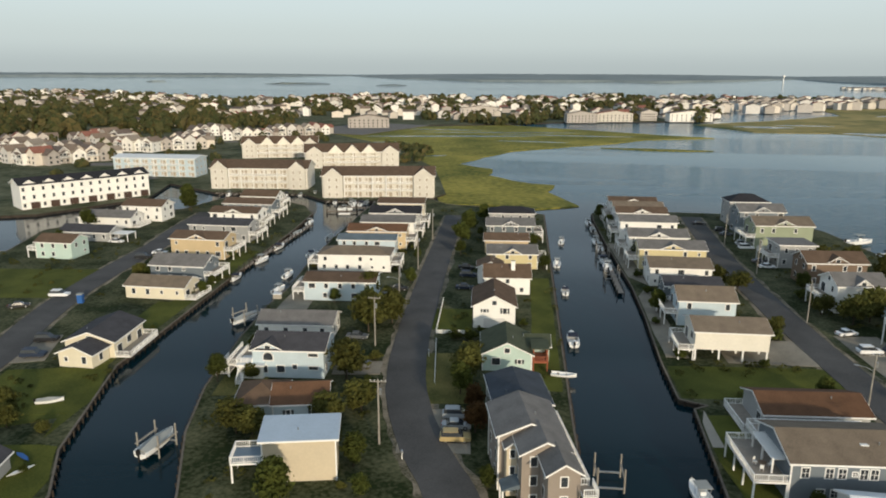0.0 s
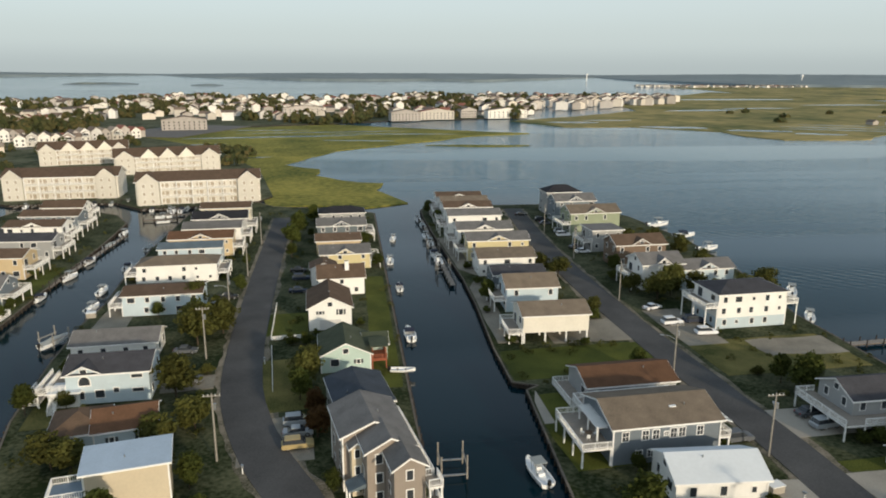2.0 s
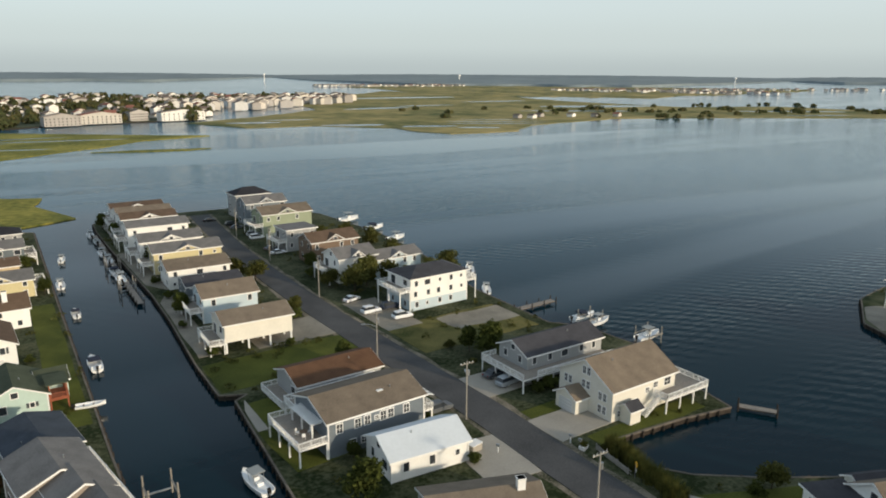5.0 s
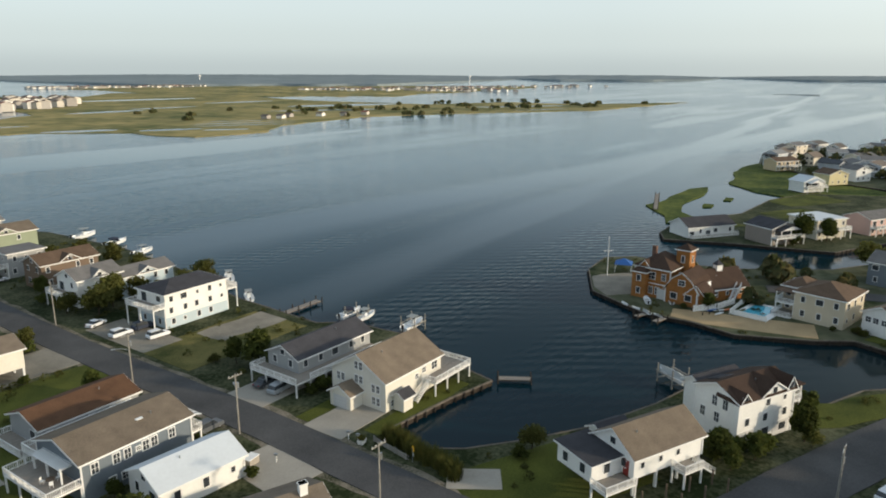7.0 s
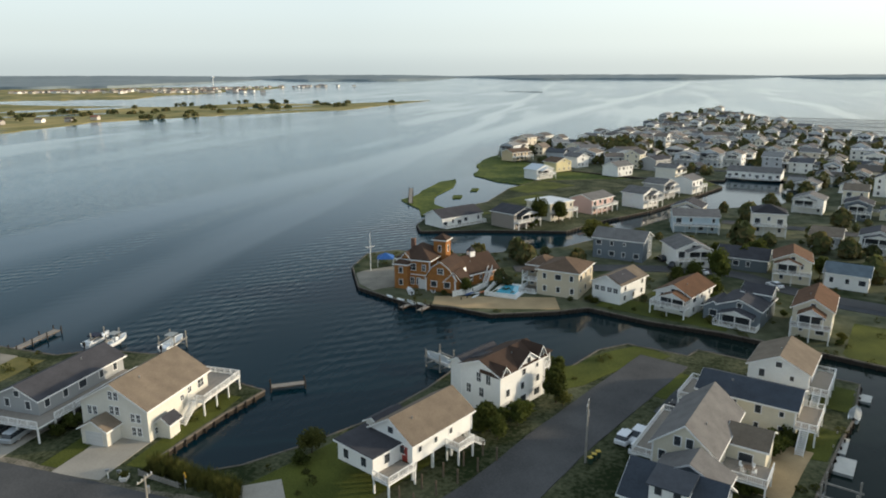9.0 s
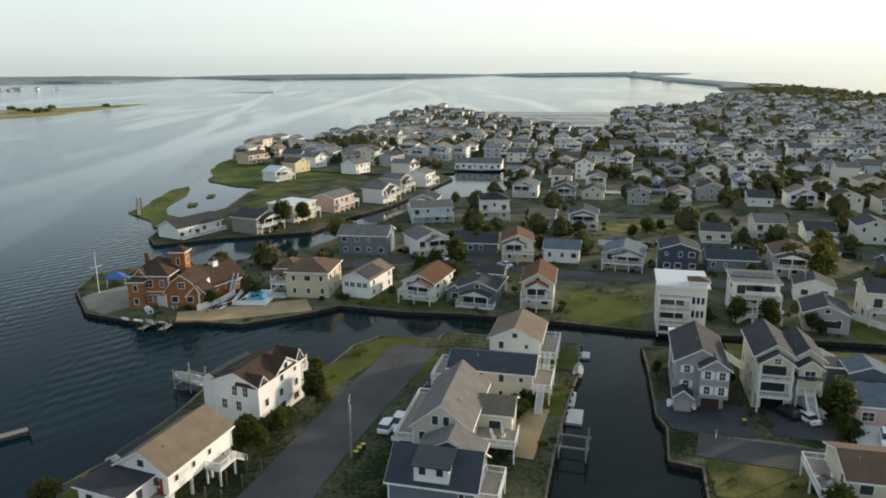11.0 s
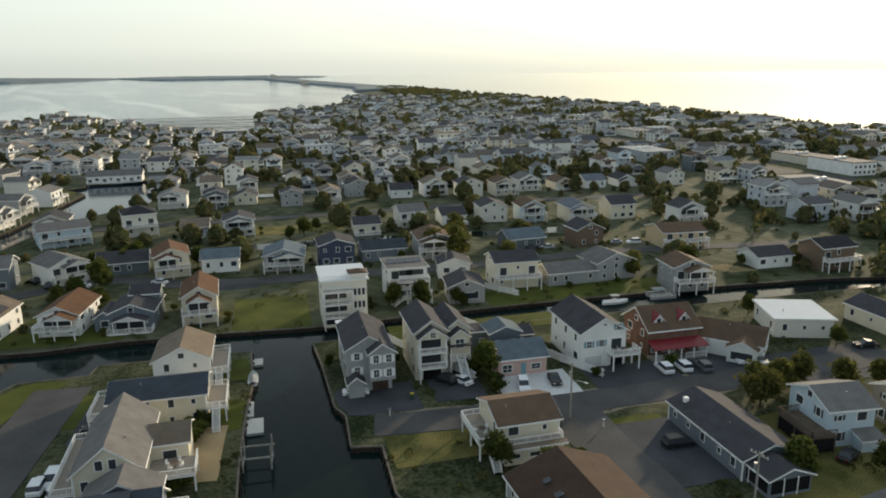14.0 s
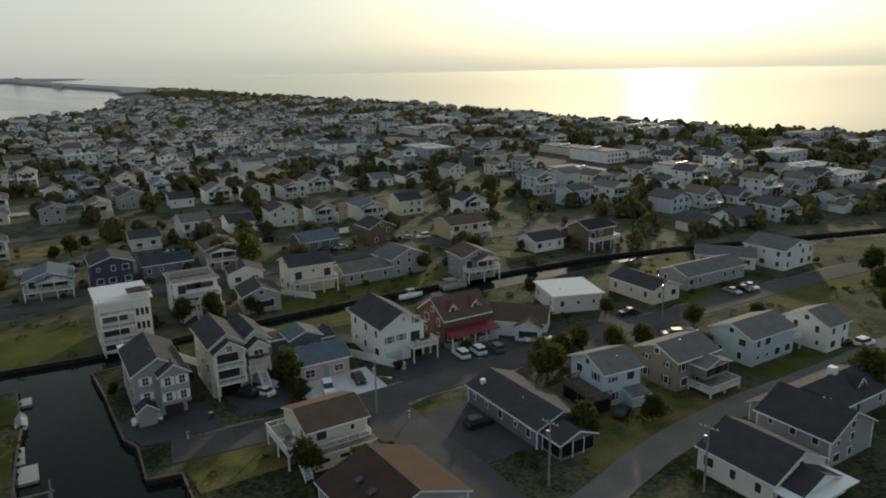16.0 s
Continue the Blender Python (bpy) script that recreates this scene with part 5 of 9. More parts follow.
H_P12 = house("two-storey gray house with a gray shingle roof", 135.1, -132.4, -100.2, 11.8, 9.0, 5.0, "y", 2.2, "gray", "gray", rows=2)
H_P13 = house("two-storey gray house with a brown shingle roof and white deck", 117.2, -141.4, -112.0, 9.3, 9.0, 6.4, "y", 1.8, "gray", "brown", rows=2, deckside="F")
H_M1 = house("three-storey gray house with a charcoal shingle roof", 110.5, -49.3, -107.0, 7.7, 13.0, 8.0, "y", 2.2, "gray", "dgray", rows=3, sides="LR")
H_M2 = house("three-storey cream house with a charcoal shingle roof", 108.6, -60.7, -107.0, 5.8, 12.0, 9.2, "y", 2.0, "cream", "dgray", rows=3, sides="LR")
H_M2b = house("three-storey cream house with a charcoal shingle roof", 108.4, -66.4, -107.0, 4.8, 10.0, 8.2, "y", 1.8, "cream", "dgray", rows=3, sides="R")
H_M3 = house("one-storey pink house with a slate-blue shingle roof", 99.3, -75.0, -107.0, 9.4, 8.0, 3.4, "x", 1.9, "pink", "slate", rows=1, sides="R")
H_M4 = house("two-storey white house with a charcoal shingle roof", 97.2, -90.9, -107.0, 9.1, 14.0, 7.0, "y", 2.6, "white", "dgray", rows=2, sides="L")
H_M5 = house("two-storey red brick house with a brown shingle roof", 92.2, -105.8, -107.0, 10.8, 10.0, 5.4, "x", 3.2, "brick", "brown", rows=2, sides="LR")
H_M6 = house("one-storey white house with a brown shingle roof", 83.2, -116.1, -152.6, 12.4, 9.0, 3.4, "x", 2.2, "white", "brown", rows=1)
H_M7 = house("one-storey pale house with a broad flat white roof", 84.1, -137.1, -125.6, 11.7, 12.0, 4.0, "f", 0.6, "ivory", "white", rows=1)
H_M8 = house("one-storey cream house with a charcoal shingle roof", 73.7, -154.8, -106.6, 8.9, 14.0, 3.6, "y", 1.6, "cream", "dgray", rows=1)
H_N1 = house("two-storey cream house with a brown shingle roof and white deck", 77.2, -59.1, -106.0, 9.1, 9.0, 5.2, "x", 1.6, "cream", "brown", rows=2, deckside="L")
H_N2 = house("one-storey gray house with a dark brown shingle roof", 58.2, -54.4, -103.5, 14.4, 12.6, 3.0, "y", 2.7, "gray", "dbrown", rows=1)
H_N3 = house("one-storey blue-gray house with a charcoal shingle roof", 59.5, -84.7, 163.2, 18.0, 9.0, 3.2, "x", 1.7, "bluegray", "dgray", rows=1)
H_N4 = house("pale blue house with a gray roof beside a dark screened porch", 54.0, -100.6, -112.0, 7.4, 9.0, 6.0, "x", 1.8, "paleblue", "gray", rows=2, shutters=True)
H_N5 = house("two-storey taupe house with a gray roof and low white porch", 47.6, -114.6, -106.0, 10.4, 9.0, 5.6, "x", 1.8, "taupe", "gray", rows=2, shutters=True)
H_N6 = house("two-storey pale blue house with a gray shingle roof", 41.3, -134.2, -106.0, 12.5, 9.0, 5.4, "x", 1.8, "paleblue", "gray", rows=2, shutters=True, deckside="R")
H_N7 = house("one-storey ivory house with a charcoal shingle roof and white deck", 25.4, -91.3, -106.0, 11.1, 11.0, 3.8, "y", 2.6, "ivory", "dgray", rows=1, deckside="F")
H_N8 = house("two-storey gray house with a charcoal shingle roof", 22.7, -105.7, -106.0, 10.7, 11.0, 4.4, "y", 2.8, "gray", "dgray", rows=2)
H_N8b = house("one-storey gray house with a charcoal shingle roof", 24.6, -116.2, -106.0, 22.3, 9.0, 3.2, "x", 2.4, "gray", "dgray", rows=1, dormers=2)
H_N9 = house("two-storey white house with a gray shingle roof", 33.4, -147.4, -106.0, 6.9, 9.0, 5.4, "x", 2.0, "white", "gray", rows=2)
H_N10 = house("one-storey gray house with a gray shingle roof", 67.7, -175.5, -107.1, 21.7, 9.0, 3.6, "x", 1.6, "gray", "gray", rows=1)
H_N11 = house("one-storey white house with a gray shingle roof", 68.9, -194.3, -158.9, 15.2, 9.0, 3.4, "x", 1.6, "white", "gray", rows=1)
H_N12 = house("two-storey white house with a gray shingle roof", 58.1, -204.6, -103.9, 14.0, 12.0, 5.6, "y", 2.0, "white", "gray", rows=2)

# ---- trees and shrubs ----
def crown_build(rng, w, h, z0, leaves, size, lobes):
    """Many small leaf clumps spread over uneven lobes."""
    b = Build()
    blobs = []
    for i in range(lobes):
        t = rng.random()
        a = rng.uniform(0, 6.28)
        r = w / 2 * (0.1 + 0.5 * rng.random()) * (1 - 0.45 * t)
        blobs.append((Vector((r * math.cos(a), r * math.sin(a), z0 + h * (0.16 + 0.62 * t))), w * rng.uniform(0.22, 0.34), h * rng.uniform(0.18, 0.28)))
    for i in range(leaves):
        c, rw, rh = rng.choice(blobs)
        n = Vector((rng.gauss(0, 1), rng.gauss(0, 1), rng.gauss(0.15, 1))).normalized()
        p = c + Vector((n.x * rw, n.y * rw, n.z * rh)) * rng.uniform(0.45, 1.05)
        t1 = Vector((rng.gauss(0, 1), rng.gauss(0, 1), rng.gauss(0, 0.6))).normalized()
        t2 = n.cross(t1).normalized()
        s = size * rng.uniform(0.6, 1.3)
        b.poly([p - t1 * s, p - t2 * s * 0.6 + n * s * 0.25, p + t1 * s, p + t2 * s * 0.6 + n * s * 0.25])
    return b, blobs


def tree_variant(seed, w, h, trunk, material, leaves=1500, size=0.36, lobes=16):
    rng = random.Random(seed)
    b, blobs = crown_build(rng, w, h - trunk, trunk, leaves, size, lobes)
    t = Build()
    top = trunk + (h - trunk) * 0.6
    t.beam((0, 0, -0.3), (0.1, 0, trunk), 0.04 * h * 0.6, 0.025 * h * 0.6, 8)
    t.beam((0.1, 0, trunk), (0, 0.1, top), 0.025 * h * 0.6, 0.03)
    for c, rw, rh in blobs:
        t.beam((0.05, 0, trunk * 0.9), c, 0.05, 0.02, 5)
    return b.mesh("crown", material), t.mesh("trunk", M_BARK)


TREES = {
    "green": [tree_variant(s, 5.5, 6.5, 1.6, M_LEAF) for s in (1, 2)],
    "olive": [tree_variant(s, 6.0, 6.0, 1.4, M_OLIVE) for s in (3, 4)],
    "russet": [tree_variant(5, 5.0, 6.0, 1.5, M_AUTUMN)],
    "cedar": [tree_variant(6, 4.0, 8.0, 0.8, M_LEAF, lobes=18)],
    "shrub": [tree_variant(s, 3.4, 2.4, 0.3, M_LEAF, 600, 0.28, 10) for s in (7, 8)],
    "oliveshrub": [tree_variant(9, 3.4, 2.2, 0.3, M_OLIVE, 600, 0.28, 10)],
}
_tree_rng = random.Random(11)
TREE_WORD = {"green": ("tree", "leafy dark green tree in a yard", "tree"), "olive": ("tree", "olive-green windswept pine in a yard", "tree"), "russet": ("tree", "russet-leaved small tree beside a house", "tree"),
             "cedar": ("tree", "tall dark green cedar", "tree"), "shrub": ("shrub", "rounded dark green shrub in a garden", "shrub"), "oliveshrub": ("shrub", "olive-green shrub in a garden", "shrub")}


def tree(kind, x, y, s=1.0, z=None):
    if any(math.hypot(px - x, py - y) < half - 0.6 for pts, half in ROADS for px, py in pts):
        return
    crown, trunk = _tree_rng.choice(TREES[kind])
    name, label, cat = TREE_WORD[kind]
    k = s * _tree_rng.uniform(0.72, 1.15)
    root = thing(name, pose(x, y, LAND if z is None else z, 0, 0, _tree_rng.uniform(0, 360)) @ Matrix.Diagonal((k, k, k * _tree_rng.uniform(0.9, 1.12), 1)), label, cat, cat + "s of the yards")
    part("crown", crown, None, root)
    part("trunk", trunk, None, root)


# ---- cars ----
def car_meshes(kind, paint):
    suv = kind == "suv"
    L, W, hb, hr = (4.7, 1.9, 0.98, 1.72) if suv else (4.6, 1.82, 0.88, 1.45)
    x0, x1 = -L / 2, L / 2
    prof = [(x0, 0.35), (x0 + 0.1, 0.28), (x1 - 0.1, 0.28), (x1, 0.42), (x1 - 0.03, hb - 0.22), (x1 - 0.35, hb - 0.1), (x1 - 1.25, hb), (x0 + 0.2, hb + 0.02), (x0, hb - 0.12)]
    rings = []
    for y, k in ((-W / 2, 0.94), (-W / 2 + 0.08, 1.0), (W / 2 - 0.08, 1.0), (W / 2, 0.94)):
        rings.append([(px * k, y, 0.3 + (pz - 0.3) * (0.96 if k < 1 else 1)) for px, pz in prof])
    body = Build().loft([r[::-1] for r in rings])
    back = x0 + (0.25 if suv else 0.75)
    cab = [(back - 0.05, hb - 0.02), (x1 - 1.15, hb - 0.02), (x1 - 1.95, hr - 0.06), (back + (0.25 if suv else 0.6), hr - 0.06)]
    cabin = Build().loft([[(px, y * (W / 2 - 0.08 - (0.14 if pz > hb else 0)), pz) for px, pz in cab][::-1] for y in (-1, 1)])
    top = Build().loft([[(px, y, pz) for px, pz in ((back + (0.2 if suv else 0.55), hr - 0.08), (x1 - 1.9, hr - 0.08), (x1 - 2.05, hr), (back + (0.35 if suv else 0.75), hr))][::-1] for y in (-W / 2 + 0.18, W / 2 - 0.18)])
    return {"body": body.mesh("body", paint), "glasshouse": cabin.mesh("glasshouse", M_GLASS), "roof": top.mesh("roof", paint)}


def wheel_mesh():
    return shared("wheel", lambda: Build().beam((0, -0.11, 0), (0, 0.11, 0), 0.34, sides=14).mesh("tyre", M_TYRE))


def rim_mesh():
    return shared("rim", lambda: Build().beam((0, -0.12, 0), (0, 0.12, 0), 0.2, sides=10).mesh("rim", M_METAL))


_cars = {}


def car(kind, paint, x, y, rot, z=None):
    m = pose(x, y, LAND + 0.06 if z is None else z, 0, 0, rot)
    if (kind, paint) in _cars:
        return copy_thing(_cars[kind, paint], m)
    root = thing("car", m, "%s %s parked by a house" % (paint, "sport utility car" if kind == "suv" else "saloon car"), "car", "parked cars")
    for k, me in car_meshes(kind, M_PAINT[paint]).items():
        part(k, me, None, root)
    for sx in (-1.42, 1.42):
        for sy in (-0.82, 0.82):
            w = part("wheel", wheel_mesh(), None, root, m=pose(sx, sy, 0.34))
            part("rim", rim_mesh(), None, w)
    for sy in (-0.62, 0.62):
        part("headlight", shared("headlight", lambda: Build().box(-0.06, 0.04, -0.18, 0.18, -0.07, 0.07).mesh("headlight", M_LAMP)), None, root, m=pose(2.26, sy, 0.66))
        part("tail_light", shared("tail", lambda: Build().box(-0.04, 0.06, -0.12, 0.12, -0.12, 0.12).mesh("tail_light", M_TAIL)), None, root, m=pose(-2.28, sy, 0.74))
    _cars[kind, paint] = root
    return root


# ---- boats and docks ----
def hull_build(L, W, H):
    rings = []
    for i, (t, k, lift) in enumerate(((0, 0.86, 0), (0.15, 0.95, 0), (0.45, 1.0, 0), (0.7, 0.86, 0.08), (0.88, 0.5, 0.2), (1.0, 0.04, 0.34))):
        x, w, z = -L / 2 + L * t, W / 2 * k, H + lift
        rings.append([(x, -w, z), (x, -w * 0.86, 0.25 + lift), (x, 0, -0.15 + lift * 1.2), (x, w * 0.86, 0.25 + lift), (x, w, z), (x, w * 0.86, z + 0.02), (x, w * 0.8, z - 0.32), (x, -w * 0.8, z - 0.32), (x, -w * 0.86, z + 0.02)])
    return Build().loft(rings)


_boats = {}


def boat(kind, x, y, rot, z=0.0, s=1.0):
    """kind: console (open, with a T-top), cuddy (with a canvas top), covered, pontoon."""
    m = pose(x, y, z, 0, 0, rot) @ Matrix.Diagonal((s, s, s, 1))
    if kind in _boats:
        return place(copy_thing(_boats[kind], m), m)
    words = {"console": "white open motor boat with a console and canopy", "cuddy": "white motor boat with a dark canvas top", "covered": "boat under a gray canvas cover", "pontoon": "pontoon boat with a railed deck", "skiff": "small white open skiff"}
    root = thing("boat", m, words[kind] + " at the canal", "boat", "moored boats")
    if kind == "pontoon":
        for sy in (-1, 1):
            part("float", Build().beam((-3.4, sy, 0.15), (3.6, sy, 0.15), 0.36, 0.2, 10), M_METAL, root)
        part("deck", Build().box(-3.4, 3.3, -1.3, 1.3, 0.5, 0.62), M_DECK, root)
        for a, b in (((-3.4, -1.3), (3.3, -1.3)), ((-3.4, 1.3), (3.3, 1.3))):
            railing(root, a, b, 0.62, 0.8)
        part("canopy", Build().box(-2.4, 0.8, -1.25, 1.25, 2.4, 2.48), M_GREYC, root)
        for px in (-2.3, 0.7):
            for py in (-1.2, 1.2):
                part("canopy_post", Build().beam((px, py, 0.6), (px, py, 2.4), 0.04), M_METAL, root)
    else:
        L, W, H = (7.2, 2.5, 1.0) if kind != "skiff" else (4.6, 1.7, 0.65)
        part("hull", hull_build(L, W, H), M_GEL, root)
        if kind == "console":
            part("console", Build().box(-0.5, 0.4, -0.45, 0.45, 0.65, 1.6), M_GEL, root)
            part("windscreen", Build().loft([[(0.4, -0.45, 1.6), (0.45, -0.45, 1.6), (0.2, -0.4, 2.0), (0.15, -0.4, 2.0)], [(0.4, 0.45, 1.6), (0.45, 0.45, 1.6), (0.2, 0.4, 2.0), (0.15, 0.4, 2.0)]]), M_GLASS, root)
            part("canopy", Build().box(-1.3, 0.9, -0.95, 0.95, 2.5, 2.58), M_GREYC, root)
            for px in (-1.1, 0.6):
                for py in (-0.8, 0.8):
                    part("canopy_post", Build().beam((px, py * 0.7, 0.7), (px, py, 2.5), 0.04), M_METAL, root)
            part("seat", Build().box(-1.5, -0.9, -0.5, 0.5, 0.65, 1.15), M_GEL, root)
        if kind == "cuddy":
            part("foredeck", Build().loft([[(0.6, -1.0, 0.95), (0.6, 1.0, 0.95), (0.6, 0.7, 1.35), (0.6, -0.7, 1.35)], [(2.9, -0.35, 1.2), (2.9, 0.35, 1.2), (2.9, 0.2, 1.3), (2.9, -0.2, 1.3)]]), M_GEL, root)
            part("windscreen", Build().loft([[(0.5, -1.05, 1.0), (0.7, -1.05, 1.0), (0.2, -0.9, 1.65), (0.1, -0.9, 1.65)], [(0.5, 1.05, 1.0), (0.7, 1.05, 1.0), (0.2, 0.9, 1.65), (0.1, 0.9, 1.65)]]), M_GLASS, root)
            part("canvas_top", Build().loft([[(-1.6, -1.1, 1.7), (-1.6, 1.1, 1.7), (-1.6, 0.9, 2.0), (-1.6, -0.9, 2.0)], [(0.3, -1.1, 1.75), (0.3, 1.1, 1.75), (0.3, 0.9, 2.05), (0.3, -0.9, 2.05)]]), M_NAVYC, root)
            part("seat", Build().box(-3.0, -2.3, -0.9, 0.9, 0.65, 1.2), M_GEL, root)
        if kind == "covered":
            part("cover", Build().loft([[(-3.4, -1.1, 0.95), (-3.4, 0, 1.3), (-3.4, 1.1, 0.95)], [(-0.5, -1.28, 1.0), (-0.5, 0, 1.75), (-0.5, 1.28, 1.0)], [(2.0, -0.95, 1.1), (2.0, 0, 1.45), (2.0, 0.95, 1.1)], [(3.5, -0.08, 1.3), (3.5, 0, 1.36), (3.5, 0.08, 1.3)]]), M_GREYC, root)
        if kind == "skiff":
            for px in (-1.2, 0.3):
                part("thwart", Build().box(px, px + 0.3, -0.7, 0.7, 0.4, 0.46), M_DECK, root)
        part("outboard", Build().box(-L / 2 - 0.55, -L / 2 - 0.1, -0.2, 0.2, 0.75 * H, 1.5 * H).box(-L / 2 - 0.42, -L / 2 - 0.22, -0.08, 0.08, -0.3, 0.75 * H), M_TYRE, root)
    _boats[kind] = root
    return root


def dock(x, y, rot, L, W, label="weathered timber dock on piles"):
    root = thing("dock", pose(x, y, 0.75, 0, 0, rot), label, "dock", "docks")
    n = int(L / 0.3)
    me = shared(("plank", W), lambda: Build().box(0, 0.27, -W / 2, W / 2, 0, 0.05).mesh("plank", M_DECK))
    if n <= 16:
        for i in range(n):
            part("plank", me, None, root, m=pose(-L / 2 + i * 0.3, 0, 0))
    else:
        b = Build()
        for i in range(n):
            b.box(-L / 2 + i * 0.3, -L / 2 + i * 0.3 + 0.27, -W / 2, W / 2, 0, 0.05)
        part("planking", b, M_DECK, root)["kind"] = "stuff"
    for s in (-1, 1):
        part("stringer", Build().box(-L / 2, L / 2, s * W * 0.4 - 0.06, s * W * 0.4 + 0.06, -0.22, 0), M_WOOD, root)
    k = max(1, int(L / 3.5))
    for i in range(k + 1):
        for s in (-1, 1):
            part("piling", shared("dockpile", lambda: Build().beam((0, 0, -2), (0, 0, 1.0), 0.14, 0.13, 8).mesh("piling", M_PILE)), None, root, m=pose(-L / 2 + L * i / k, s * (W / 2 + 0.1), 0))


_lift = []


def boat_lift(x, y, rot):
    m = pose(x, y, 0, 0, 0, rot)
    if _lift:
        return copy_thing(_lift[0], m)
    root = thing("boat_lift", m, "timber boat lift with four tall piles", "boat lift", "boat lifts")
    for sx in (-2, 2):
        for sy in (-1.8, 1.8):
            part("piling", shared("liftpile", lambda: Build().beam((0, 0, -2), (0, 0, 3.6), 0.15, 0.13, 8).mesh("piling", M_CAP)), None, root, m=pose(sx, sy, 0))
        part("cross_beam", Build().box(sx - 0.1, sx + 0.1, -1.8, 1.8, 0.6, 0.8), M_METAL, root)
    for sy in (-1.8, 1.8):
        part("top_beam", Build().box(-2.4, 2.4, sy - 0.1, sy + 0.1, 1.9, 2.1), M_CAP, root)
    _lift.append(root)
    return root


# ---- poles ----
def utility_pole(x, y, h=10.5, arms=1, lamp=None, rot=0.0):
    root = thing("utility_pole", pose(x, y, LAND, 0, 0, rot), "weathered wooden utility pole beside the street" + (" with a lamp arm" if lamp is not None else ""), "utility pole", "utility poles")
    part("pole", shared(("pole", h), lambda: Build().beam((0, 0, -0.5), (0, 0, h), 0.17, 0.11, 8).mesh("pole", M_CAP)), None, root)
    for k in range(arms if math.hypot(x, y) < 150 else 0):
        part("crossarm", shared("crossarm", lambda: Build().box(-1.25, 1.25, -0.06, 0.06, -0.07, 0.07).mesh("crossarm", M_CAP)), None, root, m=pose(0, 0, h - 0.4 - k))
        for u in (-1.1, -0.5, 0.5, 1.1):
            part("insulator", shared("insulator", lambda: Build().beam((0, 0, 0), (0, 0, 0.22), 0.05, 0.04).mesh("insulator", M_TRIM)), None, root, m=pose(u, 0, h - 0.33 - k))
    part("transformer", shared("transformer", lambda: Build().beam((0.32, 0, -0.45), (0.32, 0, 0.45), 0.22, 0.22, 10).mesh("transformer", M_METAL)), None, root, m=pose(0, 0, h - 2.0))
    if lamp is not None:
        arm = part("lamp_arm", Build().beam((0, 0, 0), (1.2, 0, 0.5), 0.05).beam((1.2, 0, 0.5), (2.4, 0, 0.55), 0.05), M_METAL, root, m=pose(0, 0, h - 3.2, 0, 0, lamp))
        part("lamp_head", Build().box(2.2, 2.9, -0.16, 0.16, 0.44, 0.6), M_METAL, arm)
    return root


def mailbox(x, y, rot=0):
    root = thing("mailbox", pose(x, y, LAND, 0, 0, rot), "small mailbox on a white post by the street", "mailbox", "mailboxes")
    part("post", Build().box(-0.06, 0.06, -0.06, 0.06, 0, 1.1), M_TRIM, root)
    part("box", Build().box(-0.15, 0.15, -0.28, 0.28, 1.1, 1.4), M_METAL, root)


def fence(pts, label, h=1.1, material=None):
    root = thing("fence", pose(pts[0][0], pts[0][1], LAND), label, "fence")
    for a, b in zip(pts, pts[1:]):
        d = math.dist(a, b)
        m = pose(a[0] - pts[0][0], a[1] - pts[0][1], 0, 0, 0, math.degrees(math.atan2(b[1] - a[1], b[0] - a[0])))
        q = Build().box(0, d, -0.03, 0.03, h * 0.25, h * 0.35).box(0, d, -0.03, 0.03, h * 0.8, h * 0.9)
        n = int(d / 0.5)
        for i in range(n):
            q.box(i * 0.5, i * 0.5 + 0.42, -0.05, -0.02, 0.08, h)
        part("panel", q, material or M_TRIM, root, m=m)
        for i in range(int(d / 2.4) + 1):
            part("post", post_mesh(h + 0.1, 0.07, material), None, root, m=m @ pose(i * 2.4, 0, 0))


for _p in ((-19.6, 93.9, None), (-28, 132.3, None), (-26.9, 155.1, 180.0), (-27.5, 190, None), (-27.8, 226, None)):
    utility_pole(_p[0], _p[1], 10.5, 1, _p[2])
for _p in ((58.5, 114, 150.0), (64.8, 157, None), (66.2, 196.7, None), (67, 232, None), (59.4, 85, 60.0), (57.5, 54, None)):
    utility_pole(_p[0], _p[1], 10.0, 1, _p[2])
for _p in ((92.3, 8.5, None), (77.9, -70, 200.0), (45.7, -71.1, None), (29.6, -83, None), (62, -140, None), (157, -95, None), (166, -62, None), (178, -36, None)):
    utility_pole(_p[0], _p[1], 9.6, 1, _p[2])

# cars, street by street
for _c in (("suv", "silver", -8.8, 103.6, 4), ("sedan", "silver", -8.6, 100.0, 4), ("suv", "gold", -8.4, 96.2, 5), ("suv", "navy", -92.7, 118.9, 10), ("suv", "black", -95.4, 126.8, 12), ("suv", "white", -111.5, 154.9, 8),
           ("sedan", "black", -115.5, 145.8, 30), ("sedan", "white", -128.6, 209.4, 0), ("sedan", "white", -107.5, 197.3, 5), ("suv", "white", -104, 203, 5), ("suv", "black", -110, 192, 10), ("sedan", "gray", -32.5, 135.8, 0), ("suv", "gray", -30.6, 162.3, 5), ("suv", "navy", -12.9, 184.3, 0), ("sedan", "navy", -13, 173, 0), ("sedan", "black", -14, 192, 0)):
    car(*_c)
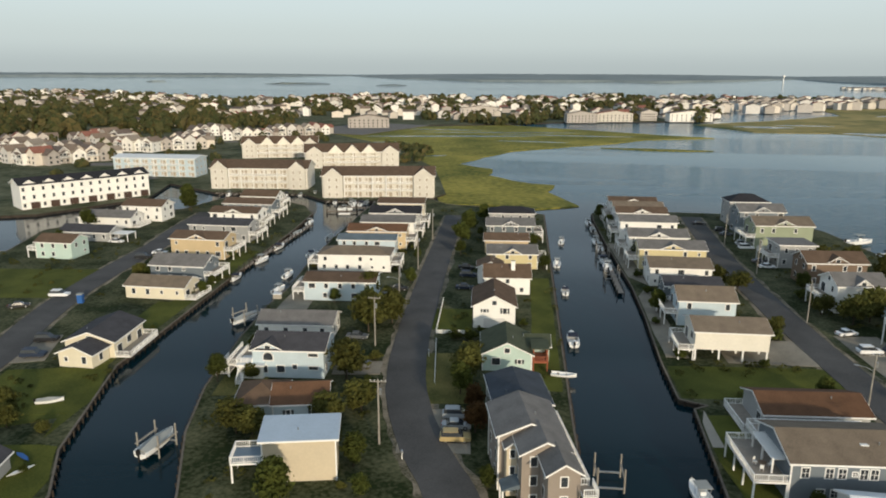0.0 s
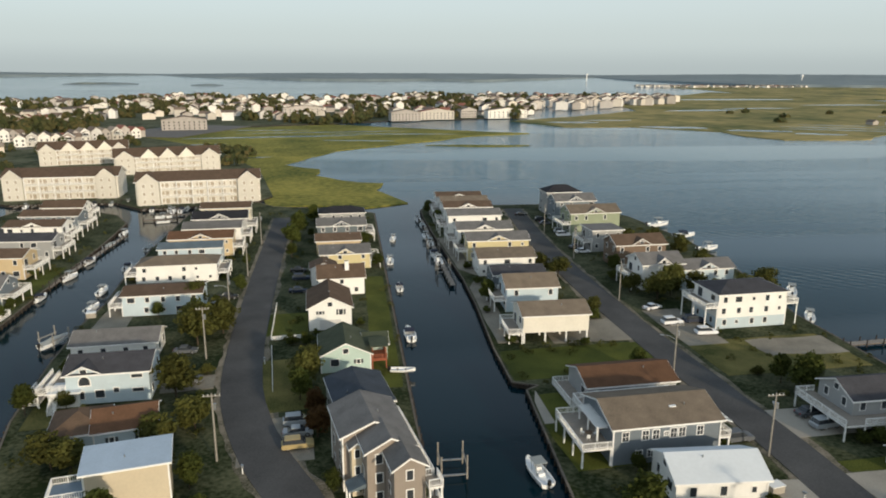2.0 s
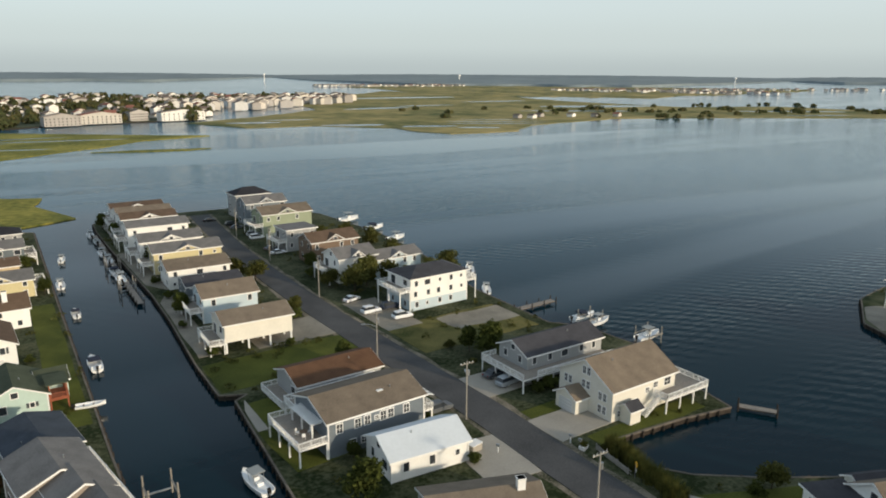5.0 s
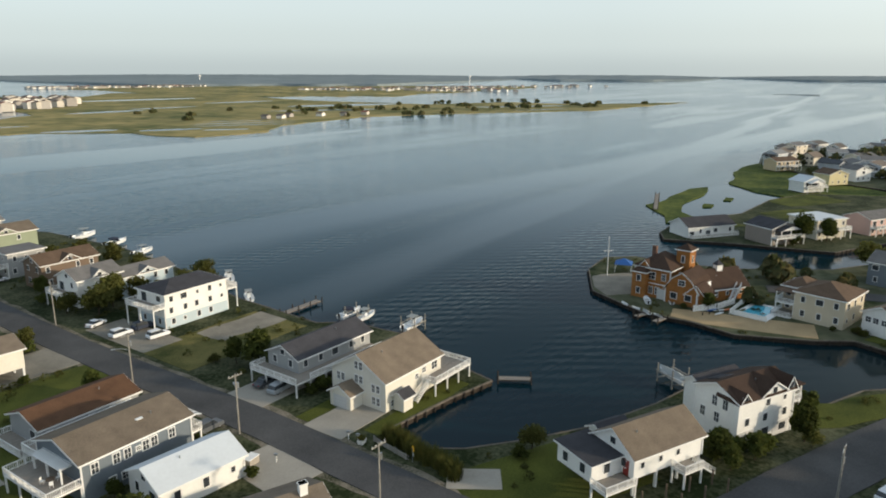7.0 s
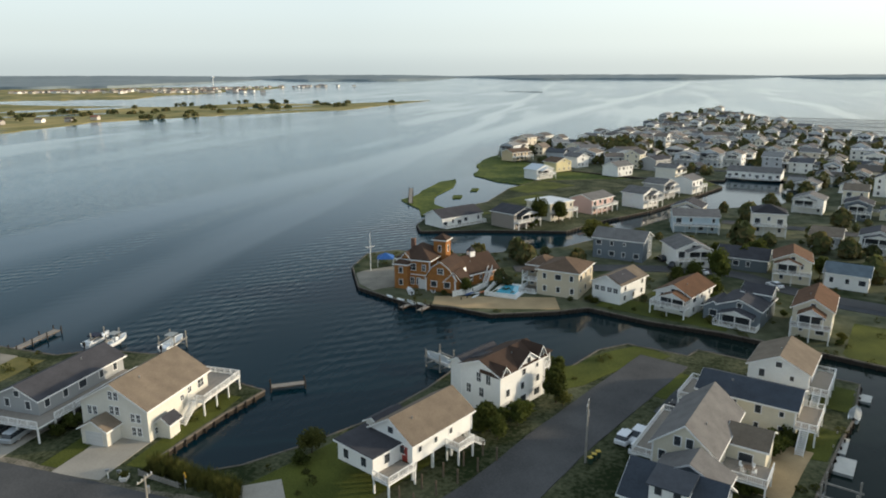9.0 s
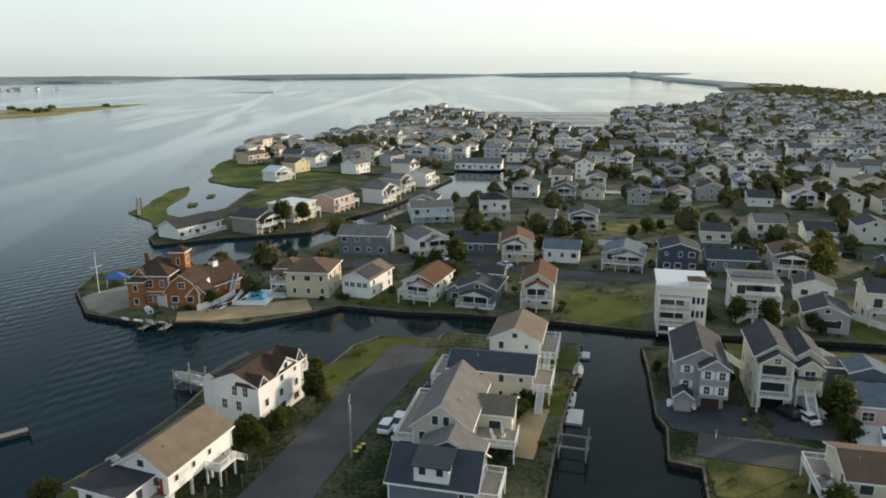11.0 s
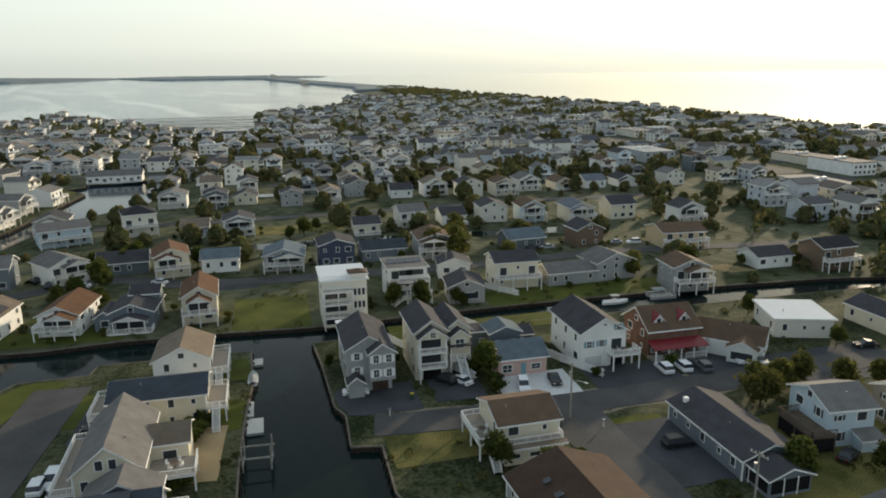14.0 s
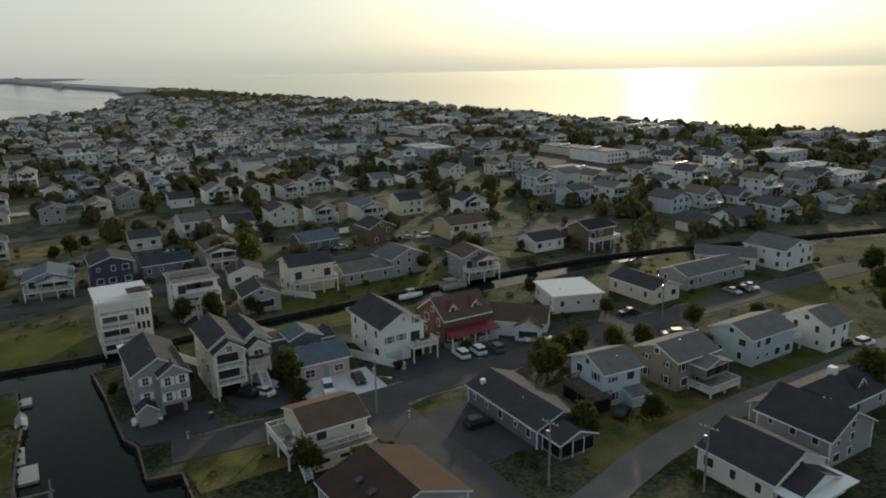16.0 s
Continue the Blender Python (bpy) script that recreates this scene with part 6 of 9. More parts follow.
for _c in (("suv", "white", 74.6, 132.6, 0), ("suv", "white", 70.2, 139.5, 5), ("sedan", "gray", 73.2, 96.0, 8), ("suv", "silver", 73.2, 92.0, 8), ("suv", "gray", 57.3, 89.8, 5), ("suv", "navy", 75.5, 140, 0), ("sedan", "white", 70, 149.5, 20), ("sedan", "white", 44, 138, 0), ("suv", "white", 72, 226, 0), ("suv", "silver", 72.5, 231, 0), ("sedan", "gray", 71, 209, 0), ("sedan", "white", 71, 203, 0), ("sedan", "black", 66, 262, 0), ("suv", "black", 71, 251, 0), ("sedan", "gray", 71, 245, 0)):
    car(*_c)
for _c in (("suv", "white", 100.4, 3.4, -20), ("suv", "white", 98.0, 1.2, -20), ("sedan", "white", 104.2, -44.6, -110), ("suv", "white", 90.9, -70.6, 150), ("sedan", "black", 89.9, -76.8, 155), ("sedan", "white", 98.4, -62.6, 10), ("suv", "black", 100.4, -60.2, 20), ("suv", "white", 82.9, -96.9, -20), ("suv", "white", 81.7, -100.4, -20), ("suv", "black", 63, -77.8, -110), ("suv", "gray", 79.6, -103.6, -25),
           ("sedan", "black", 47.8, -95.3, -80), ("sedan", "white", 55.5, -175.5, 160), ("sedan", "silver", 57.4, -169, 160), ("sedan", "black", 56, -172.5, 160), ("suv", "white", 25.5, -152, -110), ("sedan", "black", 28.5, -150, -110), ("sedan", "silver", 76, -114.8, 160), ("suv", "white", 78.6, -112, 160), ("suv", "black", 212, 0.4, 20), ("suv", "black", 205, -3, -20), ("sedan", "white", 200.5, -10, 60), ("sedan", "white", 193, -28, 40), ("sedan", "silver", 167, -138, 60), ("sedan", "black", 168.5, -133, 60), ("sedan", "silver", 160, -160, 70), ("suv", "white", 157, -165, 70), ("sedan", "black", 114, -5, 70), ("suv", "navy", 119, -9, -20)):
    car(*_c)

# boats
for _b in (("cuddy", 12.2, 141.7, 92, 0.0, 1.0), ("skiff", 9.2, 121.5, -10, 0.9, 1.0), ("console", 11.8, 202.6, 88, 0, 0.9), ("console", 14.7, 231.4, 80, 0, 0.8), ("covered", -60.5, 145.6, 65, 0.4, 1.0), ("covered", -52.5, 90.2, 80, 0.6, 1.05), ("console", -75.2, 196, 75, 0, 0.9), ("cuddy", -75.6, 212.5, 80, 0, 0.9), ("covered", -76, 232.5, 80, 0, 0.9), ("console", -60, 167, 80, 0.5, 0.8),
           ("console", 25.2, 86.0, 100, 0, 0.98), ("console", 25.8, 199.5, 90, 0.3, 1.0), ("cuddy", 25.6, 208, 90, 0.3, 1.0), ("console", 25.6, 232, 90, 0.3, 0.9), ("covered", 26.5, 250, 90, 0.2, 0.9), ("console", 26, 222, 90, 0.3, 0.9),
           ("console", 111.5, 159, 60, 0.3, 1.0), ("console", 104.2, 141, 60, 0.2, 0.9), ("cuddy", 109.5, 110.8, 5, 0.8, 1.0), ("console", 110.0, 106.6, 5, 0.8, 0.95), ("console", 112.5, 94.5, 5, 0.9, 1.0), ("console", 112, 240, 15, 0.3, 1.3), ("cuddy", 113.5, 222, 15, 0.3, 1.2), ("console", 112.5, 204, 15, 0.3, 1.1),
           ("covered", 120.5, 39.5, 60, 1.0, 1.0), ("pontoon", 115.5, -132, -110, 0, 1.0), ("console", 118, -119, -110, 0, 0.9), ("skiff", 160.6, 60.5, 30, 1.0, 1.0), ("covered", -77, 101, 20, 1.0, 0.6), ("skiff", 126, -76, -108, 0, 1.0), ("covered", 120.5, -104, -110, 0.2, 0.9)):
    boat(*_b)
for _d in ((107, 124.6, 4, 12, 1.8), (103.2, 62.6, -56, 6, 1.5), (9, 90, 90, 10, 1.6), (26.5, 205, 90, 60, 1.5), (-76, 215, 88, 60, 1.4), (27, 240, 90, 40, 1.6), (300, 112, 20, 40, 1.6), (163, 52, 60, 14, 1.8)):
    dock(*_d)
for _d in ((13.5, 88.5, 90), (-52.5, 90.2, 80), (109.6, 108.8, 5), (92.8, -24, 70), (112.5, 94.5, 5), (26.2, 215, 90), (26, 190, 90), (120.5, 39.5, 60), (-60.5, 145.6, 65)):
    boat_lift(*_d)

# trees and shrubs, yard by yard
for _t in (("green", -29.6, 76.8, 0.95), ("olive", -42, 94.5, 1.15), ("olive", -39, 93.5, 1.05), ("olive", -46.5, 113, 0.7), ("olive", -31, 140, 1.6), ("olive", -27, 146, 1.4), ("green", -19.5, 80.5, 0.7), ("olive", -24.5, 104, 1.2), ("olive", -36, 163, 1.1), ("green", -52.5, 112, 0.8), ("olive", -30, 116, 1.35), ("olive", -28.5, 99, 1.4), ("olive", -25, 137, 0.9), ("green", -33, 150, 0.9), ("olive", -29, 152, 0.9), ("green", -22, 88, 0.7), ("green", -27.5, 176, 0.7), ("green", -29, 200, 0.7), ("russet", -5.6, 99, 1.1), ("russet", -6, 106, 1.0), ("olive", -8, 118, 1.0), ("olive", -7, 125, 1.1), ("green", -9, 112, 0.8), ("shrub", -9, 138, 1.2), ("shrub", -6, 138, 1.0), ("shrub", -12, 138, 0.9), ("green", -3, 84, 0.7),
           ("green", -18, 222, 1.2), ("green", -17, 236, 1.2), ("green", -17, 246, 1.2), ("green", -17, 208, 0.9), ("green", -12, 256, 1.0), ("olive", -104, 138, 1.0), ("olive", -100, 172, 1.0), ("green", -128, 262, 1.6), ("green", -132, 268, 1.5), ("green", -122, 258, 1.4), ("green", -150, 228, 1.3), ("green", -116, 214, 1.2), ("olive", -81, 96, 1.0), ("olive", -78, 92, 1.0), ("oliveshrub", -72, 92, 1.0), ("shrub", -80, 160, 1.0), ("shrub", -79, 170, 1.0)):
    tree(*_t)
for _t in (("olive", 52, 183, 1.0), ("olive", 56, 179, 1.1), ("olive", 48, 188, 0.9), ("olive", 55, 148, 0.9), ("shrub", 54, 145, 1.0), ("olive", 74, 156, 1.2), ("olive", 79, 159, 1.2), ("olive", 70, 163, 1.1), ("olive", 85, 158, 1.0), ("shrub", 70, 175, 1.2), ("shrub", 76, 174, 1.2), ("green", 73, 182, 1.0), ("olive", 92, 200, 1.3), ("olive", 86, 204, 1.2), ("olive", 99, 196, 1.2), ("olive", 100, 184, 1.0), ("olive", 96, 154, 1.3), ("olive", 102, 156, 1.1), ("olive", 89, 157, 1.0),
           ("green", 78, 104, 1.1), ("green", 81, 107, 1.1), ("green", 76, 108, 0.9), ("oliveshrub", 74, 112, 1.0), ("shrub", 79, 87, 1.1), ("shrub", 76, 87, 0.9), ("shrub", 31, 152, 0.9), ("shrub", 32, 133, 1.0), ("green", 33, 160, 0.8), ("shrub", 33, 175, 1.0), ("shrub", 33, 190, 1.1), ("green", 35, 207, 0.9), ("green", 35.6, 73.0, 1.15), ("shrub", 53, 73.5, 0.8), ("green", 31, 268, 0.9), ("shrub", 34, 272, 1.0)):
    tree(*_t)
for _t in (("oliveshrub", 71.6, 66.3, 0.6), ("olive", 83, 47, 0.8), ("shrub", 80, 47, 1.0), ("green", 97, 24, 0.8), ("green", 95, 22, 0.7), ("green", 100, 20, 0.7), ("green", 110, 15.5, 0.8), ("shrub", 116, 21, 1.3), ("shrub", 119, 20, 1.3), ("shrub", 122, 18.5, 1.2), ("shrub", 90, 18, 1.2), ("shrub", 88, 14, 1.1), ("shrub", 85, 12, 1.1), ("shrub", 105, -18, 1.4), ("shrub", 102, -17, 1.3), ("shrub", 107, -20, 1.1), ("shrub", 94, -14, 1.0), ("shrub", 91, -13, 1.1), ("shrub", 107, 5, 0.9),
           ("green", 98, -67, 1.0), ("shrub", 95, -67, 1.3), ("shrub", 92, -66, 1.2), ("shrub", 101, -66.5, 1.2), ("oliveshrub", 118, -68, 1.2), ("shrub", 88, -85, 0.9), ("shrub", 84, -100, 1.0), ("olive", 64.2, -98.5, 1.1), ("olive", 68, -102, 1.1), ("olive", 72, -105.5, 1.0), ("olive", 66.1, -106.5, 1.1), ("olive", 61.3, -117, 1.0), ("olive", 58.3, -123, 1.0), ("olive", 66, -112, 1.1), ("green", 58.5, -61.5, 0.7), ("oliveshrub", 60, -58.5, 0.9), ("olive", 69, -118, 1.0), ("green", 73, -135, 0.9), ("green", 48, -84, 0.9), ("green", 43, -96, 0.9), ("green", 66, -56, 0.9), ("shrub", 68, -63, 1.0), ("shrub", 65, -66, 1.0), ("green", 36, -100, 0.8), ("green", 20, -128, 1.4), ("green", 14, -135, 1.3), ("green", 24, -170, 1.2), ("green", 46, -152, 1.0), ("green", 55, -140, 1.0), ("green", 30, -190, 1.3), ("green", 35, -205, 1.2)):
    tree(*_t)
for _t in (("green", 163, 46.5, 0.8), ("green", 188, 37, 1.0), ("green", 182, 46, 0.9), ("olive", 220, 17.5, 1.5), ("olive", 225, 21.5, 1.3), ("green", 250, 44, 1.4), ("green", 258, 38, 1.2), ("green", 190, -8, 1.3), ("green", 193, -14, 1.2), ("green", 187, -4, 1.0), ("cedar", 258.6, -24, 0.9), ("green", 212, -22, 1.1), ("green", 217, -26, 1.2), ("green", 178, -12, 0.9), ("green", 205, -36, 1.0), ("green", 203, -40, 1.2), ("green", 137, -76, 0.9), ("green", 141, -71, 0.9), ("green", 136, -85, 0.8), ("olive", 172, -108, 1.5), ("olive", 178, -104, 1.4), ("olive", 184, -112, 1.4), ("olive", 190, -118, 1.4), ("olive", 200, -125, 1.3), ("olive", 165, -122, 1.3), ("olive", 130, -136, 1.4), ("olive", 136, -142, 1.3), ("green", 123, -150, 1.2), ("green", 225, -80, 1.1), ("green", 230, -86, 1.0), ("green", 222, -74, 1.0), ("olive", 150, -155, 1.2)):
    tree(*_t)
for _t in (("olive", 108.8, 14.2, 0.55), ("shrub", 103.5, 19.5, 1.1), ("shrub", 100.5, 22.5, 1.2), ("oliveshrub", 120.5, 19.5, 1.2), ("shrub", 123.0, 17.5, 1.2), ("shrub", 118.0, 22.0, 1.3), ("shrub", 96.5, 25.0, 1.0), ("oliveshrub", 104.5, -3.0, 0.9)):
    tree(*_t)
for _c in (("suv", "navy", 121.5, -9.5, -110), ("suv", "white", 101.2, 1.8, 160)):
    car(*_c)
for _b in (("console", 26, 262, 90, 0, 0.9), ("cuddy", 12.6, 176, 90, 0, 0.8), ("console", -62.5, 182, 88, 0, 0.85), ("cuddy", -62.8, 205, 90, 0, 0.85), ("covered", -63, 228, 90, 0, 0.85), ("console", -76.5, 250, 88, 0, 0.85), ("cuddy", -75.8, 178, 86, 0, 0.8)):
    boat(*_b)


def float_dock(x, y, rot, L, W):
    """A low pale floating platform held by two pilings."""
    root = thing("floating_dock", pose(x, y, 0.1, 0, 0, rot), "pale floating dock beside the canal bank", "dock", "floating docks")
    part("deck", Build().box(-L / 2, L / 2, -W / 2, W / 2, 0.32, 0.38), M_FLOAT, root)
    part("pontoon", Build().box(-L / 2 + 0.05, L / 2 - 0.05, -W / 2 + 0.05, W / 2 - 0.05, -0.2, 0.315), M_GREYC, root)
    for s in (-1, 1):
        part("piling", shared("floatpiling", lambda: Build().beam((0, 0, -2), (0, 0, 1.3), 0.12, 0.1, 8).mesh("piling", M_CAP)), None, root, m=pose(s * (L / 2 - 0.3), W / 2 + 0.15, 0))


M_FLOAT = mat("pale composite decking", srgb(196, 194, 186), 0.8, 0.12, 0.8, 8)
for _d in ((128.8, -34.6, -17, 3.2, 2.4), (109.8, -27.6, -17, 5.5, 1.6), (103.6, -26.8, -17, 5.0, 2.6)):
    float_dock(*_d)
boat("covered", 120.8, -31.6, -17, 0.3, 0.75)
for _t in (("oliveshrub", -25.5, 105, 1.1), ("oliveshrub", -26.5, 125, 1.0), ("shrub", -25, 113, 0.9), ("olive", -26.5, 92, 0.8)):
    tree(*_t)
for _c in (("suv", "gray", 56.2, -132.6, 40), ("sedan", "silver", 54.0, -135.4, 40), ("sedan", "black", 69.6, -139.4, 60)):
    car(*_c)
car("suv", "gray", -29, 121.5, 8)
car("sedan", "black", -29.5, 170, 5)

# ---- rows of houses farther back ----
E1 = Vector((math.cos(radians(-107)), math.sin(radians(-107))))
E2 = Vector((-E1.y, E1.x))
_row = random.Random(21)
WCHOICE = ["white", "white", "gray", "cream", "white", "paleblue", "ivory", "white", "ivory", "bluegray", "cream"]
RCHOICE = ["gray", "dgray", "brown", "gray", "blue", "tan", "dgray"]
WORD = {"brownwall": "brown", "white": "white", "gray": "gray", "cream": "cream", "bluegray": "blue-gray", "paleblue": "pale blue", "ivory": "ivory", "taupe": "taupe", "navywall": "navy", "slatewall": "slate", "pink": "pink", "barnred": "barn red", "yellow": "yellow", "tan": "tan"}
RWORD = {"brownwall": "brown", "lgray": "pale gray", "blue": "faded blue", "gray": "gray", "dgray": "charcoal", "brown": "brown", "tan": "tan", "white": "white", "slate": "slate-blue", "rust": "rust-brown", "navy": "dark blue", "black": "black"}


def row_house(x, y, rot=-107, w=None, d=None, h=None, walls=None, roof=None, ridge=None, deckside=None):
    walls, roof = walls or _row.choice(WCHOICE), roof or _row.choice(RCHOICE)
    h = h or _row.choice((3.6, 5.6, 5.8, 6.2))
    w, d = w or _row.uniform(8.5, 11), d or _row.uniform(9, 12)
    ridge = ridge or _row.choice("yyyx")
    deckside = _row.choice(("F", "F", "")) if deckside is None else deckside
    return house("%s house with a %s shingle roof in a row" % (WORD[walls], RWORD[roof]), x, y, rot + _row.uniform(-4, 4), w, d, h, ridge, _row.uniform(1.6, 2.4), walls, roof, rows=1 if h < 4.3 else 2, sides="FR" if x + abs(y) < 290 else "F", deckside=deckside, deckdepth=2.4)


# the street behind the canal-front row
for _h in ((214, 12, -100, 15, 10, 6.2, "bluegray", "gray", "x", ""), (211, -6, -70, 10, 11, 5.6, "white", "gray", "y", "F"), (212, -22, -100, 13, 9, 3.6, "slatewall", "dgray", "x", ""), (203, -33, -100, 9, 11, 6.2, "cream", "rust", "y", "F"), (200, -46, -107, 10, 9, 4.0, "white", "slate", "x", ""), (192, -62, -107, 11, 11, 4.6, "gray", "slate", "y", "F"), (188, -76, -107, 10, 10, 6.4, "navywall", "dgray", "y", ""), (186, -90, -107, 13, 9, 3.6, "bluegray", "navy", "x", ""),
           (181, -105, -107, 11, 12, 6.0, "gray", "brown", "y", "F"), (174, -133, -107, 12, 9, 3.6, "slatewall", "slate", "x", ""), (166, -152, -107, 9, 9, 5.6, "brownwall", "dgray", "y", ""), (150, -176, -107, 14, 12, 5.0, "tan", "brown", "x", "F"), (119.5, -178, -107, 11, 9, 3.4, "white", "dgray", "x", ""), (109, -190, -107, 11, 9, 6.4, "brownwall", "black", "x", "F")):
    row_house(*_h)
for _h in ((250, -50), (243, -63), (221, -101), (222, -119), (218, -134), (214, -149), (206, -161), (196, -175), (192, -192), (172, -206), (278, -8)):
    row_house(*_h)
for _h in ((309, -54), (299, -69), (301, -82), (286, -97), (281, -112), (292, -130), (279, -145), (274, -159), (263, -171), (258, -186), (256, -218), (251, -233), (246, -248), (236, -270), (262, -202), (336, -76), (330, -91)):
    row_house(*_h)
# across the cove
for _h in ((246, 75, -32, 19, 10, 3.6, "white", "dgray", "x", "F"), (249, 53, -32, 12, 11, 5.4, "taupe", "dgray", "y", "F"), (268, 43, -29, 13, 12, 6.4, "cream", "white", "f", "F"), (286, 29, -29, 15, 10, 5.6, "pink", "gray", "x", "F"), (302, 11, -29, 11, 10, 6.0, "white", "gray", "y", "F"), (328, 4, -29, 10, 10, 6.4, "gray", "gray", "y", "F"), (345, -8, -29, 11, 10, 6.2, "white", "gray", "x", "F"), (370, 66, -32, 12, 9, 5.0, "white", "white", "y", "F"), (402, 61, -32, 12, 10, 5.4, "yellow", "brown", "y", ""), (423, 53, -32, 10, 10, 6.0, "white", "gray", "y", ""), (445, 94, -32, 16, 10, 5.4, "tan", "brown", "x", "F"), (493, 60, -32, 16, 10, 6.0, "cream", "gray", "x", ""), (393, 27, -32, 13, 10, 5.4, "white", "gray", "x", ""), (423, 8, -32, 14, 10, 6.0, "gray", "dgray", "x", ""), (260, -9.5, -84, 15, 10, 5.6, "paleblue", "gray", "x", "F"), (262, -33.5, -90, 10.5, 11, 7.6, "ivory", "black", "h", "F"), (403, -43, -101, 26, 12, 3.6, "white", "gray", "x", "F")):
    row_house(*_h)



# canals between the rows
for _v, _u0, _u1, _cw in ((226, -30, 118, 8), (327, -30, 190, 8), (388, -60, 150, 8), (448, -140, 130, 8)):
    ribbon("canal", [tuple(E1 * (_u0 + (_u1 - _u0) * k / 5) + E2 * (_v + 2 * math.sin(k))) for k in range(6)], _cw, LAND + 0.03, M_WATER, "narrow canal between two rows of houses", "water")
for i in range(7):
    dock(-134 + 6.4 * i, 305.5 + 0.9 * i, 98, 8, 1.2)
    boat(("console", "cuddy", "covered")[i % 3], -130.8 + 6.4 * i, 306.0 + 0.9 * i, 98, 0, 0.8)
dock(-115, 310.5, 8, 46, 2.0, "long timber quay before the apartments")
for i in range(6):
    boat(("cuddy", "console", "covered")[i % 3], -78 + 6.6 * i, 293.2 + 0.5 * i, 95, 0, 0.8)
    dock(-81 + 6.6 * i, 293.4 + 0.5 * i, 95, 7, 1.2)
for _d in ((-70, 293, 4, 14, 1.6), (-66, 281, 4, 10, 1.4), (-70, 272, 4, 12, 1.4)):
    dock(*_d)
for _b in (("console", -69, 289, 95, 0, 0.9), ("cuddy", -66, 290, 90, 0, 1.0), ("console", -70, 277, 2, 0, 0.9), ("skiff", -68, 268, 5, 0, 1.0)):
    boat(*_b)

def reed_clump(seed, w, h):
    """A clump of tall arching grass blades."""
    rng, b = random.Random(seed), Build()
    for i in range(150):
        a, r = rng.uniform(0, 6.28), w / 2 * math.sqrt(rng.random())
        p = Vector((r * math.cos(a), r * math.sin(a), 0))
        lean = Vector((math.cos(a), math.sin(a), 0)) * rng.uniform(0.1, 0.6)
        side = Vector((-math.sin(a), math.cos(a), 0)) * 0.05
        k = h * rng.uniform(0.55, 1.0)
        q, t = p + lean * 0.35 + Vector((0, 0, k * 0.65)), p + lean + Vector((0, 0, k))
        b.poly([p - side, p + side, q + side, q - side]).poly([q - side, q + side, t])
    return b.mesh("foliage", M_OLIVE)


REEDS = [reed_clump(s, 2.2, 2.6) for s in (41, 42)]
for i in range(17):
    _t = i / 16
    _x, _y = 72.4 - 2.4 * _t + 0.5 * math.sin(i * 2.3), 65.5 - 14.5 * _t + 0.4 * math.cos(i * 3.1)
    _r = thing("reed_clump", pose(_x, _y, LAND, 0, 0, 77 * i), "tall green reeds beside the inlet", "reeds", "reeds by the inlet")
    part("foliage", REEDS[i % 2], None, _r)
_sign = thing("road_sign", pose(69.4, 58.6, LAND, 0, 0, 60), "yellow diamond warning sign on a post", "road sign")
part("post", Build().beam((0, 0, 0), (0, 0, 2.3), 0.05, 0.05, 6), M_METAL, _sign)
part("panel", Build().box(-0.38, 0.38, -0.02, 0.02, -0.38, 0.38), mat("yellow sign paint", srgb(226, 176, 30), 0.5, 0.05), _sign, m=pose(0, -0.07, 2.1, 0, 45, 0))
part("plate", Build().box(-0.25, 0.25, -0.02, 0.02, -0.2, 0.2), M_TRIM, _sign, m=pose(0, -0.07, 1.3))
_tub = thing("planter", pose(68.9, 68.1, LAND, 0, 0, 20), "white planter box by the street", "planter")
part("tub", Build().loft([[(-0.6, -0.4, 0), (0.6, -0.4, 0), (0.6, 0.4, 0), (-0.6, 0.4, 0)], [(-0.75, -0.5, 0.6), (0.75, -0.5, 0.6), (0.75, 0.5, 0.6), (-0.75, 0.5, 0.6)]]), M_TRIM, _tub)
part("plant", shared("tubplant", lambda: reed_clump(50, 1.0, 0.7)), None, _tub, m=pose(0, 0, 0.5))

# ---- what sets single houses apart ----
WHITE_SHUTTER = mat("white louvred shutters", srgb(236, 236, 234), 0.55, 0.05)
BLUE_SHUTTER = mat("pale blue shutters", srgb(120, 158, 168), 0.55, 0.08)
# near-black colour painted where carports and screened rooms lie unlit
M_UNLIT = mat("painted unlit interior", (0.012, 0.012, 0.013), 0.9, 0.3)
M_SOLAR = mat("solar cells", (0.012, 0.016, 0.028), 0.15, 0.3, 1.0, 6)


def front_window(root, m, w=0.9, h=1.35, shutter=None):
    """A white-framed window with a mullion and glass, and louvred shutters if it has them."""
    ob = part("window", window_mesh(w, h), None, root, m=m)
    part("pane", pane_mesh(w, h), None, ob)
    part("mullion", shared(("mullion", w, h), lambda: Build().box(-0.03, 0.03, -0.09, -0.06, -h / 2, h / 2).box(-w / 2, w / 2, -0.088, -0.06, -0.03, 0.03).mesh("mullion", M_TRIM)), None, ob)
    if shutter:
        for s in (-1, 1):
            part("shutter", shared(("louvre", w, h, shutter.name), lambda: Build().box(-0.21, 0.21, -0.07, 0.0, -h / 2, h / 2).mesh("shutter", shutter)), None, ob, m=pose(s * (w / 2 + 0.36), 0, 0))
    return ob


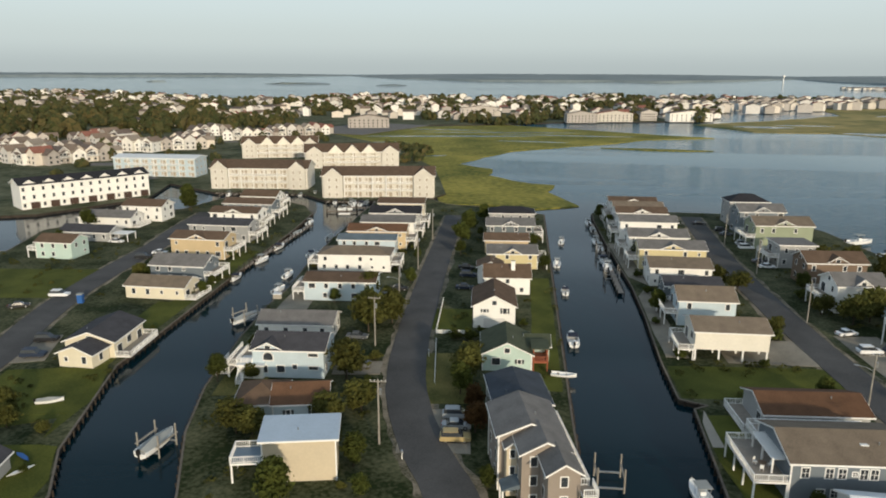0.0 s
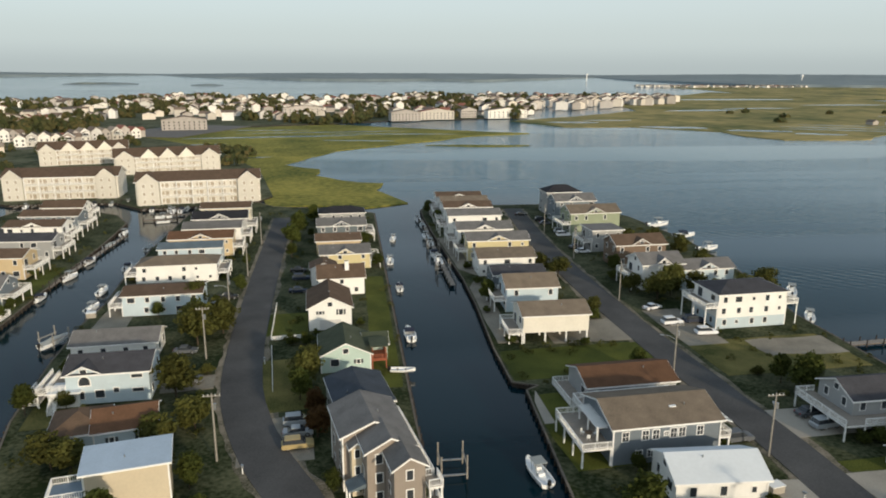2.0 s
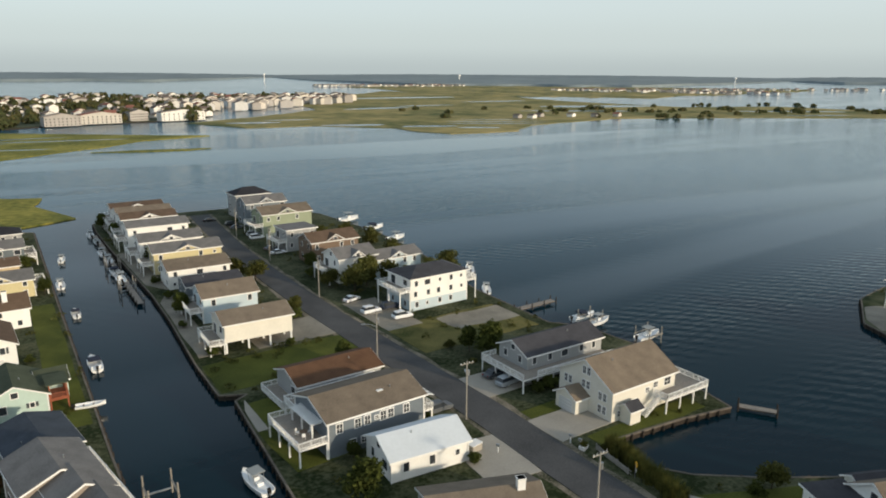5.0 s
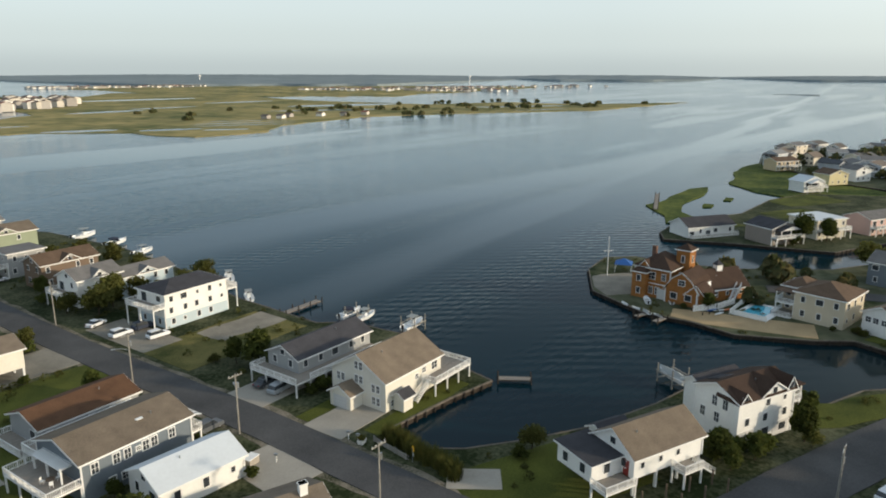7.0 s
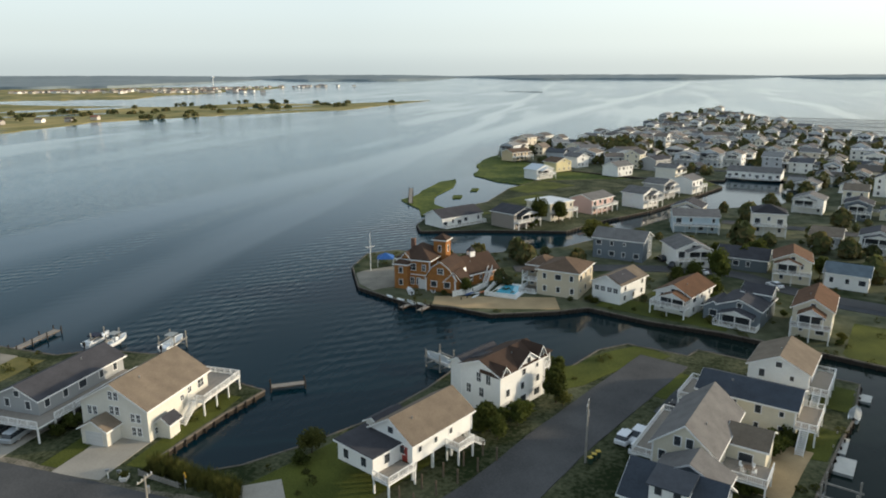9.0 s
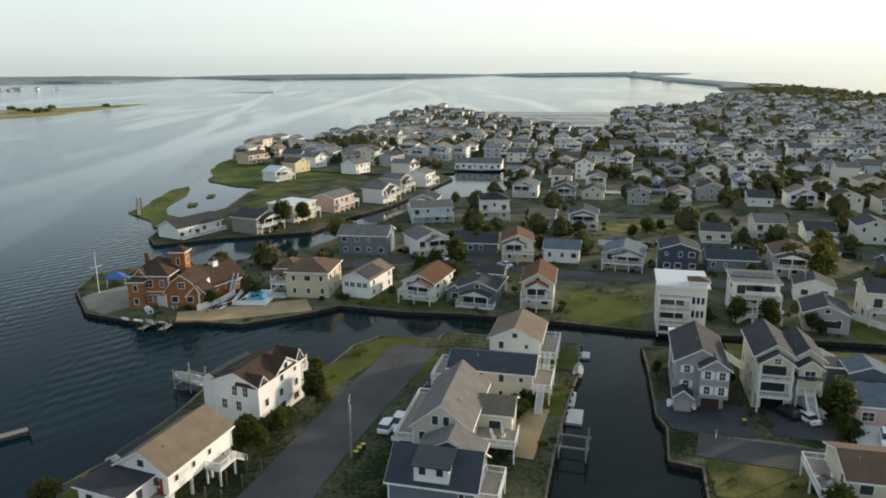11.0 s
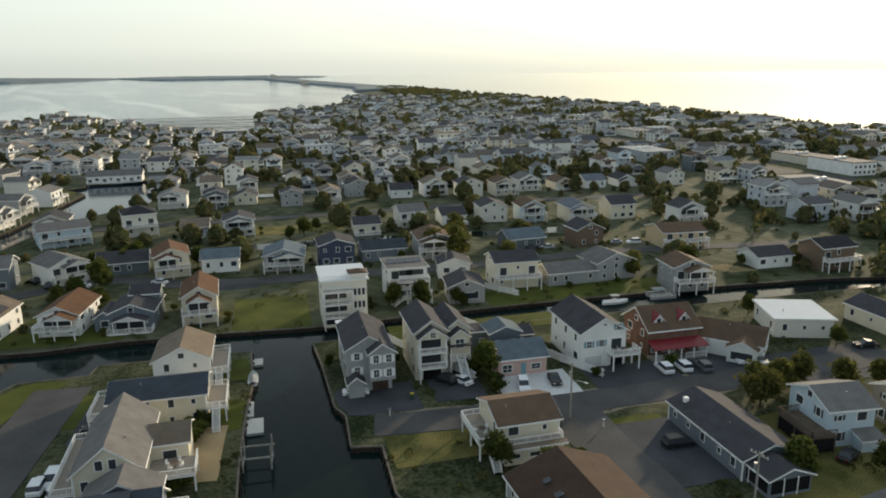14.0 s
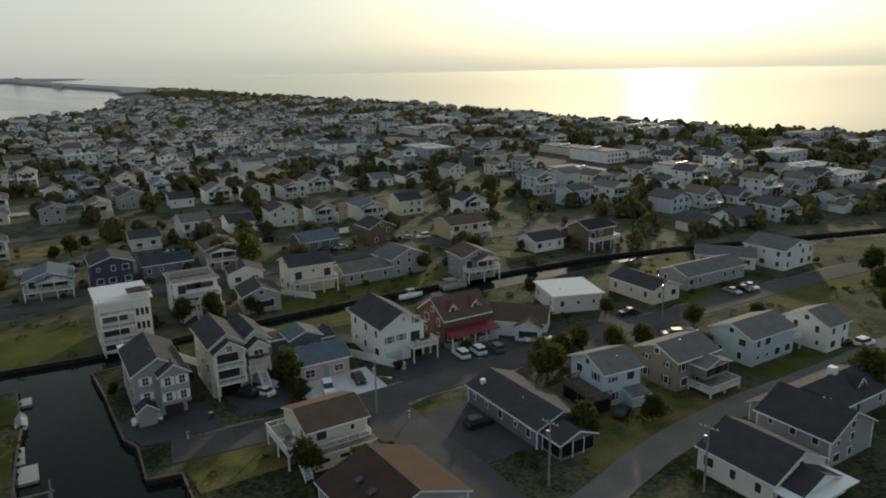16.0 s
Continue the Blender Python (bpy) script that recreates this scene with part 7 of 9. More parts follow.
# stepped gray house by the street
H_E1 = house("stepped taupe three-storey house with gray roofs and white trim", 1.7, 89.2, 10.3, 8.4, 9.0, 8.0, "y", 1.6, "taupe", "gray", rows=3, sides="FL")
wing(H_E1, 1.1, -6.9, 0, 6.2, 4.8, 8.0, "y", 1.5, "taupe", "gray", rows=3, sides="LF", win=(0.8, 1.25))
wing(H_E1, 2.3, -11.6, 0, 3.9, 4.6, 7.9, "y", 1.2, "taupe", "gray", rows=3, sides="LF", win=(0.8, 1.25))
wing(H_E1, -2.6, -5.3, 0, 1.5, 1.6, 7.2, "y", 0.5, "beige", "gray", rows=3, sides="F", win=(0.6, 1.1))
deck(H_E1, 4.3, 5.6, -13.0, 4.4, 5.6, "FBR")
deck(H_E1, 4.3, 6.0, -15.4, -13.06, 5.6, "FR")
deck(H_E1, 4.3, 6.0, -15.4, -13.06, 2.8, "FR")
_aw = part("awning", Build().loft([[(-2.05, -8.9, 2.7), (-4.4, -8.9, 2.5), (-4.4, -8.9, 2.62), (-2.05, -8.9, 3.4)], [(-2.05, -6.3, 2.7), (-4.4, -6.3, 2.5), (-4.4, -6.3, 2.62), (-2.05, -6.3, 3.4)]]), ROOF["slate"], H_E1)
for _y in (-8.7, -6.5):
    part("post", post_mesh(2.5), None, H_E1, m=pose(-4.2, _y, 0))
# white house with an arched window: the front as it is
for _x, _z, _w, _h in ((-4.6, 1.6, 1.5, 1.3), (-1.4, 1.7, 1.4, 1.3), (1.2, 2.2, 0.8, 0.8), (4.6, 4.5, 1.7, 0.6), (4.6, 2.0, 1.7, 0.6)):
    add_window(H_C2, pose(_x, -4.5, _z), _w, _h)
_arch = [(0.85 * math.cos(math.pi * i / 10), 0.85 * math.sin(math.pi * i / 10)) for i in range(11)]
_aw2 = part("window", Build().loft([[(-3.6 + p * 1.2, y, 4.0 + q * 1.2) for p, q in [(0.85, -0.7)] + _arch + [(-0.85, -0.7)]] for y in (-4.55, -4.62)]), M_TRIM, H_C2, "arched window")
part("pane", Build().loft([[(-3.6 + p, y, 4.0 + q) for p, q in [(0.85, -0.6)] + _arch + [(-0.85, -0.6)]] for y in (-4.6, -4.65)]), M_GLASS, _aw2)
# wing with a redwood porch, mint house
wing(H_E3, 6.0, 2.4, 0, 4.4, 6.0, 3.2, "x", 1.2, "mint", "green", sides="")
deck(H_E3, 4.8, 7.6, -5.2, -0.7, 1.9, "FR", ROOF["green"], M_REDWOOD, M_REDWOOD)
# white house with arched window: deck terraces to the water
deck(H_C2, -11.0, -6.6, -5.0, 3.5, 2.6, "FL")
deck(H_C2, -13.5, -11.05, -4.5, 2.5, 0.7, "FL")
wing(H_C2, -6.6, -3.6, 0, 4.2, 3.6, 2.6, "f", 0.2, "white", "white", sides="F", win=(1.75, 1.6))
wing(H_C3, -6.4, 0.5, 0, 7.5, 8.5, 3.2, "h", 2.0, "paleblue", "brown", sides="")
deck(H_C4, -9.2, -5.0, -2.6, 1.6, 3.0, "FBL", None, mat("blue-gray deck paint", srgb(112, 130, 146), 0.7, 0.1))
part("lower_wall", Build().box(-8.14, 8.14, -5.04, 5.04, 0.0, 2.4), WALL["paleblue"], H_Q1, "pale blue ground-floor siding")
# street-end porch roof over the bayside deck of the blue-gray house
_pr = part("awning", Build().box(-9.9, -6.0, -3.6, 3.6, 4.93, 4.99), M_TRIM, H_R2, "white slatted awning")
for i in range(12):
    part("slat", shared("awning_slat", lambda: Build().box(0, 0.24, -3.6, 3.6, 0, 0.06).mesh("slat", M_TRIM)), None, _pr, m=pose(-9.9 + i * 0.32, 0, 5.0 + i * 0.035))
for _y in (-3.4, 0, 3.4):
    part("post", post_mesh(2.3), None, H_R2, m=pose(-9.7, _y, 2.9))
part("skylight", Build().box(-0.5, 0.5, -0.4, 0.4, 0, 0.12), M_TRIM, H_R2, m=pose(2.0, -2.5, 6.9))
# gabled house by the inlet: garage, porch hut and big deck
wing(H_G2, -9.0, 1.4, 0, 3.0, 4.6, 2.7, "x", 1.3, "ivory", "tan", sides="")
part("garage_door", garage_mesh(3.0, 2.2), None, H_G2, m=pose(-10.5, 1.4, 0.02, 0, 0, -90))
wing(H_G2, -4.6, -7.2, 0, 2.4, 2.2, 2.6, "x", 0.8, "ivory", "dgray", sides="")
deck(H_G2, 2.0, 12.6, -9.0, -6.1, 2.6, "FLR")
deck(H_G2, 7.8, 12.6, -6.05, 5.0, 2.6, "BR")
stairs(H_G2, 2.0, -7.4, 2.6, 180)
# gray neighbour: white deck all round the street end
deck(H_G1, -12.6, -9.3, -7.0, 5.0, 2.6, "BL")
deck(H_G1, -9.3, 9.2, -7.0, -4.1, 2.6, "F")
# piled house: sun room, balcony, landing and stairs
wing(H_S1, -9.2, 1.6, 0, 5.2, 6.8, 5.0, "m", 0.3, "white", "dgray", base=2.5, sides="LF", win=(0.95, 1.3))
wing(H_S1, -2.0, 5.4, 0, 5.0, 3.0, 4.8, "x", 0.8, "white", "dgray", base=2.5, sides="")
deck(H_S1, -12.0, -6.7, -4.8, -1.9, 2.5, "FL")
part("door", door_mesh(1.0, 2.1, M_REDDOOR), None, H_S1, m=facade("L", 13.0, 8.0, 2.6, 2.52))
deck(H_S1, 0.5, 4.0, -6.4, -4.06, 2.5, "FL")
stairs(H_S1, 4.0, -5.2, 2.5, 0)
for _x in (-8, -4, 0, 4, 8):
    for _y in (-9, -6.5):
        part("mooring_post", shared("moor", lambda: Build().beam((0, 0, -0.3), (0, 0, 2.2), 0.14, 0.12, 8).mesh("mooring_post", M_WOOD)), None, H_S1, m=pose(_x - 3, _y - 0.4 * _x / 4, 0))
part("garage_door", garage_mesh(3.4, 2.3), None, H_S2, m=facade("F", 12.2, 8.2, -4.2, 0.02))
part("garage_door", garage_mesh(3.4, 2.3), None, H_S2, m=facade("F", 12.2, 8.2, 3.6, 0.02))
deck(H_S2, 6.16, 7.9, -4.1, 0.6, 4.9, "FBR", ROOF["dbrown"])
wing(H_S2, -0.5, 5.7, 0, 9.0, 3.4, 6.6, "x", 0.9, "white", "dgray", sides="")
# cream house with canal porch
wing(H_S4, 6.6, 2.0, 0, 5.0, 6.0, 4.9, "x", 1.5, "cream", "tan", sides="F", win=(1.75, 2.0))
deck(H_S4, 4.2, 10.2, -6.2, -1.1, 2.6, "FR")
deck(H_S4, -7.0, -4.16, -7.4, 7.4, 2.9, "FBL")
deck(H_S6, -10.2, -7.16, -4.2, 4.2, 2.9, "FBL")
wing(H_S5, 0.3, 6.0, 0, 8.6, 4.2, 4.6, "y", 2.2, "bluegray", "gray", sides="")
deck(H_S5, 5.56, 8.0, -2.5, 4.0, 2.8, "FBR")
for _x, _z in ((-0.9, 6.5), (0.7, 6.5), (-2.8, 3.9)):
    add_window(H_S4, pose(_x, -7.7, _z), 0.85, 1.3)
_do = part("dormer", Build().box(-2.2, 2.2, -4.0, -0.5, 5.3, 7.5), WALL["white"], H_S5)
part("dormer_roof", Build().loft([[(-2.5, -4.4, 7.4), (-2.5, -0.2, 8.0), (-2.5, -0.2, 8.15), (-2.5, -4.4, 7.55)], [(2.5, -4.4, 7.4), (2.5, -0.2, 8.0), (2.5, -0.2, 8.15), (2.5, -4.4, 7.55)]]), ROOF["navy"], H_S5)
for _x in (-1.1, 1.1):
    add_window(H_S5, pose(_x, -4.0, 6.75), 0.85, 0.9)
# the big cedar house on the point
def gambrel(root, x, w, y0, y1, z0, zk, zt, walls, roofm):
    """A barn-shaped block whose two-pitched gable faces -y."""
    k = w * 0.30
    wall = [(x - w / 2, 0), (x + w / 2, 0), (x + w / 2, z0), (x + k, zk), (x, zt), (x - k, zk), (x - w / 2, z0)]
    part("wall", Build().loft([[(p, y1, q) for p, q in wall], [(p, y0, q) for p, q in wall]]), WALL[walls], root)
    for s, o, g, mt, nm in ((0, 0.35, 0.22, roofm, "roof"), (1, 0.42, 0.16, M_TRIM, "trim")):
        lo = [(x - w / 2 - o, z0 - 0.4), (x - k - 0.1, zk), (x, zt), (x + k + 0.1, zk), (x + w / 2 + o, z0 - 0.4)]
        prof = [(p, q - 0.05 * s) for p, q in lo] + [(p, q + g) for p, q in lo[::-1]]
        part(nm, Build().loft([[(p, y1, q) for p, q in prof], [(p, y0 - o, q) for p, q in prof]]), mt, root)
    return root


gambrel(H_P1, 8.0, 8.0, -6.4, 3.0, 3.6, 6.2, 7.9, "shingle", ROOF["dbrown"])
for _x, _y in ((-4.65, -5.5), (4.65, -5.5), (-4.65, 5.5)):
    part("corner_board", post_mesh(7.3, 0.13), None, H_P1, m=pose(_x, _y, 0))
for _x in (4.05, 11.95):
    part("corner_board", post_mesh(3.4, 0.13), None, H_P1, m=pose(_x, -6.42, 0))
part("belt_board", Build().box(-4.7, 4.7, -5.56, -5.49, 3.5, 3.75), M_TRIM, H_P1)
part("belt_board", Build().box(-4.72, -4.64, -5.5, 5.5, 3.5, 3.75), M_TRIM, H_P1)
for _x, _z, _w, _h in ((-0.2, 5.6, 1.9, 1.7), (3.0, 5.6, 0.9, 1.5), (-0.2, 1.9, 1.0, 1.7), (1.5, 1.9, 1.0, 1.7)):
    front_window(H_P1, pose(_x, -5.5, _z), _w, _h)
for _u in (-3.4, 0.0, 3.4):
    for _z in (1.9, 5.6):
        front_window(H_P1, facade("L", 9.3, 11.0, _u, _z), 1.1, 1.6)
front_window(H_P1, pose(8.0, -6.42, 5.4), 1.5, 1.3)
for _x in (6.2, 9.8):
    add_window(H_P1, pose(_x, -6.42, 2.0), 1.5, 1.4)
wing(H_P1, -2.6, -6.4, 0, 3.6, 2.0, 6.4, "h", 1.0, "shingle", "dbrown", rows=2, sides="F")
wing(H_P1, 11.5, -3.6, 0, 5.0, 5.0, 3.0, "y", 2.4, "shingle", "dbrown", rows=1, sides="F")
wing(H_P1, 4.8, 2.5, 0, 3.4, 3.4, 11.6, "h", 1.4, "shingle", "dbrown", base=6.5, sides="FR", win=(0.7, 1.6))
gablet(H_P1, WALL["shingle"], ROOF["dbrown"], -2.0, -5.7, 0, 7.4, 3.2, 1.8)
part("garage_door", garage_mesh(3.2, 2.6), None, H_P1, m=pose(3.2, -5.6, 0.02))
part("chimney", Build().box(-0.5, 0.5, -0.5, 0.5, -1.5, 1.4), WALL["brick"], H_P1, m=pose(-3.0, 1.5, 10.0))
_cup = part("cupola", Build().box(-0.8, 0.8, -0.8, 0.8, -1.0, 1.0), M_TRIM, H_P1b, m=pose(0, 0, 6.9))
part("cupola_roof", Build().loft([[(-1, -1, 1), (1, -1, 1), (1, 1, 1), (-1, 1, 1)], [(-0.05, -0.05, 2.2), (0.05, -0.05, 2.2), (0.05, 0.05, 2.2), (-0.05, 0.05, 2.2)]]), ROOF["dgray"], _cup)
stairs(H_P1b, 3.0, -4.6, 3.4, -150)
wing(H_P2, -6.8, 2.4, 0, 6.0, 8.0, 6.0, "h", 1.8, "beige", "brown", rows=2, sides="F")
deck(H_P2, -9.6, -5.36, -5.6, -1.7, 3.2, "FLR", ROOF["brown"])
deck(H_P2, -9.6, -5.36, -7.4, -1.7, 0.5, "FL")
# canal-front houses: porches and terraces
wing(H_M1, 2.0, -7.4, 0, 4.4, 2.2, 7.8, "y", 1.5, "gray", "dgray", base=2.6, rows=2, sides="")
wing(H_M1, -2.6, -7.6, 0, 2.6, 2.4, 2.8, "y", 1.0, "gray", "dgray", sides="")
part("garage_opening", Build().box(0.4, 3.2, -6.56, -6.5, 0.02, 2.3), M_GARAGE_SHADE, H_M1)
stairs(H_M2b, 0.0, -7.4, 3.2, -90, 1.4)
part("garage_door", garage_mesh(3.4, 2.2), None, H_M4, m=facade("F", 9.1, 14.0, -2.0, 0.02))
# brick house: red porch roof on white posts
_pr = part("porch_roof", Build().loft([[(-5.8, -5.1, 3.3), (-5.8, -8.2, 2.5), (-5.8, -8.2, 2.62), (-5.8, -5.1, 3.5)], [(5.8, -5.1, 3.3), (5.8, -8.2, 2.5), (5.8, -8.2, 2.62), (5.8, -5.1, 3.5)]]), ROOF["red"], H_M5)
part("porch_floor", Build().box(-5.6, 5.6, -8.0, -5.06, 0.0, 0.4), M_DECK, H_M5)
for i in range(5):
    part("post", post_mesh(2.5), None, H_M5, m=pose(-5.4 + i * 2.7, -7.9, 0.0))
for _x in (-2.7, 2.7):
    gablet(H_M5, WALL["white"], ROOF["red"], _x, -3.7, 0, 6.9, 1.9, 1.1)
    part("dormer", Build().box(_x - 0.85, _x + 0.85, -3.68, -1.5, 5.6, 6.9), WALL["white"], H_M5)
    add_window(H_M5, pose(_x, -3.7, 6.6), 0.8, 1.1)
# white flat-roofed block: terraces on each floor
for _z in (2.9, 5.8, 8.6):
    deck(H_P7, -4.8, 1.6, -8.2, -6.06, _z, "FLR")
# white house at the canal: a band of windows over the lawn
for _x in (-2.5, -0.9, 0.9, 2.5):
    front_window(H_P3, pose(_x, -6.5, 3.3), 1.1, 1.1)
part("roof_panel", Build().box(0.35, 4.0, -6.6, 2.0, 0.0, 0.06), ROOF["dgray"], H_P3, "dark patch on the right roof slope", m=pose(0, 0, 6.9, 0, 25.3, 0))
# blue-gray canal house: stepped side wings with white rakes
wing(H_P5, -5.6, -2.0, 0, 4.2, 7.0, 3.2, "y", 1.3, "bluegray", "dgray", sides="F", win=(1.5, 1.3))
wing(H_P5, 1.5, 4.0, 0, 6.0, 5.0, 6.0, "x", 1.3, "bluegray", "dgray", sides="F", win=(1.5, 1.0))
# screened porch and white terrace roofs of the southern houses
wing(H_N3, 10.4, -0.6, 0, 6.0, 6.4, 2.7, "x", 1.2, "bluegray", "dgray", sides="")
part("screen", Build().box(7.7, 13.1, -3.87, -3.81, 0.5, 2.4), M_UNLIT, H_N3)
part("screen", Build().box(13.41, 13.47, -3.5, 2.3, 0.5, 2.4), M_UNLIT, H_N3)
part("screen_posts", Build().box(9.4, 9.55, -3.92, -3.8, 0, 2.6).box(11.2, 11.35, -3.92, -3.8, 0, 2.6).box(13.4, 13.52, -1.7, -1.55, 0, 2.6).box(13.4, 13.52, 0.4, 0.55, 0, 2.6), M_TRIM, H_N3)
deck(H_N5, -2.5, 5.2, -9.4, -4.7, 1.1, "FLR")
part("screen", Build().box(-1.2, 4.2, -7.47, -7.41, 2.9, 4.2), M_UNLIT, H_N5)
part("chimney", Build().box(-0.35, 0.35, -0.35, 0.35, -1.0, 1.6), M_TRIM, H_N3, m=pose(-7.0, -3.0, 3.0))
deck(H_N4, -7.2, -3.4, -6.0, 2.0, 2.8, "FBL", None, M_WOOD, M_WOOD)
wing(H_N5, 1.5, -5.8, 0, 6.0, 3.2, 4.6, "y", 1.0, "taupe", "gray", base=2.4, sides="F", win=(1.5, 1.3))
part("porch_roof", Build().box(-6.0, 5.0, -10.4, -5.6, 2.9, 3.05), M_TRIM, H_N7)
part("chimney", Build().box(-0.6, 0.6, -0.6, 0.6, -1.0, 1.4), M_TRIM, H_N8b, m=pose(3.5, 0.3, 5.4))
wing(H_N1, 0, -5.4, 0, 9.0, 2.6, 2.4, "f", 0.2, "cream", "tan", sides="F", win=(1.5, 0.6))
deck(H_N1, -4.6, 4.6, -5.9, -4.56, 2.6, "FR")
# far-left carport
part("carport_roof", Build().box(8.6, 15.0, -3.5, 1.5, 2.5, 2.62), M_TRIM, H_L4)
for _x in (8.8, 14.8):
    for _y in (-3.3, 1.3):
        part("post", post_mesh(2.5), None, H_L4, m=pose(_x, _y, 0))

# ---- fronts of the nearer houses, window by window ----
# the opening is a near-black panel that paints the unlit inside
def opening(root, m, w, h):
    part("garage_opening", shared(("void", w, h), lambda: Build().box(-w / 2, w / 2, -0.04, 0.02, 0, h).mesh("garage_opening", M_UNLIT)), None, root, m=m)
    part("door_frame", shared(("voidframe", w, h), lambda: Build().loft([[(-w / 2 - 0.15, y, 0), (-w / 2 - 0.15, y, h + 0.15), (w / 2 + 0.15, y, h + 0.15), (w / 2 + 0.15, y, 0), (w / 2, y, 0), (w / 2, y, h), (-w / 2, y, h), (-w / 2, y, 0)] for y in (-0.08, 0.0)]).mesh("door_frame", M_TRIM)), None, root, m=m)


# blue-gray three-storey house: projecting gable bay, shuttered windows
for _z in (4.0, 6.6):
    for _x in (0.9, 3.1):
        front_window(H_M1, pose(_x, -8.5, _z), 0.85, 1.35, WHITE_SHUTTER)
    front_window(H_M1, pose(-2.1, -6.5, _z), 0.85, 1.2, WHITE_SHUTTER)
wing(H_M1, -1.2, 8.0, 0, 5.0, 3.4, 7.4, "f", 0.3, "white", "white", sides="")
# cream pair: stacked balconies under an arched gable, bay and steps
opening(H_M2, pose(0.1, -6.0, 0.02), 3.4, 2.3)
for _z in (2.9, 5.7):
    deck(H_M2, -2.5, 2.5, -7.8, -6.06, _z, "FLR")
    _gd = part("glass_door", plain_window_mesh(3.6, 2.0), None, H_M2, m=pose(0, -6.0, _z + 1.15))
gablet(H_M2, WALL["cream"], ROOF["dgray"], 0.0, -7.7, 0, 8.5, 5.0, 1.7)
front_window(H_M2, pose(0, -7.72, 9.0), 0.9, 0.9)
for _x in (-2.4, 2.4):
    part("post", post_mesh(2.6, 0.12), None, H_M2, m=pose(_x, -7.6, 5.7))
wing(H_M2b, 0, -5.9, 0, 3.4, 1.8, 7.4, "y", 1.2, "cream", "dgray", base=3.2, sides="")
front_window(H_M2b, pose(0, -6.82, 6.0), 1.5, 1.6)
deck(H_M2b, -1.9, 1.9, -7.4, -5.06, 3.2, "FLR", ROOF["dgray"])
for _u, _z in ((-2.4, 3.4), (0.3, 3.4), (-0.3, 5.9), (1.7, 5.9)):
    front_window(H_S2, facade("L", 12.2, 8.2, _u, _z), 0.85, 1.5)
part("skylight", Build().box(-1.6, 1.6, -1.2, 1.2, 0, 0.3), ROOF["dgray"], H_S2, m=pose(-2.6, 2.6, 7.9, -22, 0, 0))
# pink cottage: blue door, plants and a jumble of gray rooms behind
front_window(H_M3, pose(-2.9, -4.0, 1.5), 1.7, 1.4)
front_window(H_M3, pose(2.6, -4.0, 1.5), 1.7, 1.0)
part("door", door_mesh(1.0, 2.1, BLUE_SHUTTER), None, H_M3, m=pose(0.2, -4.0, 0.1))
part("chimney", Build().box(-0.35, 0.35, -0.35, 0.35, 0, 5.2), WALL["pink"], H_M3, m=pose(-5.0, -3.0, 0))
wing(H_M3, -0.5, 6.6, 0, 6.0, 5.0, 5.4, "y", 1.2, "slatewall", "slate", sides="F")
wing(H_M3, -4.4, 8.6, 0, 4.0, 4.0, 5.0, "f", 0.3, "slatewall", "dgray", sides="F")
wing(H_M3, 3.6, 9.2, 0, 4.6, 5.0, 3.6, "x", 1.0, "slatewall", "dgray", sides="F")
# white gabled house: garage, shuttered windows, corner deck on posts
for _x, _z in ((-2.9, 4.6), (-0.4, 4.7), (3.0, 7.6)):
    front_window(H_M4, pose(_x, -7.0, _z), 0.9, 1.2, BLUE_SHUTTER)
front_window(H_M4, pose(0.2, -7.0, 8.2), 0.5, 0.4)
deck(H_M4, 0.6, 6.0, -10.0, -7.06, 3.2, "FLR")
part("glass_door", plain_window_mesh(2.0, 2.0), None, H_M4, m=pose(2.6, -7.0, 4.3))
opening(H_M4, pose(2.8, -7.0, 0.02), 2.4, 2.1)
# brick house: porch front
for _x in (-4.2, -1.8, 1.8, 4.2):
    front_window(H_M5, pose(_x, -5.0, 1.7), 1.0, 1.5)
part("door", door_mesh(1.1, 2.1, M_DOOR), None, H_M5, m=pose(0, -5.0, 0.4))
railing(H_M5, (-5.5, -7.9), (-1.0, -7.9), 0.4)
railing(H_M5, (1.0, -7.9), (5.5, -7.9), 0.4)
# cottage with a glazed gable room
wing(H_M6, 3.0, -5.4, 0, 5.2, 3.0, 3.0, "y", 1.4, "white", "brown", sides="")
part("glass_door", plain_window_mesh(3.8, 1.5), None, H_M6, m=pose(3.0, -6.9, 1.5))
# blue-gray house by the canal: upper windows and a striped awning over the street balcony
for _x, _w in ((-6.4, 0.9), (-3.4, 0.9), (-1.8, 0.9), (-0.2, 0.55), (0.9, 0.9), (2.2, 0.9), (5.0, 0.9)):
    front_window(H_R2, pose(_x, -5.5, 4.35), _w, 1.35 if _w > 0.6 else 0.5)
for _x in (-4.2, -2.4):
    front_window(H_R2, pose(_x, -5.5, 1.5), 0.9, 1.0)
deck(H_R2, 8.3, 10.0, -5.4, -1.0, 2.9, "FBR")
_aw = part("awning", Build().loft([[(8.2, y, 5.7), (10.2, y, 5.0), (10.2, y, 5.08), (8.2, y, 5.8)] for y in (-5.5, 5.5)]), M_TRIM, H_R2, "white and gray striped awning")
for i in range(9):
    part("stripe", shared("awning_stripe", lambda: Build().loft([[(8.22, y, 5.815), (10.22, y, 5.10), (10.22, y, 5.11), (8.22, y, 5.825)] for y in (-0.3, 0.3)]).mesh("stripe", M_GREYC)), None, _aw, m=pose(0, -4.8 + i * 1.2, 0))
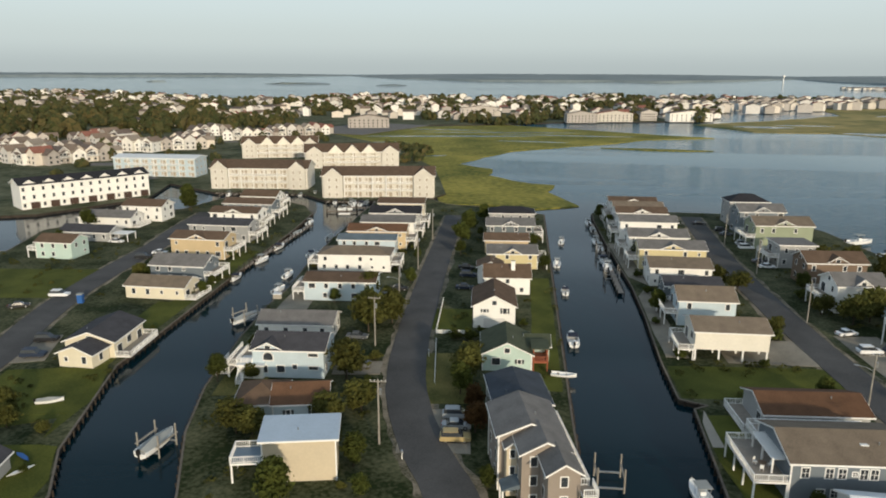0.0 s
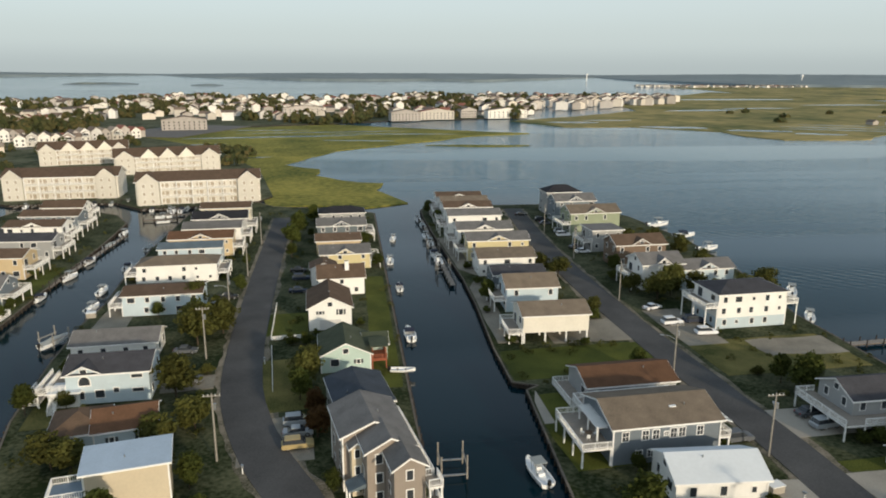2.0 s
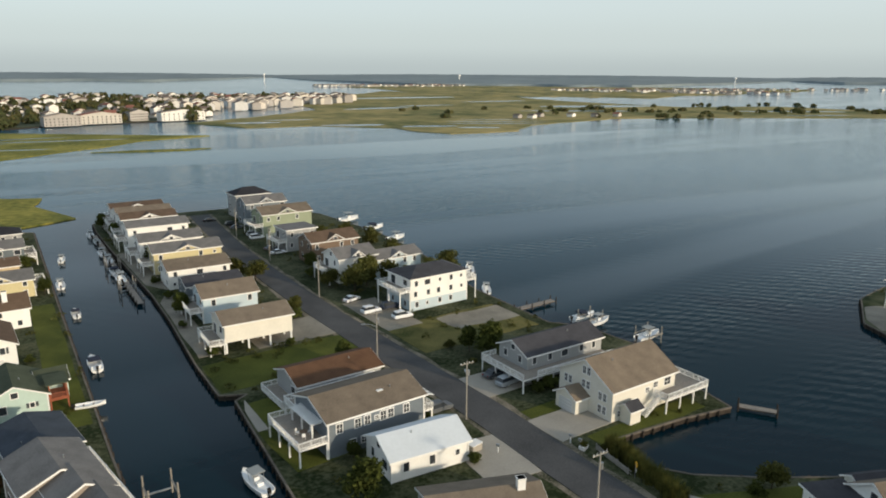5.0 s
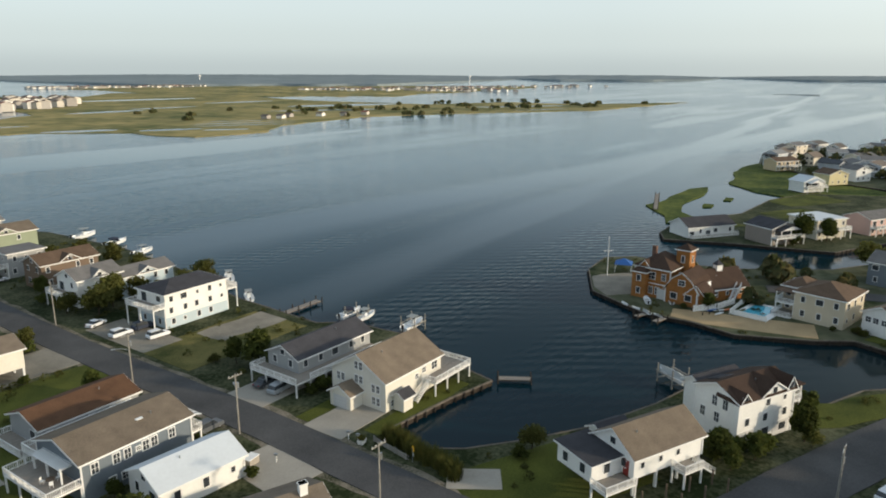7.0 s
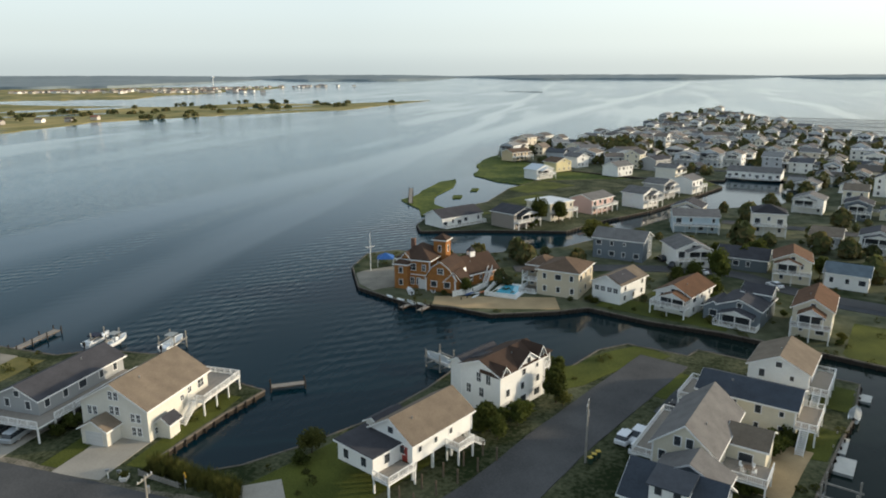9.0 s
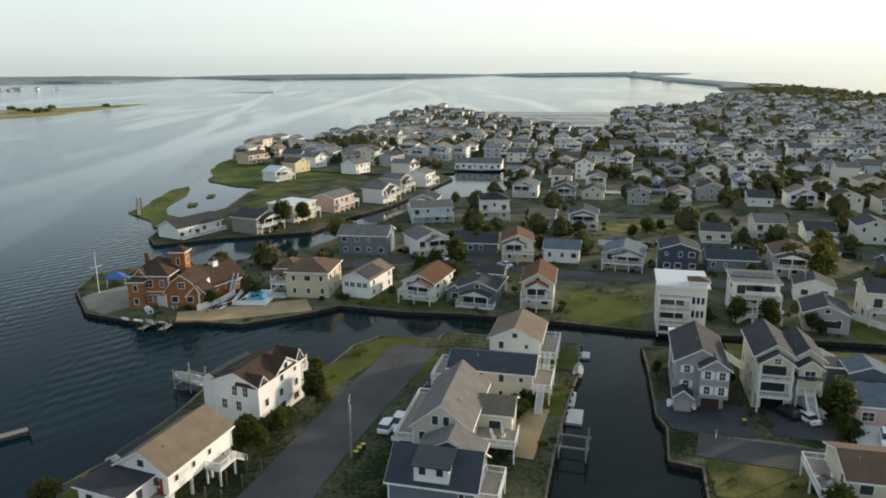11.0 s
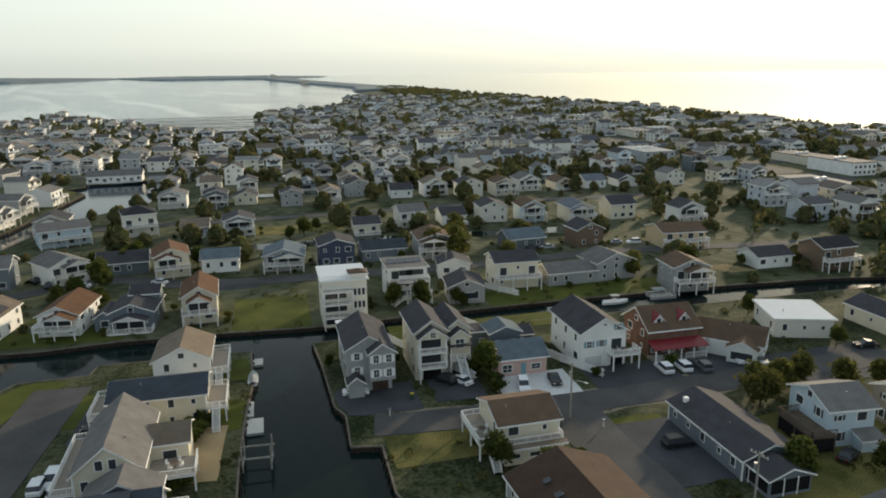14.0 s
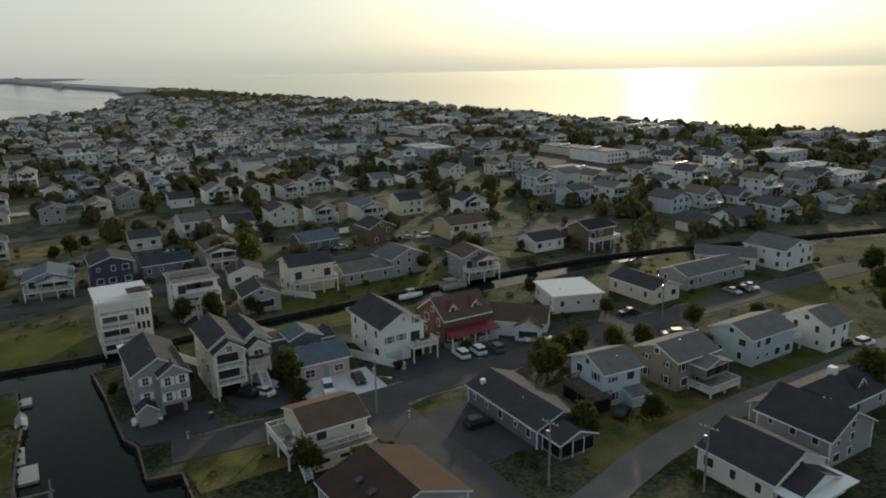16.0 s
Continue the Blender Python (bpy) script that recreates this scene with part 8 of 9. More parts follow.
# gabled house by the inlet: paired windows
for _u, _z in ((-3.9, 4.1), (-3.9, 1.7), (0.2, 4.5), (0.2, 6.9), (3.9, 3.7), (3.9, 1.5)):
    for _k in (-0.5, 0.5):
        front_window(H_G2, facade("L", 15.2, 12.0, _u + _k, _z), 0.6, 1.25)
for _u, _z, _w, _h in ((-5.6, 1.2, 1.3, 0.9), (-2.4, 2.6, 0.9, 0.4), (0.6, 3.6, 0.8, 0.8), (2.6, 4.1, 0.9, 0.9), (5.6, 4.0, 1.5, 1.3), (-1.2, 1.2, 1.2, 0.7)):
    front_window(H_G2, facade("F", 15.2, 12.0, _u, _z), _w, _h)
# white block: window columns, dark recesses behind the terraces, a roof hut
for _z in (1.9, 4.8, 7.7):
    for _x in (2.2, 3.1, 4.0):
        add_window(H_P7, pose(_x, -6.0, _z), 0.6, 1.5)
    part("glass_door", plain_window_mesh(4.6, 2.0), None, H_P7, m=pose(-2.0, -6.0, _z - 0.2))
wing(H_P7, 3.0, -4.2, 0, 3.6, 3.2, 11.6, "h", 0.7, "ivory", "brown", base=10.5, sides="")
railing(H_P7, (-4.7, -5.9), (1.4, -5.9), 10.7, 0.9)
part("glass_door", plain_window_mesh(5.6, 1.5), None, H_P9, m=pose(0, -4.5, 1.9))
for _z in (1.8, 4.6, 7.0):
    part("glass_door", plain_window_mesh(6.0, 1.3), None, H_P8, m=pose(0.8, -5.0, _z))


def bin_(x, y, rot):
    root = thing("wheeled_bin", pose(x, y, LAND + 0.1, 0, 0, rot), "dark green wheeled bin with a yellow lid", "bin", "wheeled bins")
    part("tub", Build().loft([[(-0.24, -0.26, 0), (0.24, -0.26, 0), (0.24, 0.26, 0), (-0.24, 0.26, 0)], [(-0.3, -0.34, 0.95), (0.3, -0.34, 0.95), (0.3, 0.34, 0.95), (-0.3, 0.34, 0.95)]]), M_BIN, root)
    part("lid", Build().loft([[(-0.32, -0.36, 0.95), (0.32, -0.36, 0.95), (0.32, 0.36, 0.95), (-0.32, 0.36, 0.95)], [(-0.28, -0.3, 1.04), (0.28, -0.3, 1.04), (0.28, 0.34, 1.08), (-0.28, 0.34, 1.08)]]), M_BINLID, root)


M_BIN = mat("green plastic", srgb(46, 70, 58), 0.5, 0.1)
M_BINLID = mat("yellow plastic", srgb(196, 168, 60), 0.5, 0.1)
for _k, (_x, _y) in enumerate(((93.3, 7.4), (94.2, 6.9), (92.2, 7.8), (77.0, -67.0), (97.5, -52.0))):
    bin_(_x, _y, 20 * _k)
# solar panels and stacked stairs of the white block across the canal
for i in range(4):
    part("solar_panel", shared("solar", lambda: Build().box(-1.0, 1.0, -1.5, 1.5, 0, 0.06).mesh("solar_panel", M_SOLAR)), None, H_P8, m=pose(-3.4 + i * 2.2, 0, 8.75, 8, 0, 0))
deck(H_P8, -1.0, 5.0, -9.4, -8.06, 2.4, "FLR")
stairs(H_P8, -1.0, -9.0, 2.4, 180)
# screened room and lean-to shed of the pale blue house
part("screen", Build().box(-7.1, -3.5, -5.95, -5.9, 0.4, 2.5), M_UNLIT, H_N4)
part("screen", Build().box(-7.15, -7.1, -5.9, 1.9, 0.4, 2.5), M_UNLIT, H_N4)
wing(H_N4, 2.0, -5.6, 0, 3.2, 2.2, 2.0, "m", 0.6, "paleblue", "gray", sides="")
for _x in (-2.0, 1.2):
    part("skylight", Build().box(-0.5, 0.5, -0.45, 0.45, 0, 0.14), M_GLASS, H_N2, m=pose(-4.0, _x, 4.72, 0, -20, 0))


def table_set(x, y, z, rot, n=4):
    """A round patio table with chairs on a deck."""
    root = thing("patio_table", pose(x, y, z, 0, 0, rot), "round dark patio table on a deck", "table", "patio tables")
    ring = [2 * math.pi * i / 14 for i in range(14)]
    part("tabletop", Build().prism([(0.6 * math.cos(a), 0.6 * math.sin(a)) for a in ring], 0.7, 0.74), M_WOOD, root)
    part("pedestal", Build().beam((0, 0, 0), (0, 0, 0.7), 0.06, 0.06, 8).beam((0, 0, 0), (0, 0, 0.04), 0.3, 0.28, 10), M_METAL, root)
    for k in range(n):
        a = 2 * math.pi * k / n + 0.4
        ch = thing("patio_chair", pose(x, y, z, 0, 0, rot) @ pose(1.0 * math.cos(a), 1.0 * math.sin(a), 0, 0, 0, math.degrees(a) - 90), "white patio chair beside a round table", "chair", "patio chairs")
        part("seat", shared("pc_seat", lambda: Build().box(-0.24, 0.24, -0.24, 0.24, 0.4, 0.45).mesh("seat", M_TRIM)), None, ch)
        part("backrest", shared("pc_back", lambda: Build().box(-0.24, 0.24, 0.2, 0.25, 0.45, 0.95).mesh("backrest", M_TRIM)), None, ch)
        for sx in (-0.2, 0.2):
            for sy in (-0.2, 0.2):
                part("leg", shared("pc_leg", lambda: Build().box(-0.02, 0.02, -0.02, 0.02, 0, 0.4).mesh("leg", M_TRIM)), None, ch, m=pose(sx, sy, 0))


def on_deck(root, x, y, z, n=4):
    p = root.matrix_basis @ Vector((x, y, z))
    table_set(p.x, p.y, p.z, 30 * (x + y), n)


on_deck(H_S4, 7.4, -3.6, 2.6)
on_deck(H_R2, -10.4, -2.0, 2.9, 3)
on_deck(H_G2, 10.2, -1.0, 2.6, 3)
on_deck(H_N1, -6.0, -1.0, 2.6, 3)
on_deck(H_M4, 3.4, -8.6, 3.2, 2)

# ---- yards: pool, terrace, fences, small things ----
_pool = thing("swimming_pool", pose(169.6, 37.0, LAND, 0, 0, -8), "turquoise swimming pool in a white paved surround", "pool")
part("surround", Build().box(-6.2, 6.0, -4.2, 3.6, 0.0, 0.12), M_TRIM, _pool)
part("water", Build().box(-4.6, 4.8, -2.6, 2.4, 0.05, 0.15), M_POOL, _pool)
fence([(162.6, 33.6), (163.6, 41.8), (172, 41.6), (178, 40.0)], "white picket fence round a swimming pool", 1.3)
fence([(160, 49), (165, 45), (172, 43)], "white board fence beside a sandy yard", 1.6)
fence([(178, 16), (184, 22), (190, 31)], "white board fence between two yards", 1.5)
fence([(128.5, -60), (111, -62.5), (98, -65.5)], "plain white board fence between two yards", 1.6)
fence([(125, -79), (108, -82), (94, -84), (86.5, -85.5)], "plain white board fence beside a driveway", 1.7)
fence([(146, -97), (139, -99.5), (133, -101.5)], "white board fence running down to the canal", 1.6)
fence([(-16.6, 141), (-17.4, 163)], "low white picket fence along the street", 0.9)
fence([(-13.9, 116), (-16.0, 136)], "low white post fence along the street", 0.9)
fence([(-16.4, 140.5), (-9, 141)], "low white picket fence beside a lawn", 0.9)
fence([(70.4, 67.0), (69.3, 59.2)], "gray post-and-board fence by the inlet", 0.9, M_CAP)
_mast = thing("flagpole", pose(176, 78, LAND), "tall white flagpole with a crossbar on the point", "flagpole")
part("mast", Build().beam((0, 0, 0), (0, 0, 11), 0.12, 0.07, 8), M_TRIM, _mast)
part("crossbar", Build().beam((-1.2, 0.8, 7), (1.2, -0.8, 7), 0.06), M_TRIM, _mast)
_tent = thing("canopy_tent", pose(183.6, 76.6, LAND, 0, 0, 20), "blue canopy tent on white legs", "tent")
part("canopy", Build().loft([[(-2.4, -2.4, 2.2), (2.4, -2.4, 2.2), (2.4, 2.4, 2.2), (-2.4, 2.4, 2.2)], [(-0.1, -0.1, 3.6), (0.1, -0.1, 3.6), (0.1, 0.1, 3.6), (-0.1, 0.1, 3.6)]]), M_BLUE, _tent)
for _x in (-2.2, 2.2):
    for _y in (-2.2, 2.2):
        part("leg", post_mesh(2.2, 0.06), None, _tent, m=pose(_x, _y, 0))


def kayak(x, y, rot, colour, label):
    root = thing("kayak", pose(x, y, LAND + 0.1, 0, 0, rot), label, "kayak", "kayaks")
    part("hull", Build().loft([[(-1.9, 0, 0.3), (-1.9, 0.03, 0.28), (-1.9, 0, 0.25)], [(-0.8, -0.36, 0.35), (-0.8, 0.36, 0.35), (-0.8, 0, 0.0)], [(0.8, -0.36, 0.35), (0.8, 0.36, 0.35), (0.8, 0, 0.0)], [(1.9, 0, 0.3), (1.9, 0.03, 0.28), (1.9, 0, 0.25)]]), colour, root)


kayak(-69.5, 84, 150, M_BLUE, "blue kayak on the grass by the canal")
kayak(-67.2, 80.5, 60, M_GEL, "white kayak leaning by a shed")
for _k, (x, y, c) in enumerate(((164, 44, M_GEL), (165.5, 42.8, mat("orange plastic", srgb(214, 120, 60), 0.5)), (163, 45.5, M_BLUE), (161.5, 43.5, M_GEL), (167, 40, M_LAWN))):
    kayak(x, y, -40 + 7 * _k, c, "small coloured kayak on the sand")
H_SHED = house("small gray shed with a dark roof by the canal", -71, 78, 10, 4.5, 6.0, 2.6, "y", 1.4, "gray", "dgray", rows=1, sides="", category="shed")
wing(H_SHED, -5.0, 2.0, 0, 4, 5, 2.6, "y", 1.2, "gray", "dgray", sides="")
_toilet = thing("portable_toilet", pose(-103.5, 151, LAND, 0, 0, 10), "blue portable toilet beside the street", "portable toilet")
part("cabin", Build().box(-0.6, 0.6, -0.6, 0.6, 0, 2.1), M_BLUE, _toilet)
part("roof", Build().box(-0.65, 0.65, -0.65, 0.65, 2.1, 2.3), M_GREYC, _toilet)
for _x, _y in ((-15.5, 90.0), (-16.5, 128), (68.5, 70.5), (68.8, 68.8), (94, -46), (92, -66), (73, -72.5), (57.5, 74)):
    mailbox(_x, _y, 20)
for _x, _y in ((-58, 160), (-50, 130), (36, 92), (55, 76.5)):
    _b = thing("storage_box", pose(_x, _y, LAND, 0, 0, 12), "pale storage box in a yard", "box", "storage boxes")
    part("bin", Build().box(-1.0, 1.0, -0.7, 0.7, 0, 1.1), M_CONCRETE, _b)
    part("lid", Build().box(-1.06, 1.06, -0.76, 0.76, 1.1, 1.22), M_TRIM, _b)


def in_boxes(x, y, boxes, grow=0.0):
    for bx, by, rot, hw, hd in boxes:
        if abs(bx - x) > 40 or abs(by - y) > 40:
            continue
        a = radians(-rot)
        u, v = (x - bx) * math.cos(a) - (y - by) * math.sin(a), (x - bx) * math.sin(a) + (y - by) * math.cos(a)
        if abs(u) < hw + grow and abs(v) < hd + grow:
            return True
    return False


def on_road(x, y):
    for pts, half in ROADS:
        for px, py in pts:
            if abs(px - x) < half + 2 and abs(py - y) < half + 2 and math.hypot(px - x, py - y) < half + 1.2:
                return True
    return False


def on_land(x, y):
    return any(inside(x, y, p) for p in (WEST, CENTRE, BAYSIDE, SOUTH, EAST, LOBE))


def free(x, y):
    return on_land(x, y) and not in_boxes(x, y, FOOT) and not in_boxes(x, y, HARD) and not on_road(x, y)


def garden_shrubs():
    """A shrub or two beside most houses."""
    rng = random.Random(31)
    for bx, by, rot, hw, hd in list(FOOT):
        if math.hypot(bx, by) > 260:
            continue
        for k in range(2):
            m = pose(bx, by, 0, 0, 0, rot)
            s = rng.choice((-1, 1))
            q = m @ (Vector((s * (hw + 0.9), rng.uniform(-hd, hd), 0)) if rng.random() < 0.6 else Vector((rng.uniform(-hw, hw), s * (hd + 0.9), 0)))
            if free(q.x, q.y):
                tree(rng.choice(("shrub", "shrub", "oliveshrub", "green")), q.x, q.y, rng.uniform(0.45, 0.8))


garden_shrubs()


def undergrowth():
    """Low bushes, hedges and rough grass between the houses."""
    rng = random.Random(77)
    b = Build()
    n = 0
    for k in range(9000):
        if n > 1500:
            break
        x, y = rng.uniform(-160, 240), rng.uniform(-220, 285)
        if math.hypot(x, y) < 60 or noise.noise(Vector((x, y, 5)) / 8) < -0.02 or not free(x, y):
            continue
        n += 1
        r, h = rng.uniform(0.4, 1.3), rng.uniform(0.3, 1.3)
        for i in range(int(26 * r + 8)):
            a, t = rng.uniform(0, 6.28), rng.random()
            q = r * math.sqrt(1 - t * t) * rng.uniform(0.5, 1.1)
            p = Vector((x + q * math.cos(a), y + q * math.sin(a), LAND + h * t))
            t1 = Vector((rng.gauss(0, 1), rng.gauss(0, 1), rng.gauss(0, 0.7))).normalized()
            t2 = Vector((rng.gauss(0, 1), rng.gauss(0, 1), rng.gauss(0, 0.7))).normalized()
            s = rng.uniform(0.12, 0.30)
            b.poly([p - t1 * s, p - t2 * s, p + t1 * s, p + t2 * s])
    tagged(new("undergrowth", b.mesh("undergrowth", M_FL0)), "low bushes and rough growth between the houses", "bushes", kind="stuff")


M_FL0 = mat("mixed low growth", (0.035, 0.055, 0.014), 0.9, 0.35, 0.08, 1.5, col2=(0.14, 0.14, 0.04))
leafy(M_FL0)
undergrowth()
for _b in (("skiff", 163.5, 55.5, 25, 1.0, 0.8), ("skiff", 165.0, 52.5, 40, 1.0, 0.7)):
    boat(*_b)
for _b in (("skiff", 155.6, 64.0, 60, 0.9, 0.55), ("skiff", 154.2, 60.6, 75, 0.9, 0.5), ("covered", 153.2, 57.6, 50, 0.8, 0.45), ("skiff", 152.6, 54.6, 80, 0.8, 0.5)):
    boat(*_b)
for _d in ((151.4, 58.0, -20, 4, 1.2), (150.6, 53.4, -12, 4, 1.4)):
    dock(*_d)
for _x, _y, _k in ((166.5, 58.0, 0.6), (161.8, 52.0, 0.5), (168.0, 50.5, 0.7), (165.0, 47.2, 0.8)):
    tree("oliveshrub", _x, _y, _k)
# ---- distant houses, trees and shores ----
def island_colours(name, stops, rough=0.8, scale=0.4):
    """Each separate piece takes one of several colours."""
    m = bpy.data.materials.new(name)
    m.use_nodes = True
    n, l = m.node_tree.nodes, m.node_tree.links
    geo = n.new("ShaderNodeNewGeometry")
    ramp = n.new("ShaderNodeValToRGB")
    ramp.color_ramp.interpolation = 'CONSTANT'
    for i, c in enumerate(stops):
        e = ramp.color_ramp.elements[i] if i < 2 else ramp.color_ramp.elements.new(i / len(stops))
        e.position, e.color = i / len(stops), (*srgb(*c), 1)
    l.new(geo.outputs["Random Per Island"], ramp.inputs["Fac"])
    tc = n.new("ShaderNodeTexCoord")
    nz = n.new("ShaderNodeTexNoise")
    nz.inputs["Scale"].default_value = scale
    l.new(tc.outputs["Object"], nz.inputs["Vector"])
    mr = n.new("ShaderNodeMapRange")
    mr.inputs["To Min"].default_value, mr.inputs["To Max"].default_value = 0.75, 1.15
    l.new(nz.outputs["Fac"], mr.inputs["Value"])
    mx = n.new("ShaderNodeMix")
    mx.data_type, mx.blend_type = 'RGBA', 'MULTIPLY'
    mx.inputs["Factor"].default_value = 1.0
    l.new(ramp.outputs["Color"], mx.inputs["A"])
    l.new(mr.outputs["Result"], mx.inputs["B"])
    bs = n["Principled BSDF"]
    l.new(mx.outputs["Result"], bs.inputs["Base Color"])
    bs.inputs["Roughness"].default_value = rough
    return m


M_FW = island_colours("mixed distant siding", [(238, 238, 234), (222, 222, 218), (230, 223, 206), (198, 204, 210), (240, 240, 236), (176, 180, 184), (222, 213, 194), (206, 214, 220), (236, 234, 226)])
M_FWN = island_colours("mixed cream siding", [(222, 214, 202), (198, 192, 182), (234, 231, 224), (190, 184, 178), (172, 166, 160), (238, 237, 232), (206, 204, 200)])
M_LOWROOF = mat("weathered pale roof coating", srgb(158, 163, 166), 0.9, 0.12, 0.05, 0.6)
M_FRN = island_colours("mixed brown and rust shingles", [(112, 98, 88), (128, 112, 98), (92, 84, 80), (140, 92, 78), (150, 138, 124), (104, 92, 84)], 0.9)
M_FR = island_colours("mixed distant shingles", [(112, 110, 108), (82, 83, 88), (118, 106, 94), (134, 133, 131), (94, 88, 82), (74, 77, 82), (104, 96, 88)], 0.9)
# haze put into the tones: paler olives than the nearer leaves
M_FL_HAZE = island_colours("haze-paled distant foliage", [(88, 94, 54), (102, 98, 58), (78, 86, 50), (112, 102, 62), (94, 94, 58), (76, 82, 50)], 0.9)
leafy(M_FL_HAZE)


class Town:
    """Collects distant houses into one mesh with wall, roof and window faces."""

    def __init__(self, siding=None, roofing=None):
        self.b, self.mi, self.siding, self.roofing = Build(), [], siding or M_FW, roofing or M_FR

    def _mark(self, i):
        self.mi.extend([i] * (len(self.b.f) - len(self.mi)))

    def house(self, x, y, rot, w, d, h, rise, z=LAND, windows=2, flat=False, porch=0, white=False):
        m = pose(x, y, z, 0, 0, rot)
        hw, hd = w / 2, d / 2
        prof = [(-hw, 0), (hw, 0), (hw, h), (0, h + (0 if flat else rise)), (-hw, h)]
        self.b.loft([[m @ Vector((p, hd, q)) for p, q in prof], [m @ Vector((p, -hd, q)) for p, q in prof]])
        self._mark(0)
        o = 0.5
        if flat:
            self.b.box(-hw - 0.2, hw + 0.2, -hd - 0.2, hd + 0.2, h, h + 0.4, m)
            self._mark(4 if white else 1)
            for k in range(3):
                u = (k - 1) * hw * 0.5
                self.b.box(u - 0.9, u + 0.9, -1.2 + k, 0.6 + k, h + 0.4, h + 1.4, m)
            self._mark(3)
        else:
            e = h - rise * o / hw
            for g, lo, hi, k in ((0, 0, 0.3, 1), (0.08, -0.1, 0.22, 3)):
                if k == 3 and not porch:
                    continue
                prof = [(-hw - o - g, e + lo), (0, h + rise + lo), (hw + o + g, e + lo), (hw + o + g, e + hi), (0, h + rise + hi), (-hw - o - g, e + hi)]
                self.b.loft([[m @ Vector((p, hd + o + g, q)) for p, q in prof], [m @ Vector((p, -hd - o - g, q)) for p, q in prof]])
                self._mark(k)
        if porch:
            # railed front deck, dark glass as recess shade, a lean or gabled roof on posts
            zf = 0.6 if h < 4.5 else h - 3.0
            dp = 1.8 + 0.5 * porch
            self.b.box(-hw, hw, -hd - dp, -hd, zf - 0.25, zf, m)
            self.b.box(-hw, hw, -hd - dp, -hd - dp + 0.1, zf + 0.75, zf + 0.95, m)
            for k in range(int(w / 0.9) + 1):
                u = -hw + k * (w - 0.1) / int(w / 0.9)
                self.b.box(u, u + 0.1, -hd - dp, -hd - dp + 0.1, 0 if k % 3 == 0 else zf, zf + 0.8, m)
            for u in (-hw, hw - 0.1):
                self.b.box(u, u + 0.1, -hd - dp, -hd, zf + 0.75, zf + 0.95, m)
            self._mark(3)
            pw = hw * (0.95 if porch == 1 else 0.6)
            self.b.box(-pw * 0.85, pw * 0.85, -hd - 0.05, -hd + 0.05, zf + 0.1, zf + 2.1, m)
            self._mark(2)
            if porch < 3:
                for u in (-pw, -0.08, pw - 0.16):
                    self.b.box(u, u + 0.16, -hd - dp + 0.12, -hd - dp + 0.28, zf, zf + 2.4, m)
                self._mark(3)
                if porch == 1:
                    pr = [(-hd - dp - 0.3, zf + 2.3), (-hd, zf + 2.7), (-hd, zf + 2.85), (-hd - dp - 0.3, zf + 2.45)]
                    self.b.loft([[m @ Vector((-pw, p, q)) for p, q in pr], [m @ Vector((pw, p, q)) for p, q in pr]])
                    self._mark(1)
                else:
                    for g, k in ((0, 1), (-0.25, 3)):
                        pr = [(-pw - 0.3, zf + 2.35 + g), (0, zf + 3.7 + g), (pw + 0.3, zf + 2.35 + g), (pw + 0.3, zf + 2.55 + g * 0.6), (0, zf + 3.9 + g * 0.6), (-pw - 0.3, zf + 2.55 + g * 0.6)]
                        self.b.loft([[m @ Vector((p, -hd + 0.3, q)) for p, q in pr], [m @ Vector((p, -hd - dp - 0.2 + g * 0.2, q)) for p, q in pr]])
                        self._mark(k)
                    pr = [(-pw, zf + 2.4), (pw, zf + 2.4), (0, zf + 3.6)]
                    self.b.loft([[m @ Vector((p, -hd - dp + 0.5, q)) for p, q in pr], [m @ Vector((p, -hd - dp + 0.3, q)) for p, q in pr]])
                    self._mark(3)
        if windows:
            for r in range(1 if h < 4.5 else 2 if h < 8 else 3):
                for i in range(windows):
                    u = (i + 0.5) * w / windows - hw
                    self.b.box(u - 0.6, u + 0.6, -hd - 0.06, -hd + 0.05, 1.0 + r * 2.8, 2.4 + r * 2.8, m)
                for i in range(2 if porch else 0):
                    v = (i - 0.5) * hd
                    for s in (-1, 1):
                        self.b.box(s * hw - 0.05, s * hw + 0.05, v - 0.5, v + 0.5, 1.0 + r * 2.8, 2.4 + r * 2.8, m)
            self._mark(2)

    def finish(self, name, label, category):
        me = self.b.mesh(name, [self.siding, self.roofing, M_GLASS, M_TRIM, M_LOWROOF])
        me.polygons.foreach_set("material_index", self.mi)
        return tagged(new(name, me), label, category, kind="stuff")


class Woods:
    def __init__(self, seed):
        self.b, self.rng = Build(), random.Random(seed)

    def tree(self, x, y, w, h, z=LAND, n=26):
        r = self.rng
        for i in range(n):
            a, t = r.uniform(0, 6.28), r.random()
            k = w / 2 * math.sqrt(max(0.05, 1 - (2 * t - 0.9) ** 2)) * r.uniform(0.6, 1.0)
            p = Vector((x + k * math.cos(a), y + k * math.sin(a), z + h * (0.12 + 0.85 * t)))
            s = w * r.uniform(0.14, 0.26)
            n1 = Vector((math.cos(a), math.sin(a), r.uniform(-0.2, 1.2))).normalized()
            t1 = Vector((r.gauss(0, 1), r.gauss(0, 1), r.gauss(0, 1))).normalized()
            t2 = n1.cross(t1).normalized()
            t1 = t2.cross(n1)
            self.b.poly([p - t1 * s, p - t2 * s + n1 * s * 0.3, p + t1 * s, p + t2 * s + n1 * s * 0.3])

    def finish(self, name, label):
        return tagged(new(name, self.b.mesh(name, M_FL_HAZE)), label, "trees", kind="stuff")


_far = random.Random(5)
town, woods = Town(), Woods(6)
_near_town = []


